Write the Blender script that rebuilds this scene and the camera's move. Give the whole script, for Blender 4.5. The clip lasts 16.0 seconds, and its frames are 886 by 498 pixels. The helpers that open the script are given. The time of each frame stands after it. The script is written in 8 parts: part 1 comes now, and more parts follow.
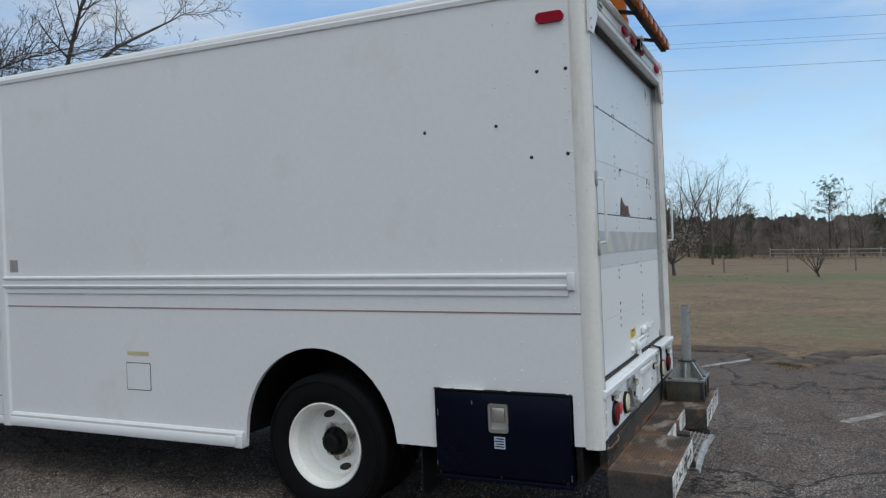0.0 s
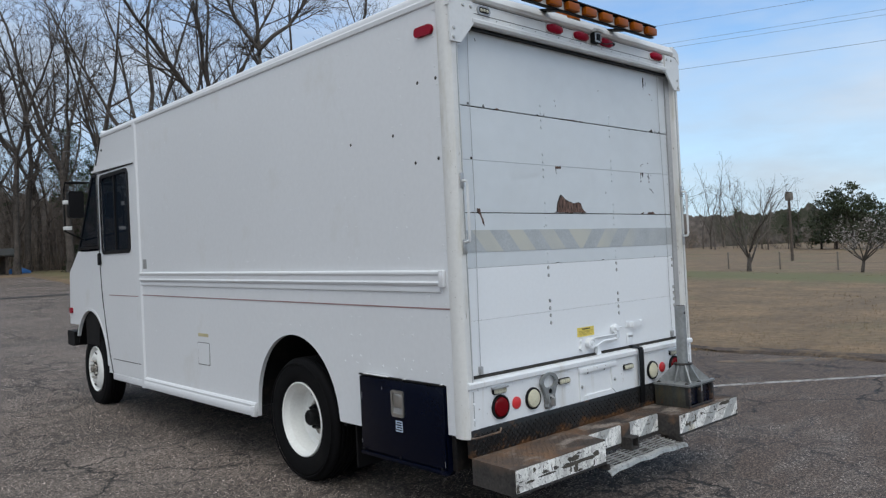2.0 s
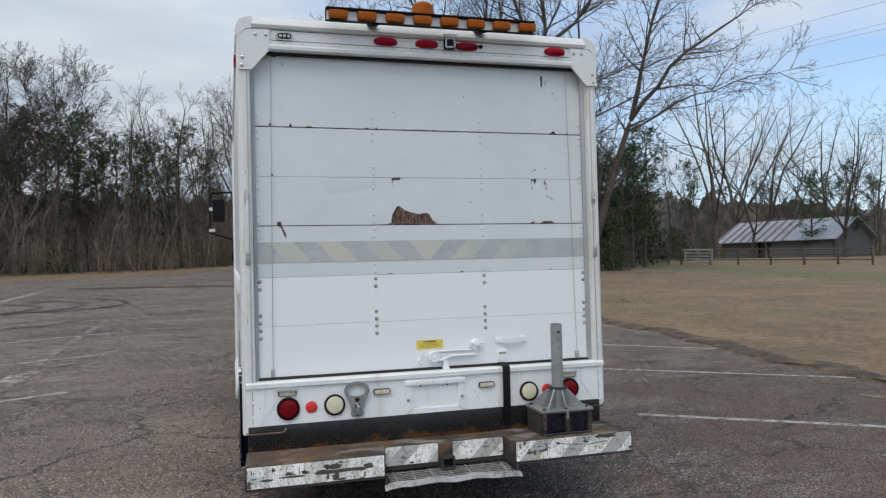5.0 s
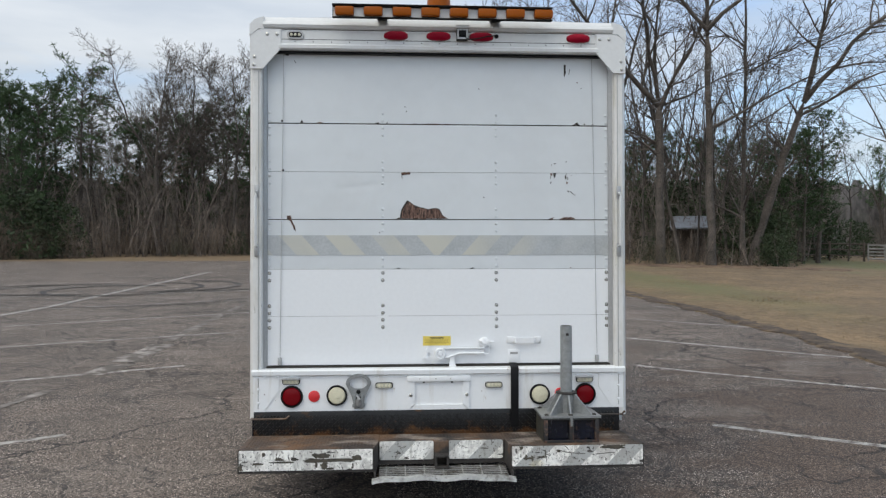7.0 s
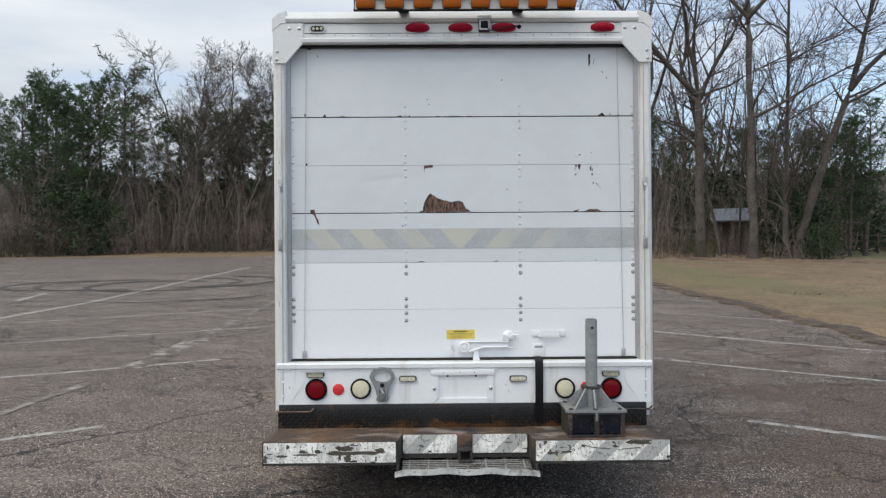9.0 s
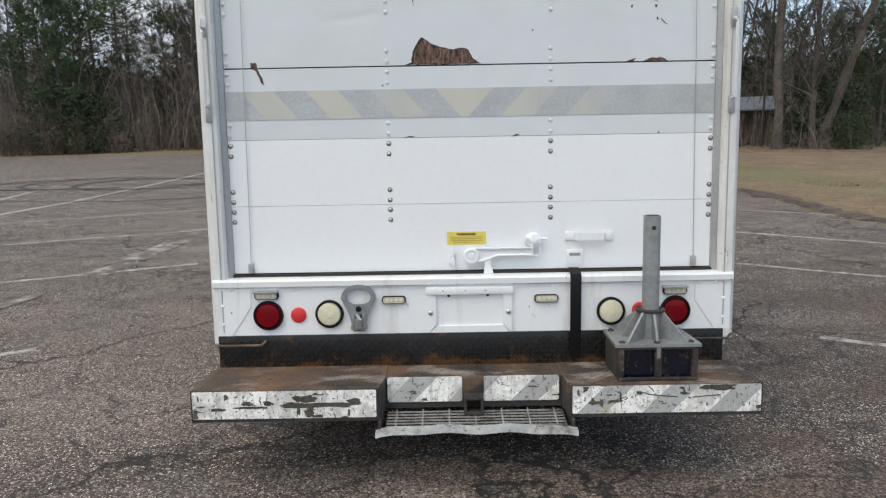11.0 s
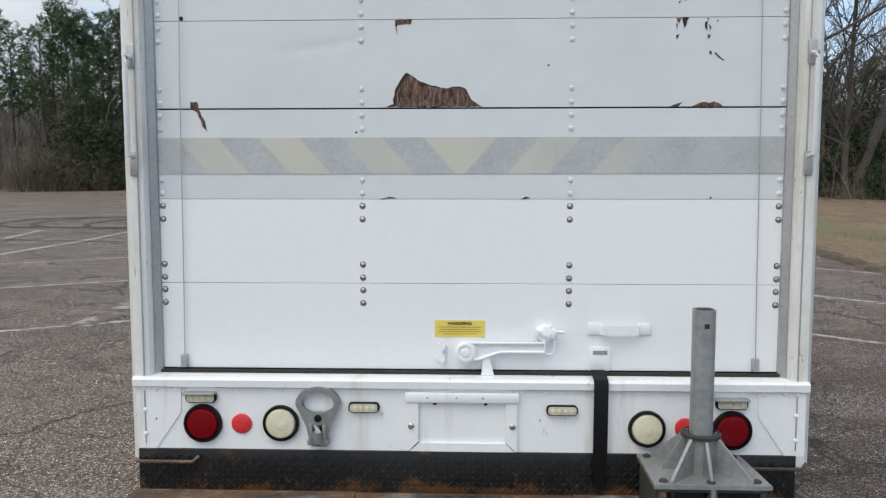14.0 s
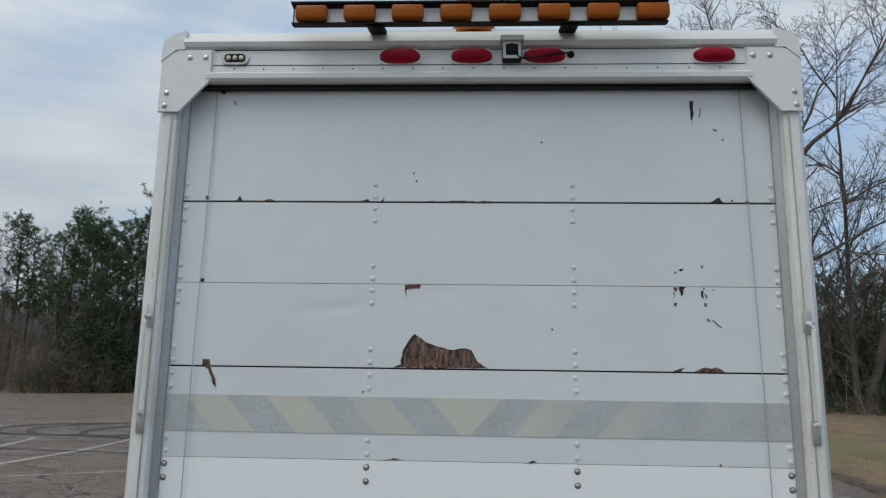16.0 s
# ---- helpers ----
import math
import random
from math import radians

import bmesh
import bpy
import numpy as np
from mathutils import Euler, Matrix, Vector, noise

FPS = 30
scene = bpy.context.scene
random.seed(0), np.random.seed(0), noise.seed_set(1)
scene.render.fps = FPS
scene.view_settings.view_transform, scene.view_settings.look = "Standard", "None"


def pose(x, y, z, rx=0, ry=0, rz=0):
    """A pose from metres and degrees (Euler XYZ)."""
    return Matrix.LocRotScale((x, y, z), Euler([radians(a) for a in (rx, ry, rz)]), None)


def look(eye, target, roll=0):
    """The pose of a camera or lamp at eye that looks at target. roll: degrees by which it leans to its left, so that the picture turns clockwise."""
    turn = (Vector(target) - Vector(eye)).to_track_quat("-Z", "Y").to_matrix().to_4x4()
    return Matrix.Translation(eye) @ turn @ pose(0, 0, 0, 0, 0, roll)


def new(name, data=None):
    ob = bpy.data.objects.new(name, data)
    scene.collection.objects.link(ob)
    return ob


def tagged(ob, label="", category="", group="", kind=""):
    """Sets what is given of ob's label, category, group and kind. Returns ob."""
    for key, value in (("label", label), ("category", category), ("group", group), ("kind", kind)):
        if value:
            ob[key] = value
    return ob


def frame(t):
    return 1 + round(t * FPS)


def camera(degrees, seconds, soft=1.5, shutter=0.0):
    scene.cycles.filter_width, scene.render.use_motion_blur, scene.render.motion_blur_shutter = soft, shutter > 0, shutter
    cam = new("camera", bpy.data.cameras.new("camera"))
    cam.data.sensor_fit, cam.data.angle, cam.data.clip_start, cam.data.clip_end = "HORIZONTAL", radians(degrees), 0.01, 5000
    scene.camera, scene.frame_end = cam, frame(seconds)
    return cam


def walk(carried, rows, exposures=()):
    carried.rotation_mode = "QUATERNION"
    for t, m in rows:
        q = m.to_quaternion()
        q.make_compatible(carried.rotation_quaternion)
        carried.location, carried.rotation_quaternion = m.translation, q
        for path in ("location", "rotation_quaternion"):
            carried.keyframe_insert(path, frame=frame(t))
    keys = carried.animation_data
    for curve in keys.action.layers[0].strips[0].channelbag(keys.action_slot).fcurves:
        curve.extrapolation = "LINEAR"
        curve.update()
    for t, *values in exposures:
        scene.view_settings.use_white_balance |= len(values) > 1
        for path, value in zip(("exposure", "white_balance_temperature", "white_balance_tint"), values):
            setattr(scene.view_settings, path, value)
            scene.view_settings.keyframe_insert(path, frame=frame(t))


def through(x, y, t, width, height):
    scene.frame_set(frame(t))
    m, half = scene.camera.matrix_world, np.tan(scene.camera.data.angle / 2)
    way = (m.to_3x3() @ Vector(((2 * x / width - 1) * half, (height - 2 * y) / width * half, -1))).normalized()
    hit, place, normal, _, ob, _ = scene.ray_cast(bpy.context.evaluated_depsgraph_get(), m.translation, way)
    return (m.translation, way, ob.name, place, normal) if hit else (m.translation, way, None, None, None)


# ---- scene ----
cam = camera(62.1, 16.0, soft=1.3)
PATH = [
    (0, (-4.883, -0.984, 1.616), (-3.079, -0.121, 1.62), -2.4),
    (0.5, (-4.691, -1.493, 1.594), (-2.988, -0.445, 1.611), -2.3),
    (1, (-4.478, -2.002, 1.584), (-2.894, -0.78, 1.605), -2.4),
    (1.5, (-4.229, -2.486, 1.556), (-2.769, -1.118, 1.579), -2.6),
    (2, (-3.858, -2.947, 1.529), (-2.518, -1.462, 1.559), -2.8),
    (2.5, (-3.488, -3.35, 1.529), (-2.266, -1.767, 1.574), -3.1),
    (3, (-3.015, -3.653, 1.521), (-1.917, -1.982, 1.583), -3.2),
    (5.5, (-0.824, -4.701, 1.514), (-0.41, -2.745, 1.548), -0.9),
    (6, (-0.512, -4.786, 1.53), (-0.232, -2.806, 1.55), -0.4),
    (6.5, (-0.357, -4.69, 1.542), (-0.169, -2.699, 1.557), -0.1),
    (7, (-0.232, -4.649, 1.55), (-0.111, -2.653, 1.572), -0.1),
    (7.5, (-0.16, -4.654, 1.559), (-0.084, -2.656, 1.586), -0.1),
    (8, (-0.156, -4.661, 1.555), (-0.11, -2.662, 1.588), -0.1),
    (8.5, (-0.158, -4.66, 1.557), (-0.13, -2.66, 1.585), -0.2),
    (9, (-0.141, -4.627, 1.54), (-0.122, -2.627, 1.548), -0.4),
    (9.5, (-0.12, -4.459, 1.492), (-0.105, -2.46, 1.455), -0.8),
    (10, (-0.14, -4.096, 1.474), (-0.135, -2.098, 1.37), -0.9),
    (12.5, (0.061, -2.574, 1.364), (0.005, -0.62, 0.942), -0.9),
    (13, (0.074, -2.541, 1.385), (-0.009, -0.58, 0.999), -0.6),
    (13.5, (0.069, -2.547, 1.431), (-0.018, -0.57, 1.142), -0.2),
    (14, (0.039, -2.556, 1.507), (-0.03, -0.563, 1.347), -0.0),
    (14.5, (0.043, -2.559, 1.566), (-0.029, -0.56, 1.568), 0.3),
    (15, (0.047, -2.568, 1.618), (-0.033, -0.576, 1.779), 0.6),
    (15.5, (0.042, -2.602, 1.678), (-0.037, -0.625, 1.968), 0.8),
    (16, (0.04, -2.605, 1.7), (-0.049, -0.645, 2.088), 0.9),
]
EXPOSURES = [(0, 0.21, 6440, 5), (1.5, 0.35, 6420, 6), (2.5, 0.41, 6520, 7), (5.5, 0.50, 6730, 7), (8, 0.67, 6870, 7), (9.5, 0.70, 6920, 8), (12.5, 0.81, 7020, 8), (13.5, 0.80, 6980, 8), (14.5, 0.56, 6820, 7), (15.3, 0.38, 6820, 6), (16, 0.24, 6720, 5)]
walk(cam, [(t, look(eye, target, roll)) for t, eye, target, roll in PATH], EXPOSURES)

# ---- light ----
world = bpy.data.worlds.new("sky")
scene.world = world
world.use_nodes = True
wn, wl = world.node_tree.nodes, world.node_tree.links
wn.clear()
w_out = wn.new("ShaderNodeOutputWorld")
w_bg = wn.new("ShaderNodeBackground")
w_bg.inputs["Strength"].default_value = 0.14
SUN_ELEVATION, SUN_AZIMUTH = 58.0, 216.0  # degrees; azimuth from +y towards +x
sky = wn.new("ShaderNodeTexSky")
sky.sky_type = "NISHITA"
sky.sun_disc = False
sky.sun_elevation, sky.sun_rotation = radians(SUN_ELEVATION), radians(SUN_AZIMUTH)
sky.air_density, sky.dust_density, sky.ozone_density = 1.0, 0.6, 1.5
w_co = wn.new("ShaderNodeTexCoord")
w_map = wn.new("ShaderNodeMapping")
w_map.inputs["Scale"].default_value = (1.1, 1.6, 5.5)
w_map.inputs["Rotation"].default_value = (0.12, -0.1, 0.6)
w_noise = wn.new("ShaderNodeTexNoise")
w_noise.inputs["Scale"].default_value = 1.6
w_noise.inputs["Detail"].default_value = 7.0
w_noise.inputs["Roughness"].default_value = 0.56
w_sep = wn.new("ShaderNodeSeparateXYZ")
w_side = wn.new("ShaderNodeMapRange")  # more cloud towards -x and -y
w_side.inputs["From Min"].default_value, w_side.inputs["From Max"].default_value = 0.75, -0.35
w_side.inputs["To Min"].default_value, w_side.inputs["To Max"].default_value = 0.045, 0.36
w_add = wn.new("ShaderNodeMath")
w_ramp = wn.new("ShaderNodeValToRGB")
w_ramp.color_ramp.elements[0].position, w_ramp.color_ramp.elements[1].position = 0.44, 0.80
w_ramp.color_ramp.elements[1].color = (0.94, 0.94, 0.94, 1)
w_mix = wn.new("ShaderNodeMixRGB")
w_mix.inputs["Color2"].default_value = (4.75, 5.05, 5.6, 1)
wl.new(w_co.outputs["Generated"], w_map.inputs["Vector"])
wl.new(w_map.outputs["Vector"], w_noise.inputs["Vector"])
wl.new(w_co.outputs["Generated"], w_sep.inputs["Vector"])
wl.new(w_sep.outputs["X"], w_side.inputs["Value"])
wl.new(w_noise.outputs["Fac"], w_add.inputs[0])
wl.new(w_side.outputs["Result"], w_add.inputs[1])
wl.new(w_add.outputs["Value"], w_ramp.inputs["Fac"])
wl.new(w_ramp.outputs["Color"], w_mix.inputs["Fac"])
w_fold = wn.new("ShaderNodeTexNoise")  # greyer folds in the cloud
w_fold.inputs["Scale"].default_value, w_fold.inputs["Detail"].default_value = 3.4, 6.0
wl.new(w_map.outputs["Vector"], w_fold.inputs["Vector"])
w_tone = wn.new("ShaderNodeValToRGB")
w_tone.color_ramp.elements[0].position, w_tone.color_ramp.elements[1].position = 0.34, 0.66
w_tone.color_ramp.elements[0].color, w_tone.color_ramp.elements[1].color = (3.75, 4.15, 4.85, 1), (4.9, 5.2, 5.75, 1)
wl.new(w_fold.outputs["Fac"], w_tone.inputs["Fac"])
w_low = wn.new("ShaderNodeMapRange")  # the cloud is duller near the horizon
w_low.inputs["From Max"].default_value, w_low.inputs["To Min"].default_value, w_low.inputs["To Max"].default_value = 0.42, 0.62, 1.06
w_dull = wn.new("ShaderNodeVectorMath")
w_dull.operation = "SCALE"
wl.new(w_sep.outputs["Z"], w_low.inputs["Value"])
wl.new(w_tone.outputs["Color"], w_dull.inputs[0])
w_glow = wn.new("ShaderNodeMapRange")  # the veiled sun brightens its own half of the sky
w_glow.inputs["From Min"].default_value, w_glow.inputs["From Max"].default_value = -0.7, 0.8
w_glow.inputs["To Min"].default_value, w_glow.inputs["To Max"].default_value = 1.16, 0.84
w_part = wn.new("ShaderNodeMath")
w_part.operation = "MULTIPLY"
wl.new(w_sep.outputs["Y"], w_glow.inputs["Value"])
wl.new(w_low.outputs["Result"], w_part.inputs[0])
wl.new(w_glow.outputs["Result"], w_part.inputs[1])
wl.new(w_part.outputs[0], w_dull.inputs["Scale"])
wl.new(w_dull.outputs["Vector"], w_mix.inputs["Color2"])
w_veil = wn.new("ShaderNodeValToRGB")  # thin high haze over the blue, palest near the horizon
for p, c in ((0.0, (4.3, 5.85, 7.0)), (0.30, (2.3, 4.5, 7.2)), (1.0, (1.35, 2.65, 5.0))):
    k = w_veil.color_ramp.elements[0] if p == 0 else w_veil.color_ramp.elements[1] if p == 1 else w_veil.color_ramp.elements.new(p)
    k.color = (*c, 1)
w_thin = wn.new("ShaderNodeMixRGB")
w_thin.inputs["Fac"].default_value = 0.85
wl.new(w_sep.outputs["Z"], w_veil.inputs["Fac"])
wl.new(sky.outputs["Color"], w_thin.inputs["Color1"])
wl.new(w_veil.outputs["Color"], w_thin.inputs["Color2"])
wl.new(w_thin.outputs["Color"], w_mix.inputs["Color1"])
wl.new(w_mix.outputs["Color"], w_bg.inputs["Color"])
wl.new(w_bg.outputs["Background"], w_out.inputs["Surface"])

sun = new("sun", bpy.data.lights.new("sun", "SUN"))
sun.data.energy, sun.data.angle, sun.data.color = 0.85, radians(40), (1.0, 0.95, 0.88)
_a, _e = radians(SUN_AZIMUTH), radians(SUN_ELEVATION)
sun.matrix_world = look((40 * math.sin(_a) * math.cos(_e), 40 * math.cos(_a) * math.cos(_e), 40 * math.sin(_e)), (0, 0, 0))


# ---- materials ----
def material(name, base, rough=0.6, metal=0.0, vary=0.06, scale=6.0, fine=60.0, bump=0.02, spots=None, spot_scale=3.0, spot_at=(0.55, 0.7), random=0.0, coat=0.0):
    """A surface with variation at two scales, fine relief and, where given, stains or bare spots of a second colour."""
    m = bpy.data.materials.new(name)
    m.use_nodes = True
    n, l = m.node_tree.nodes, m.node_tree.links
    b = n["Principled BSDF"]
    b.inputs["Metallic"].default_value = metal
    b.inputs["Coat Weight"].default_value = coat
    co = n.new("ShaderNodeTexCoord")
    big, small = n.new("ShaderNodeTexNoise"), n.new("ShaderNodeTexNoise")
    big.inputs["Scale"].default_value, big.inputs["Detail"].default_value = scale, 5
    small.inputs["Scale"].default_value, small.inputs["Detail"].default_value = fine, 3
    for t in (big, small):
        l.new(co.outputs["Object"], t.inputs["Vector"])
    mix = n.new("ShaderNodeMath")
    mix.operation = "ADD"
    l.new(big.outputs["Fac"], mix.inputs[0])
    l.new(small.outputs["Fac"], mix.inputs[1])
    rng = n.new("ShaderNodeMapRange")
    rng.inputs["From Min"].default_value, rng.inputs["From Max"].default_value = 0.7, 1.3
    rng.inputs["To Min"].default_value, rng.inputs["To Max"].default_value = 1 - vary * 2, 1 + vary * 2
    l.new(mix.outputs[0], rng.inputs["Value"])
    value = rng.outputs["Result"]
    if random:
        info = n.new("ShaderNodeObjectInfo")
        r2 = n.new("ShaderNodeMapRange")
        r2.inputs["To Min"].default_value, r2.inputs["To Max"].default_value = 1 - random, 1 + random
        l.new(info.outputs["Random"], r2.inputs["Value"])
        mul = n.new("ShaderNodeMath")
        mul.operation = "MULTIPLY"
        l.new(value, mul.inputs[0])
        l.new(r2.outputs["Result"], mul.inputs[1])
        value = mul.outputs[0]
    tint = n.new("ShaderNodeVectorMath")
    tint.operation = "SCALE"
    tint.inputs[0].default_value = base
    l.new(value, tint.inputs["Scale"])
    colour = tint.outputs["Vector"]
    if spots:
        st = n.new("ShaderNodeTexNoise")
        st.inputs["Scale"].default_value, st.inputs["Detail"].default_value, st.inputs["Roughness"].default_value = spot_scale, 8, 0.65
        l.new(co.outputs["Object"], st.inputs["Vector"])
        sr = n.new("ShaderNodeMapRange")
        sr.inputs["From Min"].default_value, sr.inputs["From Max"].default_value = spot_at
        l.new(st.outputs["Fac"], sr.inputs["Value"])
        sm = n.new("ShaderNodeMixRGB")
        sm.inputs["Color2"].default_value = (*spots, 1)
        l.new(sr.outputs["Result"], sm.inputs["Fac"])
        l.new(colour, sm.inputs["Color1"])
        colour = sm.outputs["Color"]
    l.new(colour, b.inputs["Base Color"])
    rr = n.new("ShaderNodeMapRange")
    rr.inputs["To Min"].default_value, rr.inputs["To Max"].default_value = max(rough - 0.1, 0.02), min(rough + 0.1, 1)
    l.new(big.outputs["Fac"], rr.inputs["Value"])
    l.new(rr.outputs["Result"], b.inputs["Roughness"])
    if bump:
        bp = n.new("ShaderNodeBump")
        bp.inputs["Strength"].default_value, bp.inputs["Distance"].default_value = min(1.0, bump * 10), bump * 0.1
        l.new(mix.outputs[0], bp.inputs["Height"])
        l.new(bp.outputs["Normal"], b.inputs["Normal"])
    return m


def glassy(name, base, rough=0.08, through=0.5, gloss=0.35):
    m = bpy.data.materials.new(name)
    m.use_nodes = True
    b = m.node_tree.nodes["Principled BSDF"]
    b.inputs["Base Color"].default_value = (*base, 1)
    b.inputs["Roughness"].default_value = rough
    b.inputs["Transmission Weight"].default_value = through
    b.inputs["Specular IOR Level"].default_value = gloss
    return m


def asphalt_material():
    m = material("asphalt", (0.070, 0.052, 0.042), 0.78, vary=0.3, scale=1.1, fine=14, bump=0.0)
    n, l = m.node_tree.nodes, m.node_tree.links
    b = n["Principled BSDF"]
    co = next(x for x in n if x.bl_idname == "ShaderNodeTexCoord")
    under = b.inputs["Base Color"].links[0].from_socket
    # stones of many greys set in dark binder
    vor = n.new("ShaderNodeTexVoronoi")
    vor.inputs["Scale"].default_value = 130
    l.new(co.outputs["Object"], vor.inputs["Vector"])
    stone = n.new("ShaderNodeSeparateColor")
    l.new(vor.outputs["Color"], stone.inputs["Color"])
    pw = n.new("ShaderNodeMapRange")
    pw.inputs["From Min"].default_value, pw.inputs["From Max"].default_value = 0.62, 0.92
    l.new(stone.outputs["Red"], pw.inputs["Value"])
    dk = n.new("ShaderNodeMapRange")
    dk.inputs["From Min"].default_value, dk.inputs["From Max"].default_value = 0.28, 0.55
    dk.inputs["To Min"].default_value, dk.inputs["To Max"].default_value = 1.0, 0.25
    l.new(vor.outputs["Distance"], dk.inputs["Value"])
    pm = n.new("ShaderNodeMath")
    pm.operation = "MULTIPLY"
    l.new(pw.outputs["Result"], pm.inputs[0])
    l.new(dk.outputs["Result"], pm.inputs[1])
    mx = n.new("ShaderNodeMixRGB")
    mx.inputs["Color2"].default_value = (0.85, 0.735, 0.645, 1)
    l.new(pm.outputs[0], mx.inputs["Fac"])
    l.new(under, mx.inputs["Color1"])
    # warm dust in wide patches
    dn = n.new("ShaderNodeTexNoise")
    dn.inputs["Scale"].default_value, dn.inputs["Detail"].default_value = 0.35, 6
    l.new(co.outputs["Object"], dn.inputs["Vector"])
    dr = n.new("ShaderNodeMapRange")
    dr.inputs["From Min"].default_value, dr.inputs["From Max"].default_value, dr.inputs["To Max"].default_value = 0.42, 0.75, 0.42
    l.new(dn.outputs["Fac"], dr.inputs["Value"])
    dm = n.new("ShaderNodeMixRGB")
    dm.inputs["Color2"].default_value = (0.24, 0.195, 0.163, 1)
    l.new(dr.outputs["Result"], dm.inputs["Fac"])
    l.new(mx.outputs["Color"], dm.inputs["Color1"])
    # streaks where traffic and rain have worn and darkened it
    for stretch, low, high, most, tone in (((0.10, 0.5, 1), 0.49, 0.66, 0.42, (0.070, 0.056, 0.048)), ((0.35, 1.1, 1), 0.50, 0.66, 0.42, (0.30, 0.248, 0.212)), ((1.1, 2.6, 1), 0.53, 0.68, 0.34, (0.27, 0.224, 0.192)), ((1.6, 2.0, 1), 0.54, 0.68, 0.40, (0.058, 0.047, 0.041)), ((5.0, 6.0, 1), 0.56, 0.70, 0.45, (0.055, 0.047, 0.041))):
        sm = n.new("ShaderNodeMapping")
        sm.inputs["Scale"].default_value = stretch
        sm.inputs["Rotation"].default_value = (0, 0, 0.25)
        l.new(co.outputs["Object"], sm.inputs["Vector"])
        sn = n.new("ShaderNodeTexNoise")
        sn.inputs["Scale"].default_value, sn.inputs["Detail"].default_value, sn.inputs["Roughness"].default_value = 1.0, 7, 0.62
        l.new(sm.outputs["Vector"], sn.inputs["Vector"])
        sr = n.new("ShaderNodeMapRange")
        sr.inputs["From Min"].default_value, sr.inputs["From Max"].default_value, sr.inputs["To Max"].default_value = low, high, most
        l.new(sn.outputs["Fac"], sr.inputs["Value"])
        sx = n.new("ShaderNodeMixRGB")
        sx.inputs["Color2"].default_value = (*tone, 1)
        l.new(sr.outputs["Result"], sx.inputs["Fac"])
        l.new(dm.outputs["Color"], sx.inputs["Color1"])
        dm = sx
    # reddish soil washed over the side by the field, darkening on behind the van
    wx = n.new("ShaderNodeSeparateXYZ")
    l.new(co.outputs["Object"], wx.inputs["Vector"])
    wr = n.new("ShaderNodeMapRange")
    wr.inputs["From Min"].default_value, wr.inputs["From Max"].default_value, wr.inputs["To Min"].default_value, wr.inputs["To Max"].default_value = -1.5, 4.6, -0.20, 0.16
    l.new(wx.outputs["X"], wr.inputs["Value"])
    wm = n.new("ShaderNodeMapping")
    wm.inputs["Scale"].default_value = (0.8, 1.7, 1)
    wm.inputs["Rotation"].default_value = (0, 0, 0.5)
    l.new(co.outputs["Object"], wm.inputs["Vector"])
    wz = n.new("ShaderNodeTexNoise")
    wz.inputs["Scale"].default_value, wz.inputs["Detail"].default_value, wz.inputs["Roughness"].default_value = 1.1, 8, 0.65
    l.new(wm.outputs["Vector"], wz.inputs["Vector"])
    wy = n.new("ShaderNodeMapRange")
    wy.inputs["From Min"].default_value, wy.inputs["From Max"].default_value, wy.inputs["To Min"].default_value, wy.inputs["To Max"].default_value = 1.0, 8.0, 0.06, -0.22
    l.new(wx.outputs["Y"], wy.inputs["Value"])
    ws = n.new("ShaderNodeMath")
    l.new(wr.outputs["Result"], ws.inputs[0])
    l.new(wy.outputs["Result"], ws.inputs[1])
    wa = n.new("ShaderNodeMath")
    l.new(wz.outputs["Fac"], wa.inputs[0])
    l.new(ws.outputs[0], wa.inputs[1])
    wf = n.new("ShaderNodeMapRange")
    wf.inputs["From Min"].default_value, wf.inputs["From Max"].default_value, wf.inputs["To Max"].default_value = 0.46, 0.62, 0.8
    l.new(wa.outputs[0], wf.inputs["Value"])
    wc = n.new("ShaderNodeMixRGB")
    wc.inputs["Color2"].default_value = (0.108, 0.075, 0.056, 1)
    l.new(wf.outputs["Result"], wc.inputs["Fac"])
    l.new(dm.outputs["Color"], wc.inputs["Color1"])
    dm = wc
    # coarse grain, a thumb wide
    gn = n.new("ShaderNodeTexNoise")
    gn.inputs["Scale"].default_value, gn.inputs["Detail"].default_value, gn.inputs["Roughness"].default_value = 48, 4, 0.7
    l.new(co.outputs["Object"], gn.inputs["Vector"])
    gr = n.new("ShaderNodeMapRange")
    gr.inputs["From Min"].default_value, gr.inputs["From Max"].default_value, gr.inputs["To Min"].default_value, gr.inputs["To Max"].default_value = 0.36, 0.66, 0.35, 1.6
    l.new(gn.outputs["Fac"], gr.inputs["Value"])
    gs = n.new("ShaderNodeVectorMath")
    gs.operation = "SCALE"
    l.new(dm.outputs["Color"], gs.inputs[0])
    # single stones stay lighter and darker than the binder under the dust
    gp = n.new("ShaderNodeMapRange")
    gp.inputs["To Min"].default_value, gp.inputs["To Max"].default_value = 0.10, 1.80
    l.new(stone.outputs["Green"], gp.inputs["Value"])
    gx = n.new("ShaderNodeMath")
    gx.operation = "MULTIPLY"
    l.new(gr.outputs["Result"], gx.inputs[0])
    l.new(gp.outputs["Result"], gx.inputs[1])
    l.new(gx.outputs[0], gs.inputs["Scale"])
    # cracks in two sizes
    last = gs.outputs["Vector"]
    warp = n.new("ShaderNodeTexNoise")
    warp.inputs["Scale"].default_value, warp.inputs["Detail"].default_value, warp.inputs["Roughness"].default_value = 1.3, 9, 0.62
    l.new(co.outputs["Object"], warp.inputs["Vector"])
    va = n.new("ShaderNodeVectorMath")
    va.operation = "MULTIPLY_ADD"
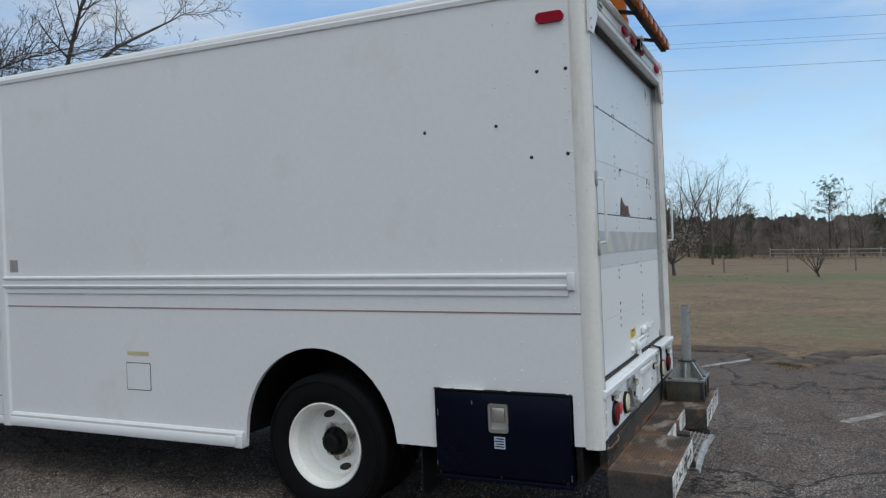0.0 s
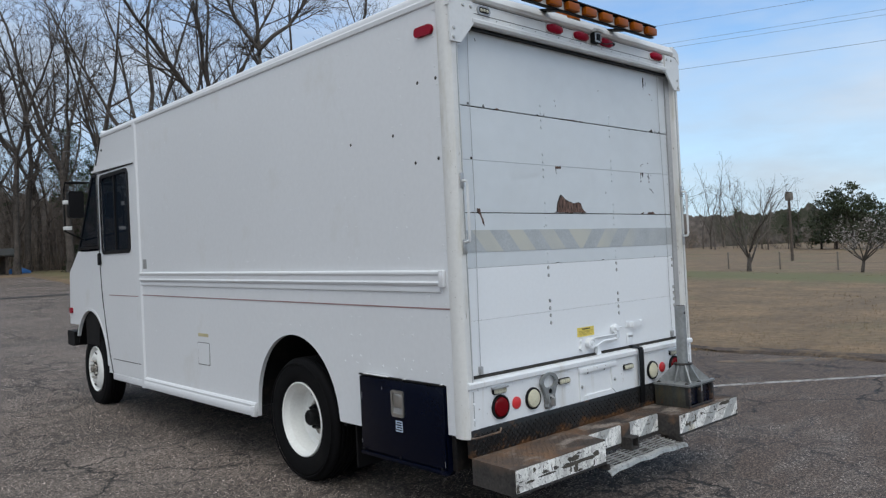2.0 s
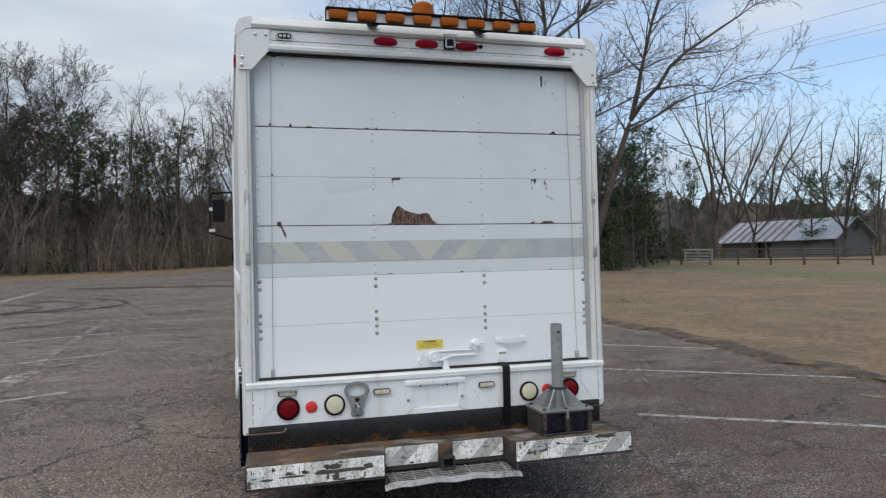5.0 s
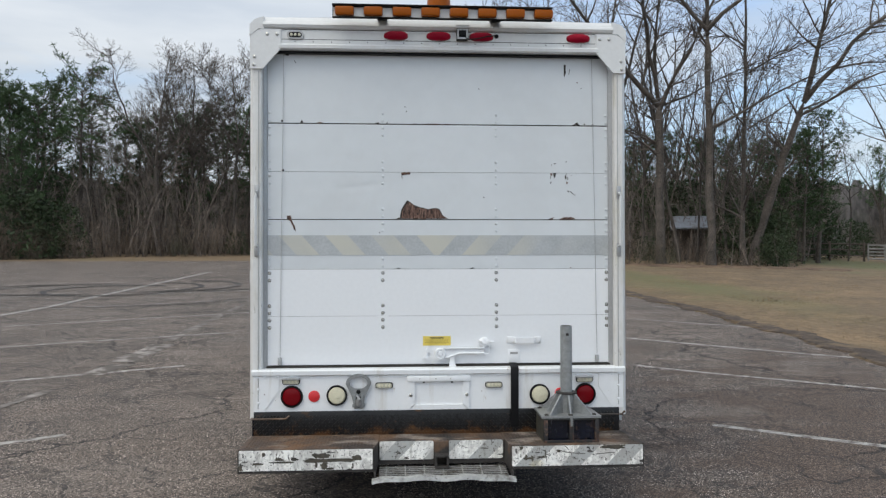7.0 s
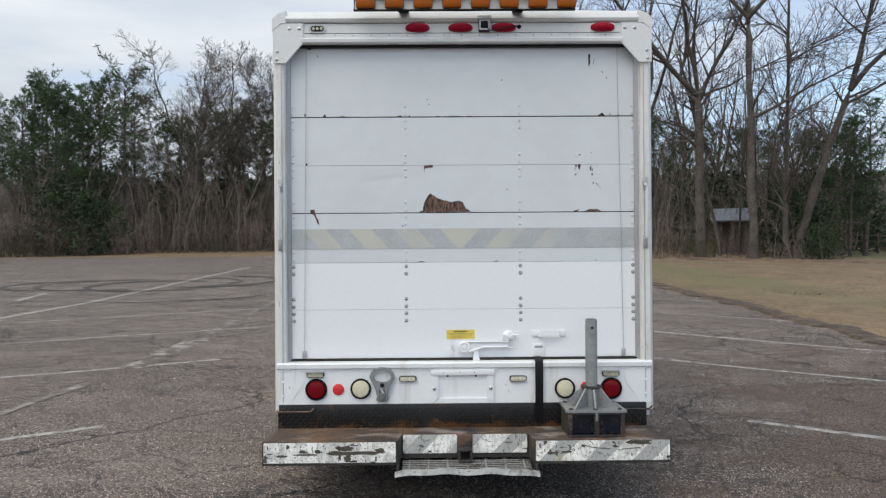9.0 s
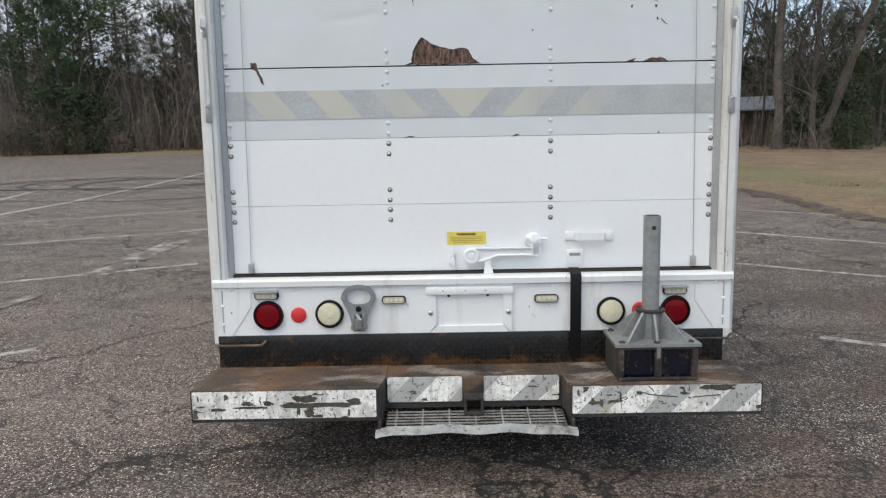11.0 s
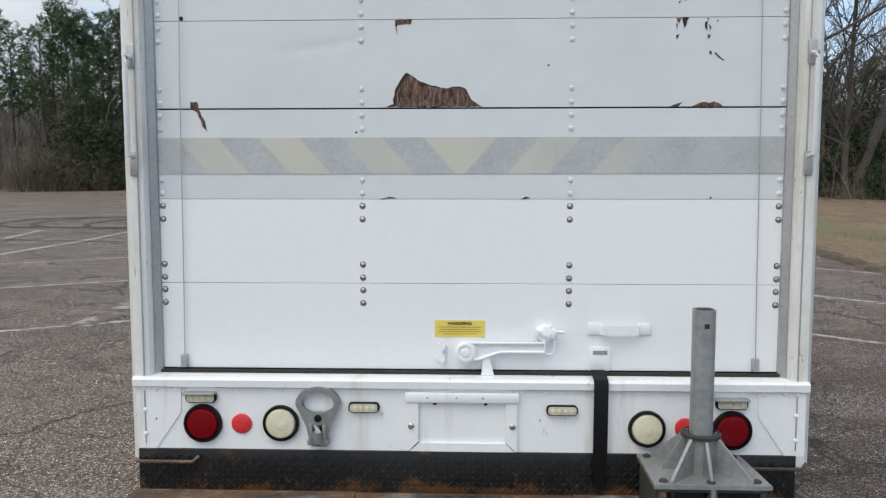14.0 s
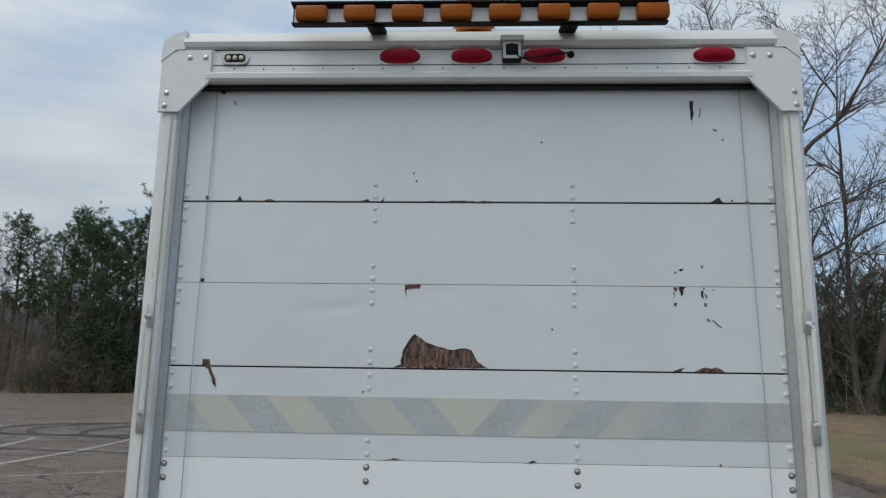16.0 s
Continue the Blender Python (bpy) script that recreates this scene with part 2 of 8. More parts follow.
    va.inputs[1].default_value = (0.9, 0.9, 0.9)
    l.new(warp.outputs["Color"], va.inputs[0])
    l.new(co.outputs["Object"], va.inputs[2])
    heights = []
    for scale, width, depth in ((0.42, 0.0085, 0.97), (1.35, 0.019, 0.95), (3.6, 0.032, 0.80)):
        cv = n.new("ShaderNodeTexVoronoi")
        cv.feature = "DISTANCE_TO_EDGE"
        cv.inputs["Scale"].default_value = scale
        l.new(va.outputs["Vector"], cv.inputs["Vector"])
        cr = n.new("ShaderNodeMapRange")
        cr.inputs["From Min"].default_value, cr.inputs["From Max"].default_value = 0.002, width
        cr.inputs["To Min"].default_value, cr.inputs["To Max"].default_value = depth, 0.0
        l.new(cv.outputs["Distance"], cr.inputs["Value"])
        pn = n.new("ShaderNodeTexNoise")
        pn.inputs["Scale"].default_value = 0.45 * scale + 0.15
        l.new(co.outputs["Object"], pn.inputs["Vector"])
        pr = n.new("ShaderNodeMapRange")
        pr.inputs["From Min"].default_value, pr.inputs["From Max"].default_value = (0.34, 0.50) if scale < 3 else (0.54, 0.66)
        l.new(pn.outputs["Fac"], pr.inputs["Value"])
        mu = n.new("ShaderNodeMath")
        mu.operation = "MULTIPLY"
        l.new(cr.outputs["Result"], mu.inputs[0])
        l.new(pr.outputs["Result"], mu.inputs[1])
        cm = n.new("ShaderNodeMixRGB")
        cm.inputs["Color2"].default_value = (0.022, 0.021, 0.02, 1)
        l.new(mu.outputs[0], cm.inputs["Fac"])
        l.new(last, cm.inputs["Color1"])
        last = cm.outputs["Color"]
        heights.append(mu.outputs[0])
    l.new(last, b.inputs["Base Color"])
    b.inputs["Specular IOR Level"].default_value = 0.36
    bp = n.new("ShaderNodeBump")
    bp.inputs["Strength"].default_value, bp.inputs["Distance"].default_value = 0.5, 0.005
    l.new(vor.outputs["Distance"], bp.inputs["Height"])
    bc = n.new("ShaderNodeBump")
    bc.invert = True
    bc.inputs["Strength"].default_value, bc.inputs["Distance"].default_value = 0.8, 0.012
    l.new(heights[0], bc.inputs["Height"])
    l.new(bp.outputs["Normal"], bc.inputs["Normal"])
    l.new(bc.outputs["Normal"], b.inputs["Normal"])
    return m


def grass_material():
    m = material("dry_grass", (0.174, 0.118, 0.066), 0.95, vary=0.26, scale=0.7, fine=7, bump=0.05, spots=(0.135, 0.13, 0.06), spot_scale=0.16, spot_at=(0.54, 0.70))
    n, l = m.node_tree.nodes, m.node_tree.links
    b = n["Principled BSDF"]
    co = next(x for x in n if x.bl_idname == "ShaderNodeTexCoord")
    under = b.inputs["Base Color"].links[0].from_socket
    # mowing rows and darker thatch, stretched along y
    mp = n.new("ShaderNodeMapping")
    mp.inputs["Scale"].default_value = (0.9, 0.45, 1)
    l.new(co.outputs["Object"], mp.inputs["Vector"])
    t = n.new("ShaderNodeTexNoise")
    t.inputs["Scale"].default_value, t.inputs["Detail"].default_value = 1.0, 8
    l.new(mp.outputs["Vector"], t.inputs["Vector"])
    r = n.new("ShaderNodeMapRange")
    r.inputs["From Min"].default_value, r.inputs["From Max"].default_value, r.inputs["To Max"].default_value = 0.45, 0.7, 0.75
    l.new(t.outputs["Fac"], r.inputs["Value"])
    mx = n.new("ShaderNodeMixRGB")
    mx.inputs["Color2"].default_value = (0.13, 0.09, 0.056, 1)
    l.new(r.outputs["Result"], mx.inputs["Fac"])
    l.new(under, mx.inputs["Color1"])
    # a greener strip by the far wire fence
    sp = n.new("ShaderNodeSeparateXYZ")
    l.new(co.outputs["Object"], sp.inputs["Vector"])
    gr = n.new("ShaderNodeValToRGB")
    e = gr.color_ramp.elements
    e[0].position, e[1].position = 0.23, 0.335
    e[0].color, e[1].color = (0, 0, 0, 1), (0, 0, 0, 1)
    for p, v in ((0.262, 0.8), (0.305, 0.7), (0.078, 0.0), (0.091, 0.6), (0.103, 0.5), (0.115, 0.0), (0.214, 0.0)):
        k = e.new(p)
        k.color = (v, v, v, 1)
    sc = n.new("ShaderNodeMath")
    sc.operation = "MULTIPLY"
    sc.inputs[1].default_value = 0.01
    wob = n.new("ShaderNodeMath")
    wob.operation = "MULTIPLY_ADD"
    wob.inputs[1].default_value = 4.0
    l.new(t.outputs["Fac"], wob.inputs[0])
    l.new(sp.outputs["X"], wob.inputs[2])
    back = n.new("ShaderNodeMath")
    back.operation = "SUBTRACT"
    back.inputs[1].default_value = 2.0
    l.new(wob.outputs[0], back.inputs[0])
    l.new(back.outputs[0], sc.inputs[0])
    l.new(sc.outputs[0], gr.inputs["Fac"])
    gm = n.new("ShaderNodeMixRGB")
    gm.inputs["Color2"].default_value = (0.112, 0.122, 0.045, 1)
    far = n.new("ShaderNodeMapRange")  # the strip by the asphalt only shows further up the slope
    far.inputs["From Min"].default_value, far.inputs["From Max"].default_value = 9.0, 17.0
    l.new(sp.outputs["Y"], far.inputs["Value"])
    out = n.new("ShaderNodeMapRange")
    out.inputs["From Min"].default_value, out.inputs["From Max"].default_value = 16.0, 18.0
    l.new(sp.outputs["X"], out.inputs["Value"])
    most = n.new("ShaderNodeMath")
    most.operation = "MAXIMUM"
    l.new(far.outputs["Result"], most.inputs[0])
    l.new(out.outputs["Result"], most.inputs[1])
    patchy = n.new("ShaderNodeMath")
    patchy.operation = "MULTIPLY"
    l.new(gr.outputs["Color"], patchy.inputs[0])
    l.new(most.outputs[0], patchy.inputs[1])
    l.new(patchy.outputs[0], gm.inputs["Fac"])
    # tufts and bare spots a hand or two wide
    for scale, low, high, most_of, tone in ((3.2, 0.48, 0.66, 0.60, (0.235, 0.170, 0.100)), (6.5, 0.56, 0.70, 0.45, (0.13, 0.094, 0.058))):
        tn = n.new("ShaderNodeTexNoise")
        tn.inputs["Scale"].default_value, tn.inputs["Detail"].default_value, tn.inputs["Roughness"].default_value = scale, 6, 0.65
        l.new(co.outputs["Object"], tn.inputs["Vector"])
        tr = n.new("ShaderNodeMapRange")
        tr.inputs["From Min"].default_value, tr.inputs["From Max"].default_value, tr.inputs["To Max"].default_value = low, high, most_of
        l.new(tn.outputs["Fac"], tr.inputs["Value"])
        tm = n.new("ShaderNodeMixRGB")
        tm.inputs["Color2"].default_value = (*tone, 1)
        l.new(tr.outputs["Result"], tm.inputs["Fac"])
        l.new(mx.outputs["Color"], tm.inputs["Color1"])
        mx = tm
    l.new(mx.outputs["Color"], gm.inputs["Color1"])
    l.new(gm.outputs["Color"], b.inputs["Base Color"])
    return m


def chevron_material():
    """Faded reflective tape: grey and straw stripes that lean towards the middle."""
    m = material("chevron_tape", (0.43, 0.45, 0.46), 0.5, vary=0.06, scale=9, fine=80, bump=0.004)
    n, l = m.node_tree.nodes, m.node_tree.links
    b = n["Principled BSDF"]
    under = b.inputs["Base Color"].links[0].from_socket
    co = next(x for x in n if x.bl_idname == "ShaderNodeTexCoord")
    sp = n.new("ShaderNodeSeparateXYZ")
    l.new(co.outputs["Object"], sp.inputs["Vector"])
    ab = n.new("ShaderNodeMath")
    ab.operation = "ABSOLUTE"
    cx = n.new("ShaderNodeMath")
    cx.inputs[1].default_value = 0.022
    l.new(sp.outputs["X"], cx.inputs[0])
    l.new(cx.outputs[0], ab.inputs[0])
    ad = n.new("ShaderNodeMath")
    ad.operation = "MULTIPLY_ADD"
    ad.inputs[1].default_value = -0.9
    l.new(sp.outputs["Z"], ad.inputs[0])
    l.new(ab.outputs[0], ad.inputs[2])
    pp = n.new("ShaderNodeMath")
    pp.operation = "PINGPONG"
    pp.inputs[1].default_value = 0.1435
    sh = n.new("ShaderNodeMath")
    sh.inputs[1].default_value = 0.9 * 1.625
    l.new(ad.outputs[0], sh.inputs[0])
    l.new(sh.outputs[0], pp.inputs[0])
    st = n.new("ShaderNodeMapRange")
    st.inputs["From Min"].default_value, st.inputs["From Max"].default_value = 0.074, 0.068
    l.new(pp.outputs[0], st.inputs["Value"])
    ns = n.new("ShaderNodeTexNoise")
    ns.inputs["Scale"].default_value, ns.inputs["Detail"].default_value = 2.2, 6
    l.new(co.outputs["Object"], ns.inputs["Vector"])
    nr = n.new("ShaderNodeMapRange")
    nr.inputs["From Min"].default_value, nr.inputs["From Max"].default_value, nr.inputs["To Min"].default_value = 0.35, 0.6, 0.25
    l.new(ns.outputs["Fac"], nr.inputs["Value"])
    # the stripes have faded away towards one end
    fd = n.new("ShaderNodeMapRange")
    fd.inputs["From Min"].default_value, fd.inputs["From Max"].default_value = 0.62, 0.42
    fd.inputs["To Min"].default_value = 0.12
    l.new(sp.outputs["X"], fd.inputs["Value"])
    mu = n.new("ShaderNodeMath")
    mu.operation = "MULTIPLY"
    l.new(st.outputs["Result"], mu.inputs[0])
    l.new(nr.outputs["Result"], mu.inputs[1])
    m2 = n.new("ShaderNodeMath")
    m2.operation = "MULTIPLY"
    l.new(mu.outputs[0], m2.inputs[0])
    l.new(fd.outputs["Result"], m2.inputs[1])
    mx = n.new("ShaderNodeMixRGB")
    mx.inputs["Color2"].default_value = (0.55, 0.54, 0.475, 1)
    l.new(m2.outputs[0], mx.inputs["Fac"])
    l.new(under, mx.inputs["Color1"])
    l.new(mx.outputs["Color"], b.inputs["Base Color"])
    return m


def worn_material():
    """White tape gone grey in diagonal stripes towards one side, with drips, scratches and small chips."""
    m = material("worn_bumper_tape", (0.90, 0.885, 0.84), 0.5, vary=0.1, scale=7, fine=60, bump=0.012)
    n, l = m.node_tree.nodes, m.node_tree.links
    b = n["Principled BSDF"]
    last = b.inputs["Base Color"].links[0].from_socket
    co = next(x for x in n if x.bl_idname == "ShaderNodeTexCoord")
    sp = n.new("ShaderNodeSeparateXYZ")
    l.new(co.outputs["Object"], sp.inputs["Vector"])
    ad = n.new("ShaderNodeMath")
    ad.operation = "SUBTRACT"
    l.new(sp.outputs["X"], ad.inputs[0])
    l.new(sp.outputs["Z"], ad.inputs[1])
    pp = n.new("ShaderNodeMath")
    pp.operation = "PINGPONG"
    pp.inputs[1].default_value = 0.135
    l.new(ad.outputs[0], pp.inputs[0])
    st = n.new("ShaderNodeMapRange")
    st.inputs["From Min"].default_value, st.inputs["From Max"].default_value, st.inputs["To Max"].default_value = 0.074, 0.078, 0.85
    l.new(pp.outputs[0], st.inputs["Value"])
    fd = n.new("ShaderNodeMapRange")
    fd.inputs["From Min"].default_value, fd.inputs["From Max"].default_value = -0.45, -0.30
    l.new(sp.outputs["X"], fd.inputs["Value"])
    mu = n.new("ShaderNodeMath")
    mu.operation = "MULTIPLY"
    l.new(st.outputs["Result"], mu.inputs[0])
    l.new(fd.outputs["Result"], mu.inputs[1])
    mx = n.new("ShaderNodeMixRGB")
    mx.inputs["Color2"].default_value = (0.37, 0.38, 0.375, 1)
    l.new(mu.outputs[0], mx.inputs["Fac"])
    l.new(last, mx.inputs["Color1"])
    last = mx.outputs["Color"]
    for stretch, scale, low, high, most, colour in (((1, 1, 1), 5.5, 0.49, 0.64, 0.6, (0.47, 0.465, 0.44)), ((1, 1, 1), 16.0, 0.52, 0.62, 0.5, (0.38, 0.355, 0.33)), ((1, 1, 1.3), 3.3, 0.62, 0.70, 0.6, (0.72, 0.60, 0.30)), ((1, 1, 0.14), 34.0, 0.54, 0.66, 0.55, (0.36, 0.35, 0.32)), ((0.45, 1, 2.0), 8.0, 0.645, 0.66, 1.0, (0.085, 0.076, 0.060)), ((0.5, 1, 1.6), 20.0, 0.62, 0.635, 1.0, (0.05, 0.045, 0.04)), ((2.2, 1, 0.6), 30.0, 0.63, 0.645, 0.95, (0.06, 0.055, 0.05)), ((1.2, 1, 1.0), 70.0, 0.605, 0.635, 0.85, (0.06, 0.055, 0.05)), ((1.0, 1, 1.0), 45.0, 0.615, 0.645, 0.8, (0.09, 0.075, 0.06))):
        mp = n.new("ShaderNodeMapping")
        mp.inputs["Scale"].default_value = stretch
        l.new(co.outputs["Object"], mp.inputs["Vector"])
        t = n.new("ShaderNodeTexNoise")
        t.inputs["Scale"].default_value, t.inputs["Detail"].default_value, t.inputs["Roughness"].default_value = scale, 7, 0.6
        l.new(mp.outputs["Vector"], t.inputs["Vector"])
        r = n.new("ShaderNodeMapRange")
        r.inputs["From Min"].default_value, r.inputs["From Max"].default_value, r.inputs["To Max"].default_value = low, high, most
        l.new(t.outputs["Fac"], r.inputs["Value"])
        mx = n.new("ShaderNodeMixRGB")
        mx.inputs["Color2"].default_value = (*colour, 1)
        l.new(r.outputs["Result"], mx.inputs["Fac"])
        l.new(last, mx.inputs["Color1"])
        last = mx.outputs["Color"]
    l.new(last, b.inputs["Base Color"])
    return m


def layered(m, layers):
    """Lays stains over a material: stretch, scale, low, high, colour, and a height at which they thin out."""
    n, l = m.node_tree.nodes, m.node_tree.links
    b = n["Principled BSDF"]
    last = b.inputs["Base Color"].links[0].from_socket
    co = next(x for x in n if x.bl_idname == "ShaderNodeTexCoord")
    for stretch, scale, low, high, colour, fade in layers:
        mp = n.new("ShaderNodeMapping")
        mp.inputs["Scale"].default_value = stretch
        l.new(co.outputs["Object"], mp.inputs["Vector"])
        t = n.new("ShaderNodeTexNoise")
        t.inputs["Scale"].default_value, t.inputs["Detail"].default_value, t.inputs["Roughness"].default_value = scale, 7, 0.62
        l.new(mp.outputs["Vector"], t.inputs["Vector"])
        value = t.outputs["Fac"]
        if fade:
            sp = n.new("ShaderNodeSeparateXYZ")
            l.new(co.outputs["Object"], sp.inputs["Vector"])
            zr = n.new("ShaderNodeMapRange")
            zr.inputs["From Min"].default_value, zr.inputs["From Max"].default_value = fade
            zr.inputs["To Min"].default_value, zr.inputs["To Max"].default_value = 0.05, -0.16
            l.new(sp.outputs["Z"], zr.inputs["Value"])
            ad = n.new("ShaderNodeMath")
            l.new(value, ad.inputs[0])
            l.new(zr.outputs["Result"], ad.inputs[1])
            value = ad.outputs[0]
        r = n.new("ShaderNodeMapRange")
        r.inputs["From Min"].default_value, r.inputs["From Max"].default_value = low, high
        l.new(value, r.inputs["Value"])
        mx = n.new("ShaderNodeMixRGB")
        mx.inputs["Color2"].default_value = (*colour, 1)
        l.new(r.outputs["Result"], mx.inputs["Fac"])
        l.new(last, mx.inputs["Color1"])
        last = mx.outputs["Color"]
    l.new(last, b.inputs["Base Color"])
    return m


def step_material():
    return layered(material("rusty_step_plate", (0.040, 0.035, 0.032), 0.78, vary=0.3, scale=6, fine=60, bump=0.025), (((1, 1, 1), 2.4, 0.43, 0.63, (0.105, 0.070, 0.050), (0.456, 0.40)), ((1, 1, 1), 5.0, 0.54, 0.70, (0.17, 0.094, 0.05), (0.456, 0.36)), ((0.8, 1.6, 1), 4.2, 0.57, 0.70, (0.27, 0.225, 0.19), (0.456, 0.42)), ((1, 1, 1), 30, 0.58, 0.70, (0.03, 0.027, 0.024), None)))


def tread_material():
    return layered(material("rusty_diamond_plate", (0.020, 0.020, 0.021), 0.34, metal=0.4, vary=0.15, scale=6, fine=50, bump=0.01), (((1.6, 1, 2.5), 5.0, 0.47, 0.60, (0.15, 0.074, 0.034), (0.452, 0.512)), ((1, 1, 1), 26, 0.55, 0.66, (0.13, 0.072, 0.038), (0.455, 0.60))))


def bark_material(name, base, random=0.25):
    m = material(name, base, 0.95, vary=0.3, scale=1.8, fine=14, bump=0.12, random=random)
    return m


WHITE = material("white_paint", (0.71, 0.72, 0.735), 0.38, vary=0.012, scale=0.8, fine=30, bump=0.002, spots=(0.62, 0.61, 0.58), spot_scale=1.6, spot_at=(0.58, 0.85))
FRESH = material("fresh_white_paint", (0.83, 0.845, 0.86), 0.34, vary=0.010, scale=0.9, fine=40, bump=0.002)
OLD = material("faded_white_paint", (0.66, 0.69, 0.71), 0.36, vary=0.015, scale=1.6, fine=9, bump=0.012, spots=(0.60, 0.62, 0.63), spot_scale=1.1, spot_at=(0.5, 0.8))
FRAME = material("frame_paint", (0.71, 0.715, 0.71), 0.40, vary=0.02, scale=2.5, fine=40, bump=0.003, spots=(0.52, 0.49, 0.43), spot_scale=5.5, spot_at=(0.63, 0.88))
ALUMINIUM = material("weathered_aluminium", (0.42, 0.42, 0.42), 0.45, metal=0.6, vary=0.06, scale=4, fine=60, bump=0.004)
CHROME = material("brushed_steel", (0.5, 0.49, 0.46), 0.3, metal=0.9, vary=0.04, scale=9, fine=90, bump=0.003)
GALVANISED = material("galvanised_steel", (0.30, 0.31, 0.31), 0.5, metal=0.45, vary=0.09, scale=7, fine=50, bump=0.006, spots=(0.19, 0.18, 0.16), spot_scale=6, spot_at=(0.55, 0.8))
POSTPAINT = layered(material("worn_post_paint", (0.71, 0.705, 0.685), 0.40, vary=0.02, scale=2.5, fine=40, bump=0.003), (((1.5, 1.5, 0.30), 5.5, 0.50, 0.74, (0.53, 0.50, 0.41), None), ((1, 1, 0.3), 34, 0.665, 0.70, (0.30, 0.27, 0.22), None), ((1, 1, 1), 60, 0.68, 0.71, (0.20, 0.17, 0.13), None)))
NAVY = material("navy_paint", (0.0012, 0.0028, 0.0105), 0.25, vary=0.08, scale=3, fine=50, bump=0.003, spots=(0.003, 0.005, 0.014), spot_scale=3, spot_at=(0.55, 0.8))
RUSTYNAVY = layered(material("rusty_navy_paint", (0.0022, 0.0042, 0.0125), 0.25, vary=0.2, scale=9, fine=50, bump=0.003), (((1, 1, 1), 24, 0.56, 0.68, (0.07, 0.045, 0.036), None), ((1, 1, 0.4), 40, 0.60, 0.70, (0.06, 0.065, 0.07), None)))
BLACK = material("black_metal", (0.005, 0.005, 0.0055), 0.65, vary=0.12, scale=5, fine=40, bump=0.01, spots=(0.04, 0.03, 0.022), spot_scale=5, spot_at=(0.55, 0.8))
RUBBER = material("tyre_rubber", (0.0045, 0.0045, 0.005), 0.75, vary=0.12, scale=5, fine=60, bump=0.01, spots=(0.012, 0.011, 0.010), spot_scale=4, spot_at=(0.55, 0.85))
RIM = material("white_wheel_paint", (0.78, 0.78, 0.75), 0.42, vary=0.03, scale=5, fine=50, bump=0.003, spots=(0.5, 0.45, 0.36), spot_scale=7, spot_at=(0.62, 0.85))
STEP = step_material()
TREAD = tread_material()
WORN = worn_material()
RIMSTEEL = material("scuffed_grate_steel", (0.40, 0.39, 0.37), 0.5, metal=0.3, vary=0.15, scale=9, fine=60, bump=0.004, spots=(0.12, 0.10, 0.08), spot_scale=9, spot_at=(0.52, 0.66))
# worn rusty crests, their base also lightened for the highlights they catch
WORNPLATE = layered(material("worn_tread_crests", (0.034, 0.034, 0.035), 0.40, metal=0.4, vary=0.2, scale=6, fine=50, bump=0.0), (((1.6, 1, 2.5), 5.0, 0.45, 0.58, (0.19, 0.092, 0.042), (0.452, 0.522)), ((1, 1, 1), 22, 0.58, 0.68, (0.11, 0.062, 0.036), (0.455, 0.58))))
RED = glassy("red_lens", (0.27, 0.004, 0.020), 0.3, 0.0, 0.10)
DARKRED = glassy("dark_red_lens", (0.165, 0.003, 0.007), 0.15, 0.0, 0.2)
REDPAINT = material("red_reflector", (0.66, 0.035, 0.04), 0.3, vary=0.05, scale=12, fine=90, bump=0.002)
AMBER = glassy("amber_lens", (0.29, 0.070, 0.002), 0.28, 0.0, 0.16)
CREAM = material("yellowed_lens", (0.66, 0.62, 0.46), 0.3, vary=0.05, scale=14, fine=90, bump=0.003)
CLEAR = material("clear_lamp_lens", (0.55, 0.53, 0.42), 0.2, vary=0.1, scale=40, fine=120, bump=0.005)
GLASS = glassy("tinted_glass", (0.012, 0.02, 0.032), 0.03, 0.35)
DARKSTEEL = material("dark_painted_steel", (0.028, 0.030, 0.027), 0.55, vary=0.2, scale=6, fine=50, bump=0.01, spots=(0.10, 0.055, 0.03), spot_scale=7, spot_at=(0.56, 0.72))
SEAL = material("black_rubber_seal", (0.005, 0.005, 0.006), 0.5, vary=0.1, scale=8, fine=80, bump=0.004)
WOOD = layered(material("bare_plywood", (0.11, 0.060, 0.046), 0.85, vary=0.25, scale=16, fine=120, bump=0.03), (((14, 1, 2.2), 8, 0.48, 0.60, (0.24, 0.15, 0.115), None), ((9, 1, 3), 9, 0.50, 0.60, (0.025, 0.015, 0.012), None)))
# dark grime, also used where gaps and hollows hold only shade
GRIMESHADE = material("dark_grime", (0.03, 0.026, 0.022), 0.9, vary=0.2, scale=20, fine=100, bump=0.005)
REDLINE = material("faded_red_line", (0.30, 0.17, 0.165), 0.5, vary=0.15, scale=3, fine=40, bump=0.002)
LABEL = material("yellow_label", (0.80, 0.63, 0.13), 0.45, vary=0.03, scale=20, fine=90, bump=0.002)
FADEDINK = material("faded_brown_ink", (0.30, 0.20, 0.04), 0.6, vary=0.1, scale=20, fine=90, bump=0.0)
INK = material("black_ink", (0.03, 0.026, 0.02), 0.6, vary=0.05, scale=20, fine=90, bump=0.0)
STICKER = material("pale_blue_sticker", (0.42, 0.50, 0.62), 0.45, vary=0.12, scale=30, fine=120, bump=0.002)
STRAW_TAPE = material("straw_tape", (0.52, 0.46, 0.27), 0.5, vary=0.1, scale=20, fine=90, bump=0.002)
SEAT = material("seat_cloth", (0.03, 0.032, 0.04), 0.9, vary=0.1, scale=10, fine=120, bump=0.01)
CHEVRON = chevron_material()
ASPHALT = asphalt_material()
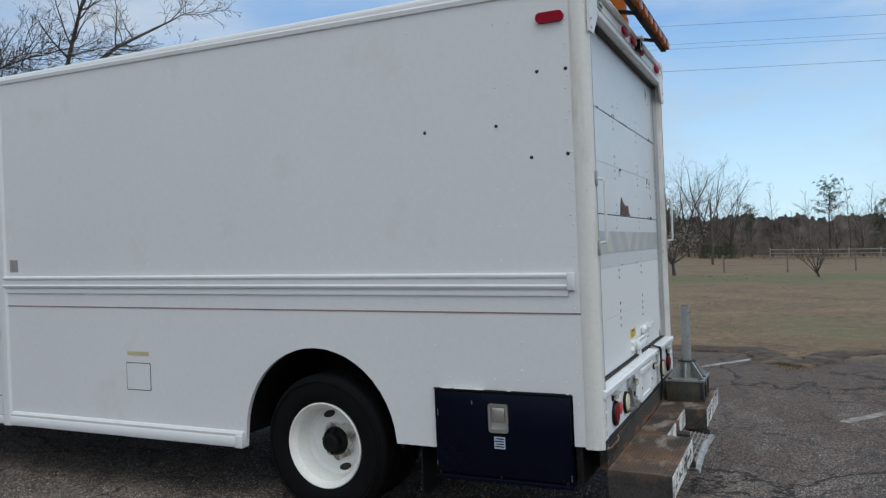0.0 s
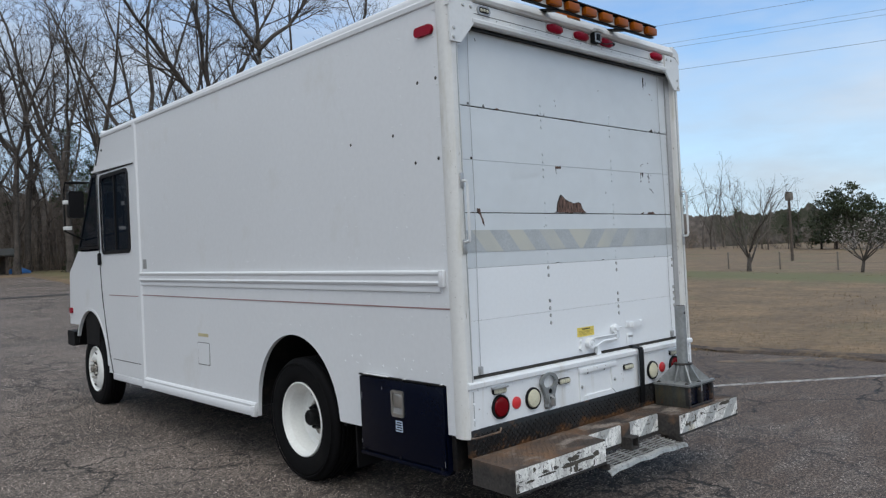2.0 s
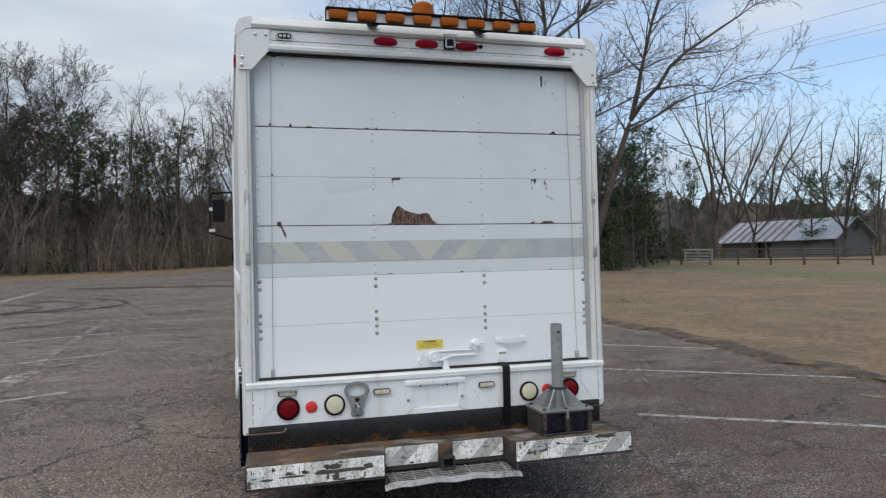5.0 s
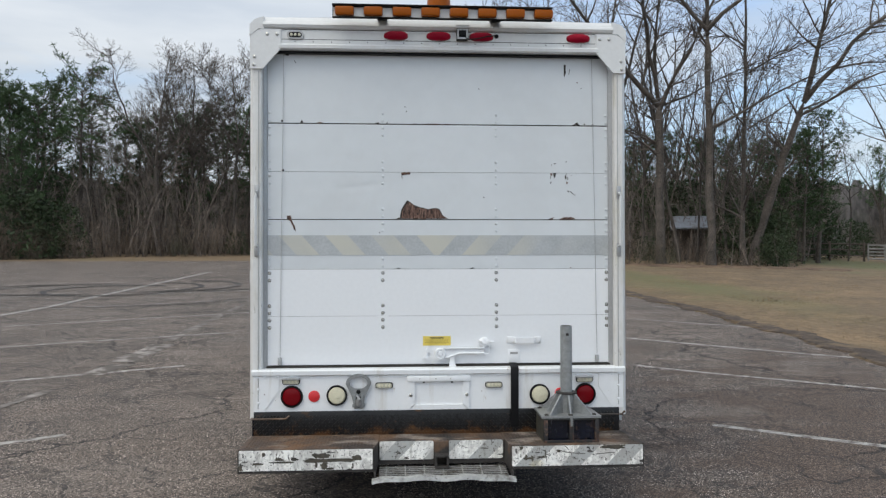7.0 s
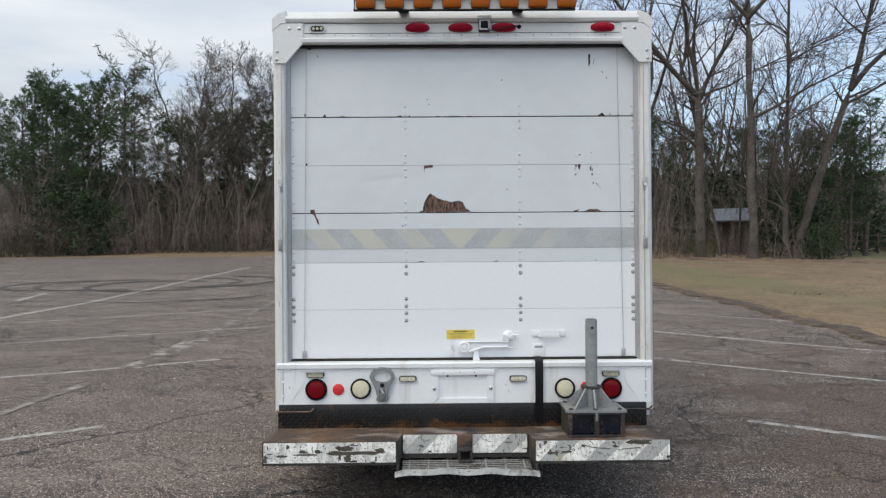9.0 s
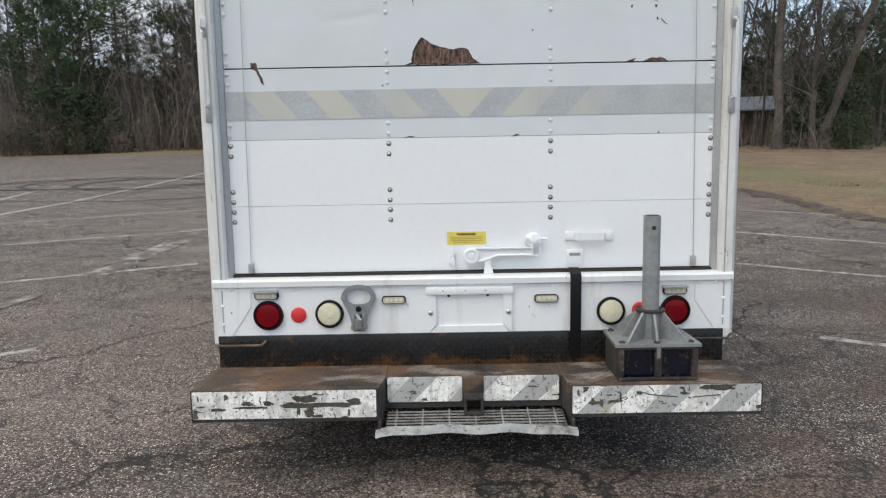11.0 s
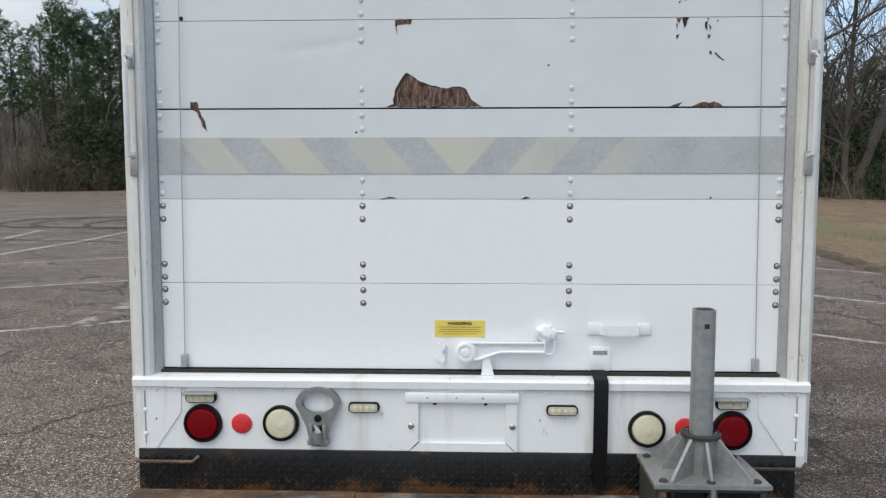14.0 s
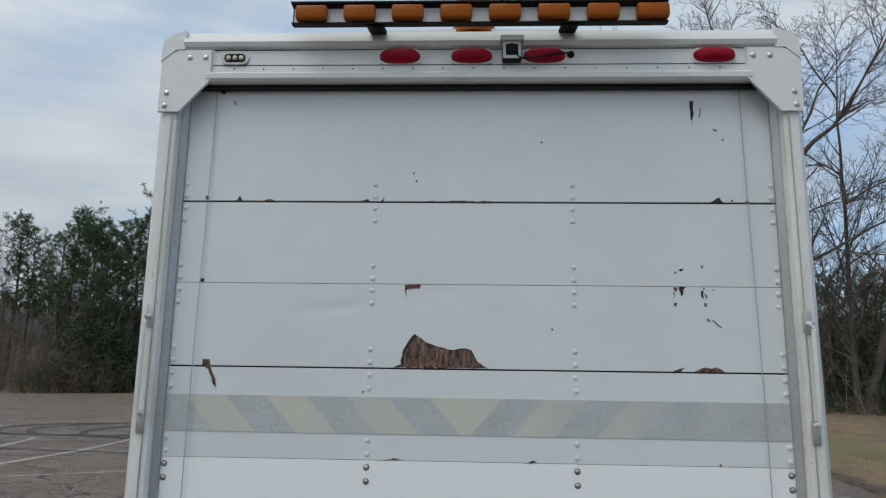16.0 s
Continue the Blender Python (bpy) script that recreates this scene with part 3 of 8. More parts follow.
SKID = material("tyre_rubber_on_asphalt", (0.040, 0.036, 0.034), 0.85, vary=0.2, scale=1.5, fine=40, bump=0.03, spots=(0.115, 0.098, 0.085), spot_scale=1.4, spot_at=(0.50, 0.68))
GHOSTLINE = material("ragged_road_paint", (0.30, 0.272, 0.245), 0.88, vary=0.2, scale=3, fine=60, bump=0.02, spots=(0.115, 0.097, 0.084), spot_scale=4, spot_at=(0.40, 0.54))
PATCH = material("dark_asphalt", (0.030, 0.028, 0.027), 0.85, vary=0.2, scale=1.5, fine=40, bump=0.03, spots=(0.09, 0.085, 0.08), spot_scale=2.2, spot_at=(0.5, 0.7))
PAINTLINE = material("worn_road_paint", (0.42, 0.40, 0.37), 0.85, vary=0.2, scale=3, fine=60, bump=0.02, spots=(0.12, 0.10, 0.088), spot_scale=9, spot_at=(0.44, 0.62))
SOIL = material("washed_soil", (0.16, 0.115, 0.08), 0.95, vary=0.3, scale=4, fine=30, bump=0.03, spots=(0.10, 0.095, 0.088), spot_scale=3.5, spot_at=(0.48, 0.6))
EARTH = material("bare_soil", (0.062, 0.044, 0.032), 0.95, vary=0.35, scale=5, fine=30, bump=0.05, spots=(0.16, 0.112, 0.066), spot_scale=2.2, spot_at=(0.50, 0.64))
PALELINE = material("faded_road_paint", (0.34, 0.32, 0.295), 0.88, vary=0.15, scale=3, fine=60, bump=0.02, spots=(0.15, 0.128, 0.110), spot_scale=5, spot_at=(0.42, 0.62))
for _m, _v in ((RUBBER, 0.12), (NAVY, 0.13), (BLACK, 0.22), (SEAL, 0.22)):
    _m.node_tree.nodes["Principled BSDF"].inputs["Specular IOR Level"].default_value = _v
SILLPAINT = layered(material("weathered_sill_paint", (0.82, 0.832, 0.84), 0.38, vary=0.012, scale=0.9, fine=40, bump=0.003), (((3, 1, 0.35), 5, 0.56, 0.78, (0.66, 0.64, 0.60), None), ((2.5, 1, 0.5), 13, 0.665, 0.72, (0.40, 0.30, 0.21), None), ((1, 1, 1), 40, 0.70, 0.74, (0.22, 0.17, 0.13), None)))
LITTER = material("leaf_litter", (0.125, 0.075, 0.048), 0.95, vary=0.35, scale=1.5, fine=12, bump=0.05, spots=(0.20, 0.14, 0.085), spot_scale=1.2, spot_at=(0.48, 0.62))
GREASE = material("wheel_grease", (0.16, 0.14, 0.115), 0.6, vary=0.3, scale=18, fine=90, bump=0.005, spots=(0.55, 0.53, 0.48), spot_scale=16, spot_at=(0.44, 0.56))
SCRAPED = material("scraped_metal", (0.085, 0.075, 0.058), 0.7, metal=0.2, vary=0.25, scale=14, fine=90, bump=0.01)
OLDGALV = layered(material("stained_galvanised_steel", (0.066, 0.068, 0.060), 0.55, metal=0.3, vary=0.15, scale=7, fine=50, bump=0.008), (((2, 2, 0.4), 6, 0.50, 0.66, (0.10, 0.085, 0.05), None), ((1, 1, 1), 18, 0.58, 0.70, (0.16, 0.07, 0.035), None)))
RUSTFRAME = layered(material("rusted_black_frame", (0.022, 0.021, 0.022), 0.7, vary=0.2, scale=9, fine=60, bump=0.015), (((1, 1, 0.6), 17, 0.53, 0.62, (0.11, 0.055, 0.036), None), ((1, 1, 1), 34, 0.56, 0.66, (0.16, 0.10, 0.07), None)))
LIPSTEEL = layered(material("dented_pale_steel", (0.40, 0.40, 0.385), 0.5, metal=0.3, vary=0.12, scale=8, fine=60, bump=0.01), (((1, 1, 1), 9, 0.54, 0.66, (0.13, 0.12, 0.105), None), ((1, 1, 1), 26, 0.58, 0.68, (0.07, 0.06, 0.05), None)))
GRASS = grass_material()
BLADE = material("dry_blades", (0.197, 0.139, 0.078), 0.95, vary=0.25, scale=0.6, fine=5, bump=0.0, spots=(0.14, 0.15, 0.06), spot_scale=0.4, spot_at=(0.52, 0.7))
BARK = bark_material("grey_bark", (0.078, 0.066, 0.057))
TWIG = bark_material("twigs", (0.098, 0.082, 0.072))
BRUSH = material("winter_brush", (0.155, 0.118, 0.092), 0.95, vary=0.35, scale=0.35, fine=3, bump=0.0, spots=(0.05, 0.058, 0.03), spot_scale=0.22, spot_at=(0.5, 0.66))
LEAF = material("evergreen_leaves", (0.036, 0.048, 0.021), 0.75, vary=0.3, scale=0.5, fine=6, bump=0.0, random=0.2)
PALEPOST = material("silvered_fence_wood", (0.27, 0.26, 0.25), 0.95, vary=0.15, scale=3, fine=30, bump=0.02)
STEMS = material("young_stems", (0.15, 0.123, 0.104), 0.95, vary=0.35, scale=0.4, fine=3, bump=0.0)
NEEDLE = material("pine_needles", (0.040, 0.074, 0.025), 0.8, vary=0.3, scale=0.5, fine=6, bump=0.0, random=0.25)
SHRUB = material("evergreen_shrub", (0.036, 0.055, 0.022), 0.85, vary=0.3, scale=0.8, fine=8, bump=0.0, random=0.3)
BLOSSOM = material("pale_blossom", (0.42, 0.39, 0.37), 0.9, vary=0.15, scale=2, fine=12, bump=0.0)
DISTANT = material("distant_woods", (0.135, 0.118, 0.108), 1.0, vary=0.4, scale=0.10, fine=0.9, bump=0.0, spots=(0.05, 0.055, 0.035), spot_scale=0.06, spot_at=(0.5, 0.62))
POST = material("grey_fence_wood", (0.17, 0.15, 0.13), 0.95, vary=0.15, scale=3, fine=30, bump=0.02)
DARKPOST = material("dark_fence_wood", (0.085, 0.068, 0.056), 0.95, vary=0.2, scale=3, fine=30, bump=0.02)
DULLROOF = material("dull_roof_metal", (0.20, 0.215, 0.24), 0.55, metal=0.2, vary=0.15, scale=1.5, fine=12, bump=0.01, spots=(0.10, 0.08, 0.07), spot_scale=1.5, spot_at=(0.5, 0.7))
RUSTRIB = material("rust_stained_roof_metal", (0.17, 0.135, 0.13), 0.7, vary=0.2, scale=1.5, fine=12, bump=0.01)
ROOFING = material("ribbed_roof_metal", (0.36, 0.39, 0.45), 0.4, metal=0.4, vary=0.08, scale=0.8, fine=12, bump=0.01, spots=(0.16, 0.13, 0.12), spot_scale=0.5, spot_at=(0.55, 0.75))
SIDING = material("grey_siding", (0.10, 0.10, 0.105), 0.85, vary=0.1, scale=0.6, fine=12, bump=0.01)
TARP = material("blue_tarp", (0.04, 0.16, 0.42), 0.6, vary=0.1, scale=4, fine=20, bump=0.02)
WIRE = material("power_cable", (0.22, 0.24, 0.27), 0.7, vary=0.05, scale=3, fine=30, bump=0.0)


# ---- helpers for shapes ----
def finish(bm, sharp=35):
    bmesh.ops.recalc_face_normals(bm, faces=bm.faces)
    for f in bm.faces:
        f.smooth = True
    for e in bm.edges:
        if len(e.link_faces) != 2 or e.calc_face_angle(0) > radians(sharp):
            e.smooth = False


def part(name, bm, mat, parent=None, label=""):
    """Links a bmesh as one mesh object, under a thing or a part where one is given."""
    finish(bm)
    me = bpy.data.meshes.new(name)
    bm.to_mesh(me)
    bm.free()
    me.materials.append(mat)
    ob = new(name, me)
    if parent:
        ob.parent = parent
    if label:
        tagged(ob, label)
    return ob


def join(*bms):
    out = bms[0]
    for b in bms[1:]:
        me = bpy.data.meshes.new("t")
        b.to_mesh(me)
        out.from_mesh(me)
        bpy.data.meshes.remove(me)
        b.free()
    return out


def box(x0, x1, y0, y1, z0, z1, bevel=0.0, segs=2):
    bm = bmesh.new()
    bmesh.ops.create_cube(bm, size=1, matrix=Matrix.LocRotScale(((x0 + x1) / 2, (y0 + y1) / 2, (z0 + z1) / 2), None, (abs(x1 - x0), abs(y1 - y0), abs(z1 - z0))))
    if bevel:
        bmesh.ops.bevel(bm, geom=bm.edges[:], offset=bevel, segments=segs, profile=0.5, affect="EDGES")
    return bm


def prism(points, axis, a, b, bevel=0.0):
    """A polygon, in the two other axes in order, extruded along the axis from a to b."""
    bm = bmesh.new()
    place = {"x": lambda u, v, w: (w, u, v), "y": lambda u, v, w: (u, w, v), "z": lambda u, v, w: (u, v, w)}[axis]
    lo = [bm.verts.new(place(u, v, a)) for u, v in points]
    hi = [bm.verts.new(place(u, v, b)) for u, v in points]
    bm.faces.new(lo)
    bm.faces.new(hi[::-1])
    k = len(points)
    for i in range(k):
        j = (i + 1) % k
        bm.faces.new((lo[i], hi[i], hi[j], lo[j]))
    if bevel:
        bmesh.ops.bevel(bm, geom=[e for e in bm.edges if e.calc_face_angle(0) > 0.6], offset=bevel, segments=2, profile=0.5, affect="EDGES")
    return bm


def arc(cx, cy, r, a0, a1, k=12, ry=None):
    ry = ry or r
    return [(cx + r * math.cos(radians(a0 + (a1 - a0) * i / k)), cy + ry * math.sin(radians(a0 + (a1 - a0) * i / k))) for i in range(k + 1)]


def rounded(u0, u1, v0, v1, r, k=5):
    return arc(u1 - r, v1 - r, r, 0, 90, k) + arc(u0 + r, v1 - r, r, 90, 180, k) + arc(u0 + r, v0 + r, r, 180, 270, k) + arc(u1 - r, v0 + r, r, 270, 360, k)


def ring(outer, inner, axis, a, b):
    """A flat piece with one hole; outer and inner are polygons with equal counts."""
    bm = bmesh.new()
    place = {"x": lambda u, v, w: (w, u, v), "y": lambda u, v, w: (u, w, v), "z": lambda u, v, w: (u, v, w)}[axis]
    loops = [[bm.verts.new(place(u, v, w)) for u, v in poly] for poly, w in ((outer, a), (inner, a), (inner, b), (outer, b))]
    k = len(outer)
    for q in range(4):
        p, r = loops[q], loops[(q + 1) % 4]
        for i in range(k):
            j = (i + 1) % k
            bm.faces.new((p[i], p[j], r[j], r[i]))
    return bm


def holed(outer, inner, axis, a, b):
    """A flat piece of any outline with one hole, cut open along a hair line."""
    c = (sum(p[0] for p in inner) / len(inner), sum(p[1] for p in inner) / len(inner))
    s = min(range(len(outer)), key=lambda i: min((outer[i][0] - q[0]) ** 2 + (outer[i][1] - q[1]) ** 2 for q in inner))
    t = min(range(len(inner)), key=lambda i: (outer[s][0] - inner[i][0]) ** 2 + (outer[s][1] - inner[i][1]) ** 2)

    def area(p):
        return sum(p[i][0] * p[(i + 1) % len(p)][1] - p[(i + 1) % len(p)][0] * p[i][1] for i in range(len(p)))

    inn = inner[t:] + inner[:t] + [inner[t]]
    if (area(outer) > 0) == (area(inner) > 0):
        inn = inn[::-1]
    return prism(outer[s:] + outer[:s] + [outer[s]] + inn, axis, a, b)


def lathe(profile, segs=40, axis="x", at=(0, 0, 0)):
    """A profile of (radius, along) turned round an axis."""
    bm = bmesh.new()
    rows = []
    for i in range(segs):
        c, s = math.cos(2 * math.pi * i / segs), math.sin(2 * math.pi * i / segs)
        row = []
        for r, w in profile:
            p = {"x": (w, r * c, r * s), "y": (r * c, w, r * s), "z": (r * c, r * s, w)}[axis]
            row.append(bm.verts.new((p[0] + at[0], p[1] + at[1], p[2] + at[2])))
        rows.append(row)
    for i in range(segs):
        p, q = rows[i], rows[(i + 1) % segs]
        for j in range(len(profile) - 1):
            bm.faces.new((p[j], p[j + 1], q[j + 1], q[j]))
    bmesh.ops.remove_doubles(bm, verts=bm.verts, dist=1e-5)
    return bm


def tube(points, r, sides=8):
    """A round bar along a line of points."""
    bm = bmesh.new()
    pts = [Vector(p) for p in points]
    rings, up = [], Vector((0.13, 0.21, 0.97))
    for i, p in enumerate(pts):
        d = (pts[min(i + 1, len(pts) - 1)] - pts[max(i - 1, 0)]).normalized()
        u = d.cross(up)
        if u.length < 0.1:
            u = d.cross(Vector((1, 0, 0)))
        u.normalize()
        v = d.cross(u)
        rings.append([bm.verts.new(p + r * (math.cos(2 * math.pi * k / sides) * u + math.sin(2 * math.pi * k / sides) * v)) for k in range(sides)])
    for a, b in zip(rings, rings[1:]):
        for k in range(sides):
            bm.faces.new((a[k], a[(k + 1) % sides], b[(k + 1) % sides], b[k]))
    bm.faces.new(rings[0])
    bm.faces.new(rings[-1][::-1])
    return bm


def dome(at, r, along, height=0.5, sides=8):
    """A low round head on a surface that faces along."""
    bm = bmesh.new()
    n = Vector(along).normalized()
    u = n.orthogonal().normalized()
    v = n.cross(u)
    c = Vector(at)
    rows = [[bm.verts.new(c + n * (h * r * height) + (u * math.cos(2 * math.pi * k / sides) + v * math.sin(2 * math.pi * k / sides)) * r * q) for k in range(sides)] for q, h in ((1, 0), (0.9, 0.5), (0.5, 0.9))]
    for a, b in zip(rows, rows[1:]):
        for k in range(sides):
            bm.faces.new((a[k], a[(k + 1) % sides], b[(k + 1) % sides], b[k]))
    bm.faces.new(rows[-1])
    return bm


def raw(name, verts, faces, mat, parent=None, label="", smooth=False):
    me = bpy.data.meshes.new(name)
    me.from_pydata(verts, [], faces)
    me.materials.append(mat)
    if smooth:
        me.polygons.foreach_set("use_smooth", [True] * len(me.polygons))
    ob = new(name, me)
    if parent:
        ob.parent = parent
    if label:
        tagged(ob, label)
    return ob


def thing(name, at, label, category, group=""):
    ob = new(name)
    ob.empty_display_size = 0.2
    ob.location = at
    return tagged(ob, label, category, group)


def step(a, b, x):
    t = min(max((x - a) / (b - a), 0.0), 1.0)
    return t * t * (3 - 2 * t)


# ---- ground ----
def ground_height(x, y):
    """Level round the van, rising gently towards the woods ahead."""
    t = min(max((y - 5.0) / 52.0, 0.0), 1.0)
    t = t if t > 0.06 else t * t / 0.12 + 0.03 * (t / 0.06)
    fall = 1.3 * step(14, 92, x) * (1 - step(-14, 34, y))
    return 0.32 * step(30, 50, y) * step(-9, 3, x) * (1 - step(13, 20, x)) - fall + 1.85 * min(t, 1.0) * (1 - (0.36 * step(15, 40, x) + 0.18 * step(40, 60, x)) * (1 - 0.65 * step(28, 55, y)))


def lot_edge(y):
    """The ragged edge of the asphalt towards the field."""
    base = 6.42 + 0.42 * step(2, 8, y) - 0.25 * step(11, 17, y) + 0.5 * step(22, 45, y)
    return base + 0.28 * noise.noise((y * 0.55, 3.1, 0)) + 0.10 * noise.noise((y * 2.3, 7.7, 0)) - 1.35 * math.exp(-((y + 0.95) / 0.42) ** 2)


def axis_steps(spans):
    out = []
    for a, b, k in spans:
        out += [a + (b - a) * i / k for i in range(k)]
    return out + [spans[-1][1]]


def sheet(name, xs, ys, z_of, mat, label=""):
    verts = [(x, y, z_of(x, y)) for y in ys for x in xs]
    w = len(xs)
    faces = [(j * w + i, j * w + i + 1, (j + 1) * w + i + 1, (j + 1) * w + i) for j in range(len(ys) - 1) for i in range(w - 1)]
    return tagged(raw(name, verts, faces, mat, smooth=True), label, kind="structure")


_gx = axis_steps([(-900, -120, 10), (-120, -30, 12), (-30, 4, 10), (4, 12, 40), (12, 70, 40), (70, 160, 12), (160, 900, 8)])
_gy = axis_steps([(-900, -100, 8), (-100, -20, 10), (-20, 60, 90), (60, 130, 14), (130, 900, 8)])
sheet("ground", _gx, _gy, lambda x, y: ground_height(x, y) - (0.2 if x < lot_edge(y) - 0.9 and -50 < y < 40 else 0.012 if x < lot_edge(y) + 0.15 else -0.015) + (0.03 * noise.noise((x * 0.3, y * 0.3, 0)) if x > 9 else 0), GRASS, "dry straw-coloured winter grass field rising gently towards woods")


def lot():
    ys = axis_steps([(-60, -10, 12), (-10, 26, 240), (26, 48.5, 60)])
    offs = [0, 0.02, 0.15, 0.5, 1.2, 2.5, 5, 8, 12, 16, 22, 30, 45, 70, 110]
    verts, faces = [], []
    for y in ys:
        e = lot_edge(y)
        verts.append((e + 0.03, y, ground_height(e, y) - 0.12))
        for o in offs:
            x = e - o
            k = 0.66 + 0.34 * step(-12, 2, x)
            yy = (y if y < 30 else 30 + (y - 30) * k) + (0.9 * noise.noise((x * 0.2, 0, 5)) if y > 48 else 0) - 2.8 * step(-3, 3, x) * step(32, 48, y)
            verts.append((x, yy, ground_height(x, yy) - (0.012 if o == 0 else 0)))
    w = len(offs) + 1
    faces = [(j * w + i, (j + 1) * w + i, (j + 1) * w + i + 1, j * w + i + 1) for j in range(len(ys) - 1) for i in range(w - 1)]
    return tagged(raw("parking_lot", verts, faces, ASPHALT, smooth=False), "weathered grey cracked asphalt parking lot", kind="structure")


lot()


def strip(name, points, width, mat, lift=0.006, label="", wobble=0.0, mound=False):
    """A thin painted or stained band on the asphalt, or a low mound whose edges run out into the ground."""
    verts, faces = [], []
    pts = [Vector((p[0], p[1], 0)) for p in points]
    dense = []
    for a, b in zip(pts, pts[1:]):
        k = max(1, int((b - a).length / (0.12 if mound else 0.35)))
        dense += [a.lerp(b, i / k) for i in range(k)]
    dense.append(pts[-1])
    cols = ((-1, -0.03), (-0.55, lift), (0, lift * 1.4), (0.55, lift), (1, -0.03)) if mound else ((-1, lift), (1, lift))
    for i, p in enumerate(dense):
        d = (dense[min(i + 1, len(dense) - 1)] - dense[max(i - 1, 0)]).normalized()
        nrm = Vector((-d.y, d.x, 0))
        taper = min(1, 0.15 + min(i, len(dense) - 1 - i) * 0.2) if mound else 1
        for s, up in cols:
            q = p + nrm * s * taper * width / 2 * (1 + wobble * (noise.noise((p.x * 1.7 + s, p.y * 1.7, 0)) + (0.5 * noise.noise((p.x * 6.1, p.y * 6.1, s)) if mound else 0)))
            verts.append((q.x, q.y, ground_height(q.x, q.y) + up))
    w = len(cols)
    faces = [(w * i + c, w * i + c + 1, w * (i + 1) + c + 1, w * (i + 1) + c) for i in range(len(dense) - 1) for c in range(w - 1)]
    return tagged(raw(name, verts, faces, mat), label, kind="structure")


LINES = (((2.66, 1.98), (6.1, -0.75)), ((2.60, 6.05), (6.25, 2.88)), ((2.7, 9.0), (6.6, 6.05)), ((2.9, 12.4), (6.7, 9.45)), ((3.0, 15.9), (6.5, 13.2)),
         ((-3.13, 1.98), (-6.4, -0.2)), ((-3.25, 5.95), (-7.6, 3.6)), ((-3.22, 9.32), (-8.6, 6.9)), ((-3.3, 12.85), (-8.6, 10.1)), ((-3.3, 16.4), (-8.6, 13.8)), ((-3.3, 20.0), (-8.6, 17.4)),
         ((2.25, -1.30), (5.6, -3.95)), ((-9.6, 14.2), (-14.0, 11.6)), ((-9.6, 18.0), (-14.0, 15.4)), ((-9.6, 22.0), (-14.0, 19.4)))
for i, (a, b) in enumerate(LINES):
    strip("parking_line_%d" % (i + 1), (a, b), 0.10, PAINTLINE if i in (0, 1, 2, 5, 6) else PALELINE, lift=0.003 + 0.0002 * i, label="worn pale parking line painted on the asphalt", wobble=0.25)
# two lanes of old lines that cross the bays, one of them worn to ragged patches
for i, (a, b, w) in enumerate((((-4.36, 2.3), (-4.30, 4.2), 0.13), ((-4.26, 5.3), (-4.20, 6.1), 0.30), ((-4.20, 6.3), (-4.16, 7.9), 0.42), ((-4.18, 8.2), (-4.2, 11.4), 0.17), ((-4.2, 11.5), (-4.2, 16.0), 0.14))):
    strip("worn_line_%d" % (i + 1), (a, b), w, GHOSTLINE, lift=0.0066 + 0.0002 * i, label="ragged remains of a worn parking line on the asphalt", wobble=0.9)
strip("lane_line_1", ((-9.45, 9.6), (-8.9, 14.0), (-8.85, 30.0)), 0.17, PAINTLINE, lift=0.0078, label="broad pale lane line painted on the asphalt", wobble=0.25)
strip("lane_line_2", ((-11.0, 14.4), (-11.45, 16.9)), 0.16, PAINTLINE, lift=0.0082, label="short pale lane line painted on the asphalt", wobble=0.25)
for i, (cx, cy, r, a0, a1) in enumerate(((-12.0, 19.7, 2.1, 80, 305), (-10.9, 19.7, 2.15, 75, 310), (-9.2, 19.3, 2.05, 60, 330), (-9.0, 20.4, 2.15, -75, 85), (-8.5, 21.0, 2.75, -70, 80), (-7.6, 21.4, 3.1, -65, 70))):
    strip("skid_mark_%d" % (i + 1), arc(cx, cy, r, a0, a1, 40), 0.20, SKID, lift=0.012 + 0.0015 * i, label="dark curved tyre skid mark on the asphalt", wobble=0.6)
strip("asphalt_seam_1", ((-16, 14.8), (-11.3, 14.4), (-7.6, 13.95), (-5.6, 14.7), (-4.6, 16.1), (-2.0, 16.8)), 0.085, PATCH, lift=0.012, label="dark tar seam across the asphalt", wobble=0.7)
# a broad darker band across the far end of the asphalt
strip("asphalt_seam_2", ((-8, 31.5), (-1.8, 30.2), (0.4, 29.3), (2.8, 29.4), (7.0, 29.6)), 0.8, PATCH, lift=0.014, label="dark band across the asphalt", wobble=0.6)
strip("dirt_patch", ((5.35, 1.95), (5.8, 1.35), (6.2, 0.95), (6.6, 0.55)), 0.5, SOIL, lift=0.006, mound=True, label="reddish dirt and dead grass washed over the asphalt", wobble=1.2)
strip("dirt_patch_2", ((6.3, -2.2), (6.0, -1.5), (5.7, -1.1), (5.9, -0.6), (6.3, -0.3)), 0.55, SOIL, lift=0.006, mound=True, label="dirt and dead grass creeping over the asphalt", wobble=1.2)


def soil_edge():
    """Soil and dead roots along the ragged edge of the asphalt."""
    pts = [(lot_edge(-8 + 0.2 * i) + 0.14 + 0.12 * noise.noise((i * 0.155, 4, 0)), -8 + 0.2 * i) for i in range(200)]
    strip("soil_strip", pts, 0.72, EARTH, lift=0.026, mound=True, label="bare brown soil along the asphalt edge", wobble=1.0)


soil_edge()


# ---- the van ----
XL, XR = -1.141, 1.205  # outer faces of the two sides
XM = (XL + XR) / 2
VAN = thing("step_van", (XM, 0, 0), "white aluminium step van parked on asphalt, roll-up rear door shut", "van")
VAN_AT = Matrix.Translation((-XM, 0, 0))


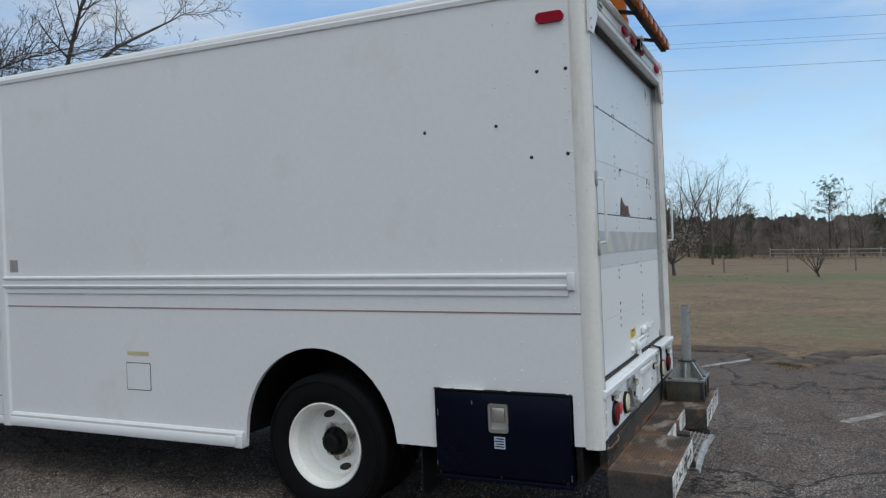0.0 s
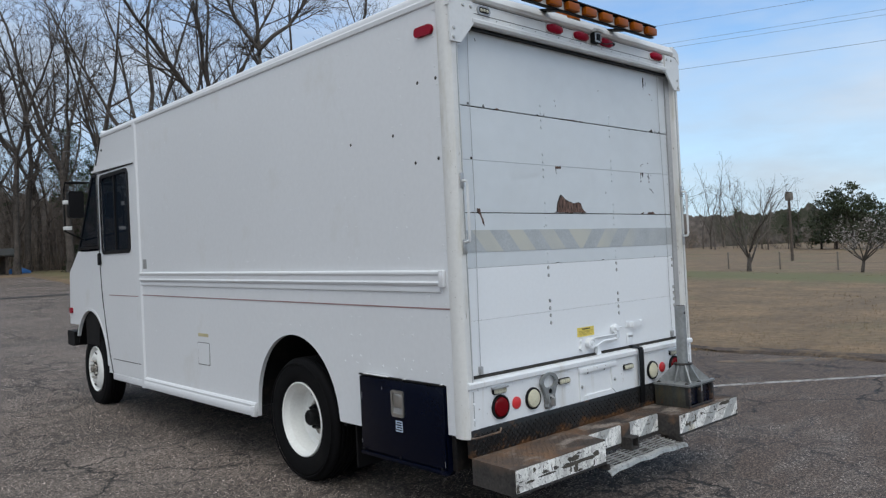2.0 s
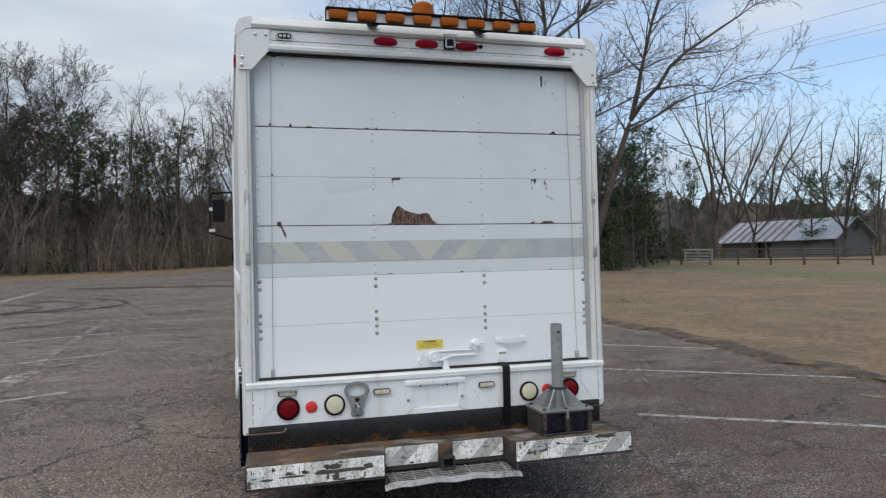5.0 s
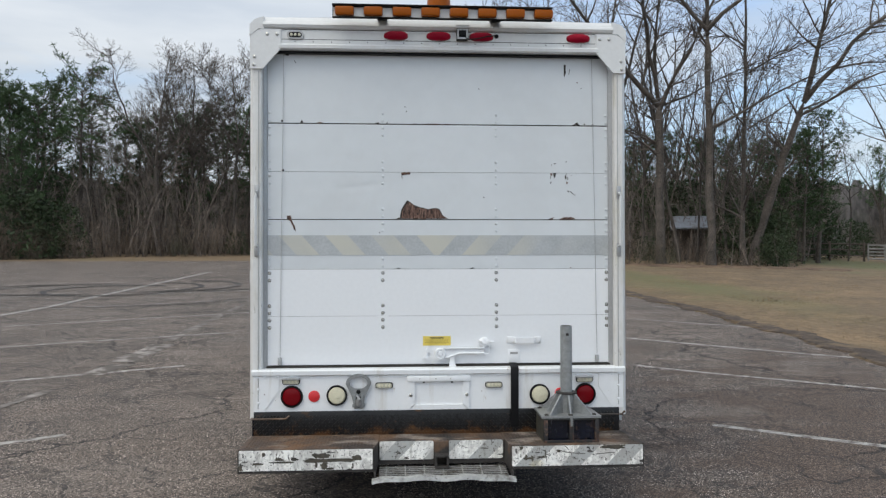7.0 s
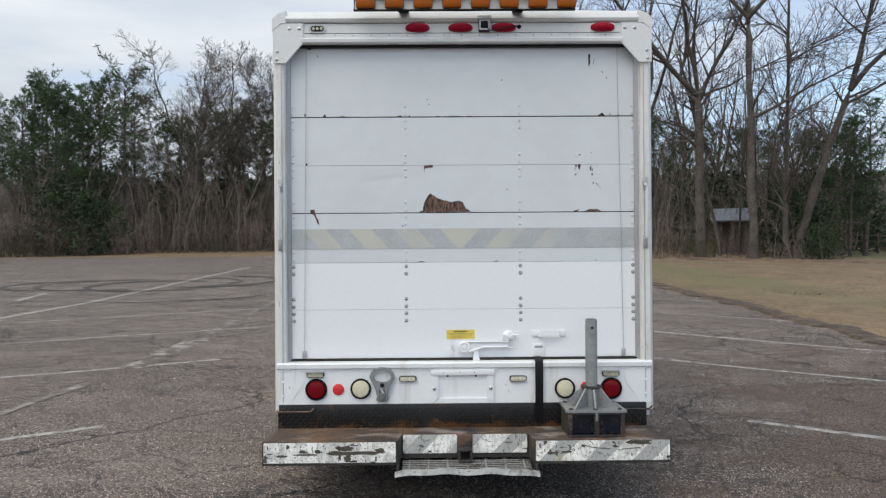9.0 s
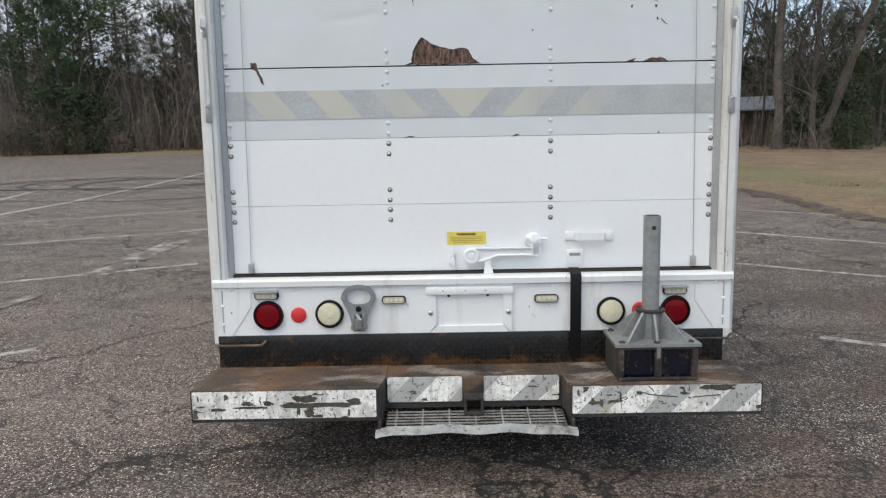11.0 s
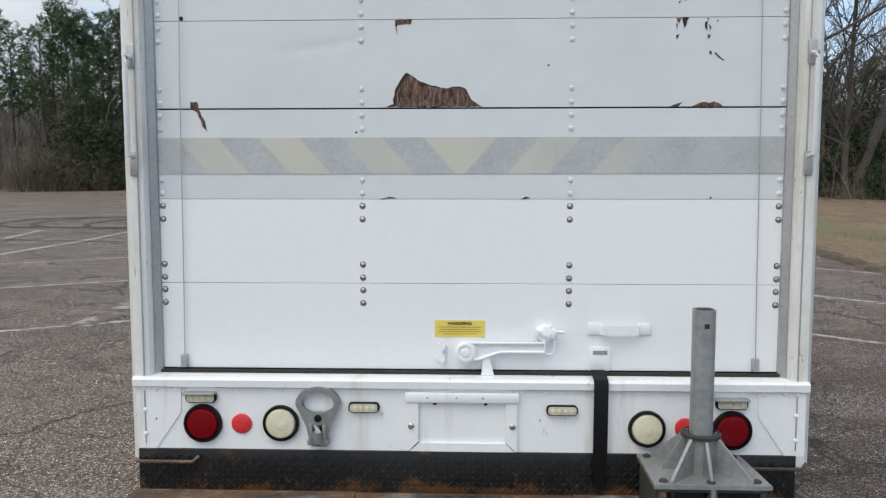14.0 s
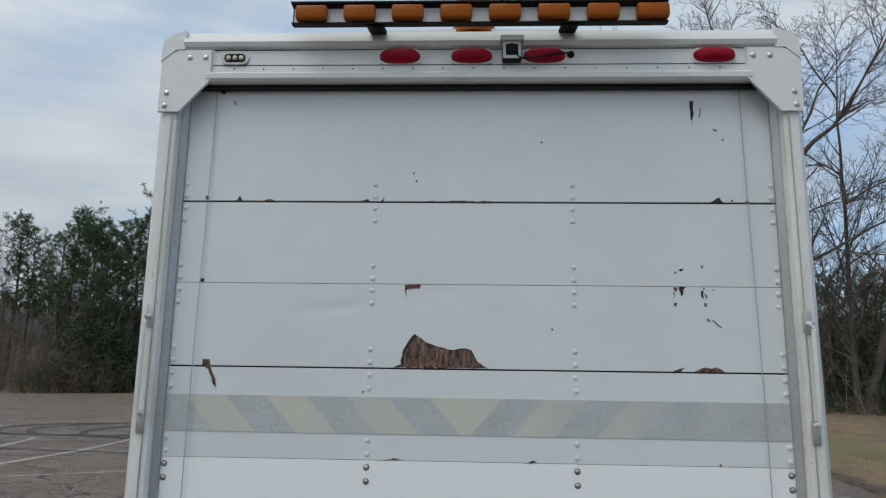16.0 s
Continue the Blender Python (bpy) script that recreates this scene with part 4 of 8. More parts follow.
def van(name, bm, mat, parent=None, label="", lean=True):
    """A part of the van. The body sits a little higher towards the cab."""
    if lean:
        for v in bm.verts:
            y = max(v.co.y, 0)
            v.co.z += 0.018 * y * min(max((v.co.z - 0.45) / 1.0, 0), 1) + (0.002 if name == "roof" else 0.0065) * y * min(max((v.co.z - 2.62) / 0.33, 0), 1)
    top = parent or VAN
    if top is VAN or top.parent is VAN:
        bmesh.ops.transform(bm, matrix=VAN_AT, verts=bm.verts)
    return part(name, bm, mat, top, label)


def sides():
    left = [(0.03, 0.565), (0.092, 0.565), (0.092, 0.832), (0.898, 0.832), (0.898, 0.5), (1.155, 0.5)] + [(y, z) for y, z in arc(1.715, 0.47, 0.56, 176, 4, 22)] + [(2.284, 0.395), (4.66, 0.395), (4.66, 2.97), (0.03, 2.97)]
    right = [(0.03, 0.5), (1.155, 0.5)] + [(y, z) for y, z in arc(1.715, 0.47, 0.56, 176, 4, 22)] + [(2.284, 0.395), (4.66, 0.395), (4.66, 2.97), (0.03, 2.97)]
    van("side_panel", prism(left, "x", XL, XL + 0.03), WHITE, label="white riveted aluminium side panel")
    van("side_panel", prism(right, "x", XR - 0.03, XR), WHITE)
    for s, x in ((-1, XL), (1, XR)):
        # belt rail with a bead above and below
        prof = [(0, 1.345), (0.010, 1.350), (0.012, 1.366), (0.008, 1.376), (0.010, 1.384), (0.020, 1.390), (0.025, 1.402), (0.015, 1.412), (0.014, 1.440), (0.023, 1.452), (0.023, 1.462), (0.014, 1.470), (0, 1.472)]
        bm = prism([(x + s * d, z) for d, z in prof], "y", 0.09, 4.64)
        van("belt_rail", bm, WHITE)
        van("belt_end_cap", box(x, x + s * 0.026, 0.052, 0.092, 1.380, 1.472, 0.004), WHITE)
        van("red_pinstripe", box(x, x + s * 0.003, 0.03, 4.64, 1.2535, 1.2610), REDLINE, label="faded red pinstripe")
        prof = [(0, 0.392), (0.026, 0.394), (0.032, 0.410), (0.030, 0.452), (0.022, 0.462), (0.024, 0.478), (0.012, 0.492), (0, 0.494)]
        van("sill_rail", prism([(x + s * d, z) for d, z in prof], "y", 2.29, 4.60), WHITE)
        van("sill_rail_cap", box(x, x + s * 0.036, 2.286, 2.345, 0.390, 0.470, 0.006), WHITE)
        van("cab_pillar_trim", prism([(x, 4.615), (x + s * 0.016, 4.63), (x + s * 0.020, 4.66), (x + s * 0.016, 4.70), (x, 4.715)], "z", 0.385, 2.97), WHITE)
        inner = x - s * 0.02
        van("wheel_well", join(prism(arc(1.715, 0.47, 0.575, 180, 0, 20) + arc(1.715, 0.47, 0.60, 0, 180, 20), "x", inner, x - s * 0.72), box(x - s * 0.70, x - s * 0.74, 1.1, 2.33, 0.35, 1.08)), BLACK)
    # roof with rounded shoulders and a drip rail
    r, a0, a1 = 0.045, XL + 0.003, XR - 0.003
    prof = [(a0, 2.955)] + [(a0 + r - r * math.cos(radians(a)), 3.004 + r * 0.9 * math.sin(radians(a))) for a in range(0, 91, 10)] + [(XM, 3.068)] + [(a1 - r + r * math.cos(radians(a)), 3.004 + r * 0.9 * math.sin(radians(a))) for a in range(90, -1, -10)] + [(a1, 2.955)]
    van("roof", prism(prof, "y", -0.02, 5.72), WHITE, label="white painted aluminium roof with rounded edges")
    for s, x in ((-1, XL), (1, XR)):
        van("roof_rail", prism([(x, 2.945), (x + s * 0.010, 2.950), (x + s * 0.013, 2.975), (x + s * 0.006, 2.985), (x, 2.985)], "y", 0.03, 5.70), WHITE)
    van("cargo_floor", join(box(XL + 0.03, XR - 0.03, 0.0, 1.1, 0.60, 0.68), box(XL + 0.75, XR - 0.75, 1.1, 2.34, 0.60, 0.68), box(XL + 0.03, XR - 0.03, 2.34, 5.6, 0.60, 0.68)), BLACK)


sides()


def rivets():
    """Rows of small round rivet heads on the near side, and the holes left by taken-off lettering."""
    spots = []
    for y in (0.05, 0.37, 0.46, 0.88, 0.98, 1.56, 1.66, 2.24, 2.36, 3.1, 3.9, 4.3):
        zs = [0.93, 1.08, 1.20, 1.56, 1.74, 1.92, 2.10, 2.30, 2.48, 2.66, 2.84]
        for i, z in enumerate(zs):
            if z < 1.1 and 1.1 < y < 2.35:
                continue
            spots.append((y + 0.008 * math.sin(7 * i + y * 9), z + 0.02 * math.sin(3 * y + i)))
    k = 0.12
    while k < 2.2:
        spots.append((k, 0.895 + (0.2 if 1.1 < k < 2.35 else 0)))
        k += 0.135
    for z in range(14):
        spots.append((0.062, 0.62 + z * 0.165))
    k = 0.2
    while k < 4.6:
        spots.append((k, 1.322))
        k += 0.28
    bm = bmesh.new()
    for y, z in spots:
        join(bm, dome((XL, y, z), 0.0065, (-1, 0, 0), 0.55, 6))
    tagged(van("rivets", bm, WHITE), kind="stuff")
    bm = bmesh.new()
    for y, z in ((0.213, 2.537), (0.057, 2.535), (0.891, 2.271), (0.456, 2.269), (0.261, 2.086), (0.063, 2.091)):
        join(bm, dome((XL - 0.0005, y, z), 0.0105, (-1, 0, 0), 0.12, 8))
    tagged(van("holes", bm, GRIMESHADE, label="dark empty mounting holes"), kind="stuff")
    van("fuel_door", prism(rounded(3.112, 3.335, 0.712, 0.884, 0.008), "x", XL - 0.003, XL, 0), WHITE)
    van("fuel_door_gap", ring(rounded(3.106, 3.341, 0.706, 0.890, 0.010), rounded(3.1105, 3.3365, 0.7105, 0.8855, 0.008), "x", XL - 0.0012, XL), GRIMESHADE)
    van("fuel_label", box(XL - 0.0015, XL, 3.12, 3.325, 0.938, 0.964), STRAW_TAPE, label="faded straw-coloured fuel label")
    van("faded_sticker", box(XL - 0.0015, XL, 4.48, 4.575, 1.505, 1.60), ALUMINIUM, label="faded grey sticker")
    van("clearance_light", join(prism(rounded(0.055, 0.205, 2.783, 2.838, 0.026), "x", XL - 0.020, XL, 0.008)), RED, label="red oval clearance light")


rivets()


def tool_box():
    tb = van("tool_box", box(XL - 0.004, -0.55, 0.10, 0.893, 0.345, 0.827, 0.004), NAVY, label="navy blue steel side tool box")
    van("door", box(XL - 0.020, XL - 0.006, 0.104, 0.889, 0.372, 0.822, 0.004), NAVY, tb)
    van("bottom_flange", box(XL - 0.024, XL + 0.04, 0.095, 0.898, 0.338, 0.362, 0.004), NAVY, tb)
    van("hinge_strip", box(XL - 0.022, XL - 0.004, 0.100, 0.893, 0.828, 0.838, 0.002), BLACK, tb)
    lp = van("paddle_latch", ring(rounded(0.448, 0.562, 0.612, 0.768, 0.016), rounded(0.462, 0.548, 0.632, 0.752, 0.010), "x", XL - 0.030, XL - 0.018), CHROME, tb, "chrome paddle latch")
    van("paddle", box(XL - 0.028, XL - 0.019, 0.466, 0.544, 0.668, 0.748, 0.006), CHROME, tb)
    van("latch_recess", box(XL - 0.0215, XL - 0.0195, 0.460, 0.550, 0.630, 0.754), ALUMINIUM, tb)
    van("sticker", box(XL - 0.0215, XL - 0.0198, 0.472, 0.535, 0.525, 0.590), STICKER, tb, "pale blue sticker with worn print")
    for i in range(4):
        van("sticker_print", box(XL - 0.0228, XL - 0.0216, 0.478, 0.53 - 0.006 * (i % 2), 0.534 + i * 0.014, 0.540 + i * 0.014), NAVY, tb)
    for y in (0.13, 0.50, 0.865):
        van("bolt", dome((XL - 0.024, y, 0.372), 0.009, (-1, 0, 0), 0.6), BLACK, tb)
    for y, w in ((0.815, 0.030), (0.755, 0.014), (0.72, 0.020), (0.655, 0.044), (0.60, 0.012), (0.44, 0.010), (0.115, 0.008)):
        van("paint_chip", box(XL - 0.0235, XL - 0.003, y - w, y + w, 0.8372, 0.8398, 0.001), FRAME, tb, "chipped pale edge")
    for y, z, h in ((0.872, 0.70, 0.020), (0.108, 0.40, 0.016), (0.885, 0.42, 0.012), (0.66, 0.765, 0.010)):
        van("scuff", box(XL - 0.0206, XL - 0.0198, y - 0.0015, y + 0.0015, z - h, z + h), GALVANISED, tb)
    van("side_bracket", box(XL + 0.02, -0.6, 0.055, 0.094, 0.36, 0.56, 0.006), BLACK, tb)


tool_box()


def rear_frame():
    for s, x in ((-1, XL), (1, XR)):
        q = lambda d, y: (x - s * d, y)
        prof = [q(0, 0.032), q(-0.006, 0.02), q(-0.008, -0.02), q(-0.002, -0.046), q(0.016, -0.064), q(0.045, -0.068), q(0.066, -0.060), q(0.072, -0.044), q(0.074, 0.02), q(0.03, 0.034)]
        van("corner_post", prism(prof, "z", 0.555, 2.99), POSTPAINT, label="white corner post with worn paint")
        van("door_track", prism([q(0.0745, -0.030), q(0.094, -0.012), q(0.098, 0.05), q(0.0745, 0.05)], "z", 0.86, 2.86), ALUMINIUM, label="grey aluminium door track")
        van("post_seam", box(x - s * 0.048, x - s * 0.052, -0.0695, -0.066, 0.62, 2.70), ALUMINIUM)
        # gusset at the upper corner
        g = [(0.0, 2.712), (0.078, 2.712), (0.186, 2.836), (0.186, 2.956), (0.060, 2.956), (0.0, 2.93)]
        gp = van("corner_gusset", prism([(x - s * d, z) for d, z in g], "y", -0.079, -0.066, 0.002), FRAME)
        for d, z in ((0.024, 2.735), (0.028, 2.785), (0.105, 2.925), (0.165, 2.925)):
            van("bolt", dome((x - s * d, -0.079, z), 0.011, (0, -1, 0), 0.6), CHROME, gp)
        van("roof_corner_cap", prism([(x + s * 0.004, 2.91), (x + s * 0.002, 2.985), (x - s * 0.03, 3.016), (x - s * 0.085, 3.034), (x - s * 0.085, 2.957), (x - s * 0.05, 2.957)], "y", -0.082, 0.06, 0.006), FRAME)
        # grab handle
        hx = x - s * (0.040 if s < 0 else 0.045)
        hb = van("grab_handle", tube([(hx, -0.066, 1.955), (hx, -0.108, 1.948), (hx, -0.112, 1.93), (hx, -0.112, 1.645), (hx, -0.108, 1.625), (hx, -0.066, 1.618)], 0.008), FRAME)
        for z in (1.962, 1.60):
            foot = van("handle_foot", box(hx - 0.014, hx + 0.014, -0.076, -0.067, z - 0.045, z + 0.035, 0.004), ALUMINIUM, hb)
        # corner of the sill: a folded plate with bolts
        p = [(0.02, 0.60), (0.085, 0.60), (0.178, 0.735), (0.178, 0.832), (0.02, 0.832)]
        cp = van("sill_corner_plate", prism([(x - s * d, z) for d, z in p], "y", -0.068, -0.0645), SILLPAINT)
        for d, z in ((0.045, 0.815), (0.09, 0.815), (0.16, 0.815), (0.05, 0.74), (0.05, 0.655)):
            van("bolt", dome((x - s * d, -0.068, z), 0.009, (0, -1, 0), 0.6), FRESH, cp)
    x0, x1 = XL + 0.072, XR - 0.072
    van("header_panel", box(x0, x1, -0.066, 0.02, 2.862, 2.962), FRAME, label="white header panel over the rear door")
    van("header_tube", prism([(0.03, 2.958), (-0.060, 2.960), (-0.082, 2.968), (-0.090, 2.984), (-0.084, 3.000), (-0.074, 3.004), (-0.070, 3.016), (-0.056, 3.036), (-0.02, 3.046), (0.03, 3.046)], "x", XL + 0.08, XR - 0.08), FRAME)
    van("header_lip", prism([(0.0, 2.838), (-0.070, 2.834), (-0.082, 2.842), (-0.084, 2.860), (-0.076, 2.868), (-0.0665, 2.872), (-0.0665, 2.896), (0.0, 2.896)], "x", x0 + 0.10, x1 - 0.10), FRAME)
    for z in (2.8985, 2.9595):
        van("header_seam", box(x0 + 0.12, x1 - 0.12, -0.0672, -0.06, z - 0.0015, z + 0.0015), GRIMESHADE)
    van("door_seal", box(x0 + 0.03, x1 - 0.03, -0.035, -0.004, 2.822, 2.834), SEAL)
    bm = bmesh.new()
    for i in range(17):
        join(bm, dome((x0 + 0.2 + i * 0.112, -0.0668, 2.884), 0.0035, (0, -1, 0), 0.4, 6))
    tagged(van("header_screws", bm, GRIMESHADE), kind="stuff")
    # sill under the door
    van("sill", box(XL + 0.02, XR - 0.02, -0.064, 0.02, 0.60, 0.852), SILLPAINT, label="white sill panel carrying the rear lamps")
    van("sill_lip", prism([(0.0, 0.862), (-0.074, 0.858), (-0.082, 0.850), (-0.080, 0.826), (-0.068, 0.820), (0.0, 0.82)], "x", XL + 0.012, XR - 0.012), SILLPAINT)
    van("threshold", box(XL + 0.09, XR - 0.09, -0.02, 0.02, 0.8625, 0.872), GRIMESHADE)
    bm = bmesh.new()
    for i in range(26):
        join(bm, dome((XL + 0.12 + i * 0.083, -0.0645, 0.808), 0.006, (0, -1, 0), 0.5, 6))
    tagged(van("sill_rivets", bm, FRESH), kind="stuff")
    # recess for the licence plate
    rx0, rx1 = -0.172, 0.208
    fr = van("plate_recess", box(rx0 - 0.006, rx1 + 0.006, -0.084, -0.0642, 0.778, 0.812, 0.004), SILLPAINT, label="white empty licence plate recess")
    for q, w in ((rx0, 1), (rx1, -1)):
        van("recess_side", prism([(q, 0.780), (q + w * 0.040, 0.780), (q + w * 0.040, 0.640), (q + w * 0.004, 0.606), (q, 0.606)], "y", -0.077, -0.0642, 0.002), SILLPAINT, fr)
    van("recess_floor", prism([(rx0 + 0.008, 0.604), (rx1 - 0.008, 0.604), (rx1 - 0.040, 0.634), (rx0 + 0.040, 0.634)], "y", -0.074, -0.0642, 0.002), SILLPAINT, fr)
    for x in (-0.10, 0.0, 0.09):
        van("screw", dome((x, -0.082, 0.796), 0.006, (0, -1, 0), 0.5), CHROME, fr)
    for x in (-0.157, 0.192):
        van("screw", dome((x, -0.076, 0.695), 0.012, (0, -1, 0), 0.7), CHROME, fr)
    for x in (-0.075, 0.10):
        van("hole", dome((x, -0.0645, 0.771), 0.007, (0, -1, 0), 0.2), GRIMESHADE, fr)


rear_frame()


def round_lamp(x, z, r, lens, name, label):
    bz = van(name, lathe([(0, -0.066), (r, -0.066), (r, -0.072), (r * 0.96, -0.080), (r * 0.86, -0.080), (r * 0.81, -0.070), (0, -0.070)], 32, "y", (x, 0, z)), SEAL, label=label)
    van("lens", lathe([(r * 0.83, -0.0705), (r * 0.82, -0.077), (r * 0.74, -0.084), (r * 0.4, -0.088), (0, -0.0885)], 32, "y", (x, 0, z)), lens, bz)
    return bz


def slim_lamp(x, z, w=0.108, h=0.036, name="marker_lamp"):
    bz = van(name, prism(rounded(x - w / 2, x + w / 2, z - h / 2, z + h / 2, h / 2 - 0.003), "y", -0.076, -0.0645, 0.003), SEAL, label="slim four-diode marker lamp in a black bezel")
    van("lens", prism(rounded(x - w / 2 + 0.006, x + w / 2 - 0.006, z - h / 2 + 0.0045, z + h / 2 - 0.0045, 0.009), "y", -0.082, -0.0765), CLEAR, bz)
    for i in range(4):
        van("diode", dome((x - 0.032 + i * 0.0213, -0.082, z), 0.0075, (0, -1, 0), 0.35), CREAM, bz)
    return bz


def oval_lens(x, z, a, b, y, deep):
    """A lens with an oval outline that bulges towards the rear."""
    bm = bmesh.new()
    rows = []
    for q in (0.0, 0.35, 0.65, 0.85, 1.0):
        row = []
        for i in range(28):
            c, s = math.cos(2 * math.pi * i / 28), math.sin(2 * math.pi * i / 28)
            k = 1 - 0.9 * q ** 2.2
            row.append(bm.verts.new((x + a * k * math.copysign(abs(c) ** 0.75, c), y - deep * q ** 0.6, z + b * k * math.copysign(abs(s) ** 0.75, s))))
        rows.append(row)
    for p, r in zip(rows, rows[1:]):
        for i in range(28):
            bm.faces.new((p[i], p[(i + 1) % 28], r[(i + 1) % 28], r[i]))
    bm.faces.new(rows[-1])
    bm.faces.new(rows[0][::-1])
    return bm


def lamps():
    for x, z in ((-0.887, 0.694), (0.940, 0.688)):
        round_lamp(x, z, 0.068, DARKRED, "stop_lamp", "dark red round stop lamp in a black grommet")
        bz = slim_lamp(x - 0.004, z + 0.092)
        van("visor", box(x - 0.062, x + 0.05, -0.098, -0.064, z + 0.106, z + 0.114, 0.003), ALUMINIUM, bz)
    for x, z in ((-0.612, 0.697), (0.652, 0.690)):
        rl = round_lamp(x, z, 0.064, CREAM, "reversing_lamp", "yellowed round reversing lamp in a black grommet")
        van("bulb", dome((x + 0.006, -0.0868, z - 0.004), 0.017, (0, -1, 0), 0.16, 20), CREAM, rl)
    for x, z in ((-0.751, 0.694), (0.782, 0.694)):
        van("reflector", lathe([(0, -0.0645), (0.035, -0.0645), (0.035, -0.070), (0.032, -0.072), (0, -0.072)], 28, "y", (x, 0, z)), REDPAINT, label="small round red reflector")
    slim_lamp(-0.321, 0.757)
    slim_lamp(0.362, 0.753)
    for x in (-0.246, 0.020, 0.288, 0.903):
        bs = van("clearance_light", prism(rounded(x - 0.078, x + 0.078, 2.899, 2.957, 0.020), "y", -0.074, -0.066), FRAME, label="red oblong clearance light")
        van("lens", oval_lens(x, 2.928, 0.076, 0.028, -0.0745, 0.027), RED, bs)
    ov = van("clear_light", prism(rounded(-0.918, -0.814, 2.899, 2.950, 0.024), "y", -0.076, -0.066, 0.003), ALUMINIUM, label="small oval clear lamp in a metal bezel")
    van("lamp_well", prism(rounded(-0.906, -0.826, 2.908, 2.941, 0.015), "y", -0.0775, -0.0762), BLACK, ov)
    for x in (-0.890, -0.866, -0.842):
        van("lens", dome((x, -0.0776, 2.9245), 0.010, (0, -1, 0), 0.5), CLEAR, ov)
    cb = van("rear_camera", box(0.132, 0.202, -0.105, -0.066, 2.903, 2.972, 0.004), BLACK, label="small black rear-view camera under a metal hood")
    van("hood", prism([(0.124, 2.972), (0.210, 2.972), (0.210, 2.990), (0.124, 2.990)], "y", -0.118, -0.066, 0.003), FRAME, cb)
    van("lens", lathe([(0, -0.106), (0.018, -0.106), (0.016, -0.110), (0, -0.110)], 16, "y", (0.167, 0, 2.945)), SEAL, cb)
    van("bezel", ring(rounded(0.134, 0.200, 2.905, 2.970, 0.004), rounded(0.144, 0.190, 2.916, 2.960, 0.004), "y", -0.1075, -0.1045), ALUMINIUM, cb)
    van("lead", tube([(0.185, -0.107, 2.915), (0.205, -0.110, 2.902), (0.262, -0.108, 2.908), (0.330, -0.104, 2.926), (0.370, -0.082, 2.936), (0.385, -0.070, 2.937)], 0.0035, 6), SEAL, cb)
    van("knob", dome((0.385, -0.066, 2.936), 0.014, (0, -1, 0), 1.2), BLACK, cb)


lamps()


def dented(x0, x1, z0, z1):
    """A door panel whose face is pushed in along a long slanting crease and a few soft dips."""
    dips = ((-0.50, 1.990, 0.14, 0.020, 0.10, 0.0017), (-0.63, 2.000, 0.03, 0.045, 0.3, 0.0012), (-0.40, 2.012, 0.08, 0.016, 0.12, 0.0011), (0.30, 1.93, 0.10, 0.05, -0.2, 0.0007), (0.16, 1.99, 0.025, 0.09, 0.0, 0.0007))
    nx, nz = 150, 36
    bm = bmesh.new()
    rows = []
    for j in range(nz + 1):
        row = []
        for i in range(nx + 1):
            x, z = x0 + (x1 - x0) * i / nx, z0 + (z1 - z0) * j / nz
            y = 0.0006 * noise.noise((x * 2.2, z * 3.0, 1.0))
            for cx, cz, lx, lz, turn, deep in dips:
                u, v = (x - cx) + (z - cz) * turn, (z - cz) - (x - cx) * turn
                y += deep * math.exp(-(u / lx) ** 2 - (v / lz) ** 2)
            edge = min(x - x0, x1 - x, z - z0, z1 - z)
            row.append(bm.verts.new((x, y * step(0, 0.02, edge), z)))
        rows.append(row)
    back = [bm.verts.new(p) for p in ((x0, 0.011, z0), (x1, 0.011, z0), (x1, 0.011, z1), (x0, 0.011, z1))]
    for p, q in zip(rows, rows[1:]):
        for i in range(nx):
            bm.faces.new((p[i], p[i + 1], q[i + 1], q[i]))
    bm.faces.new(back[::-1])
    bm.faces.new(rows[0][::-1] + back[:2])
    bm.faces.new(rows[-1] + [back[2], back[3]])
    bm.faces.new([r[0] for r in rows] + [back[3], back[0]])
    bm.faces.new([r[-1] for r in rows][::-1] + [back[1], back[2]])
    return bm


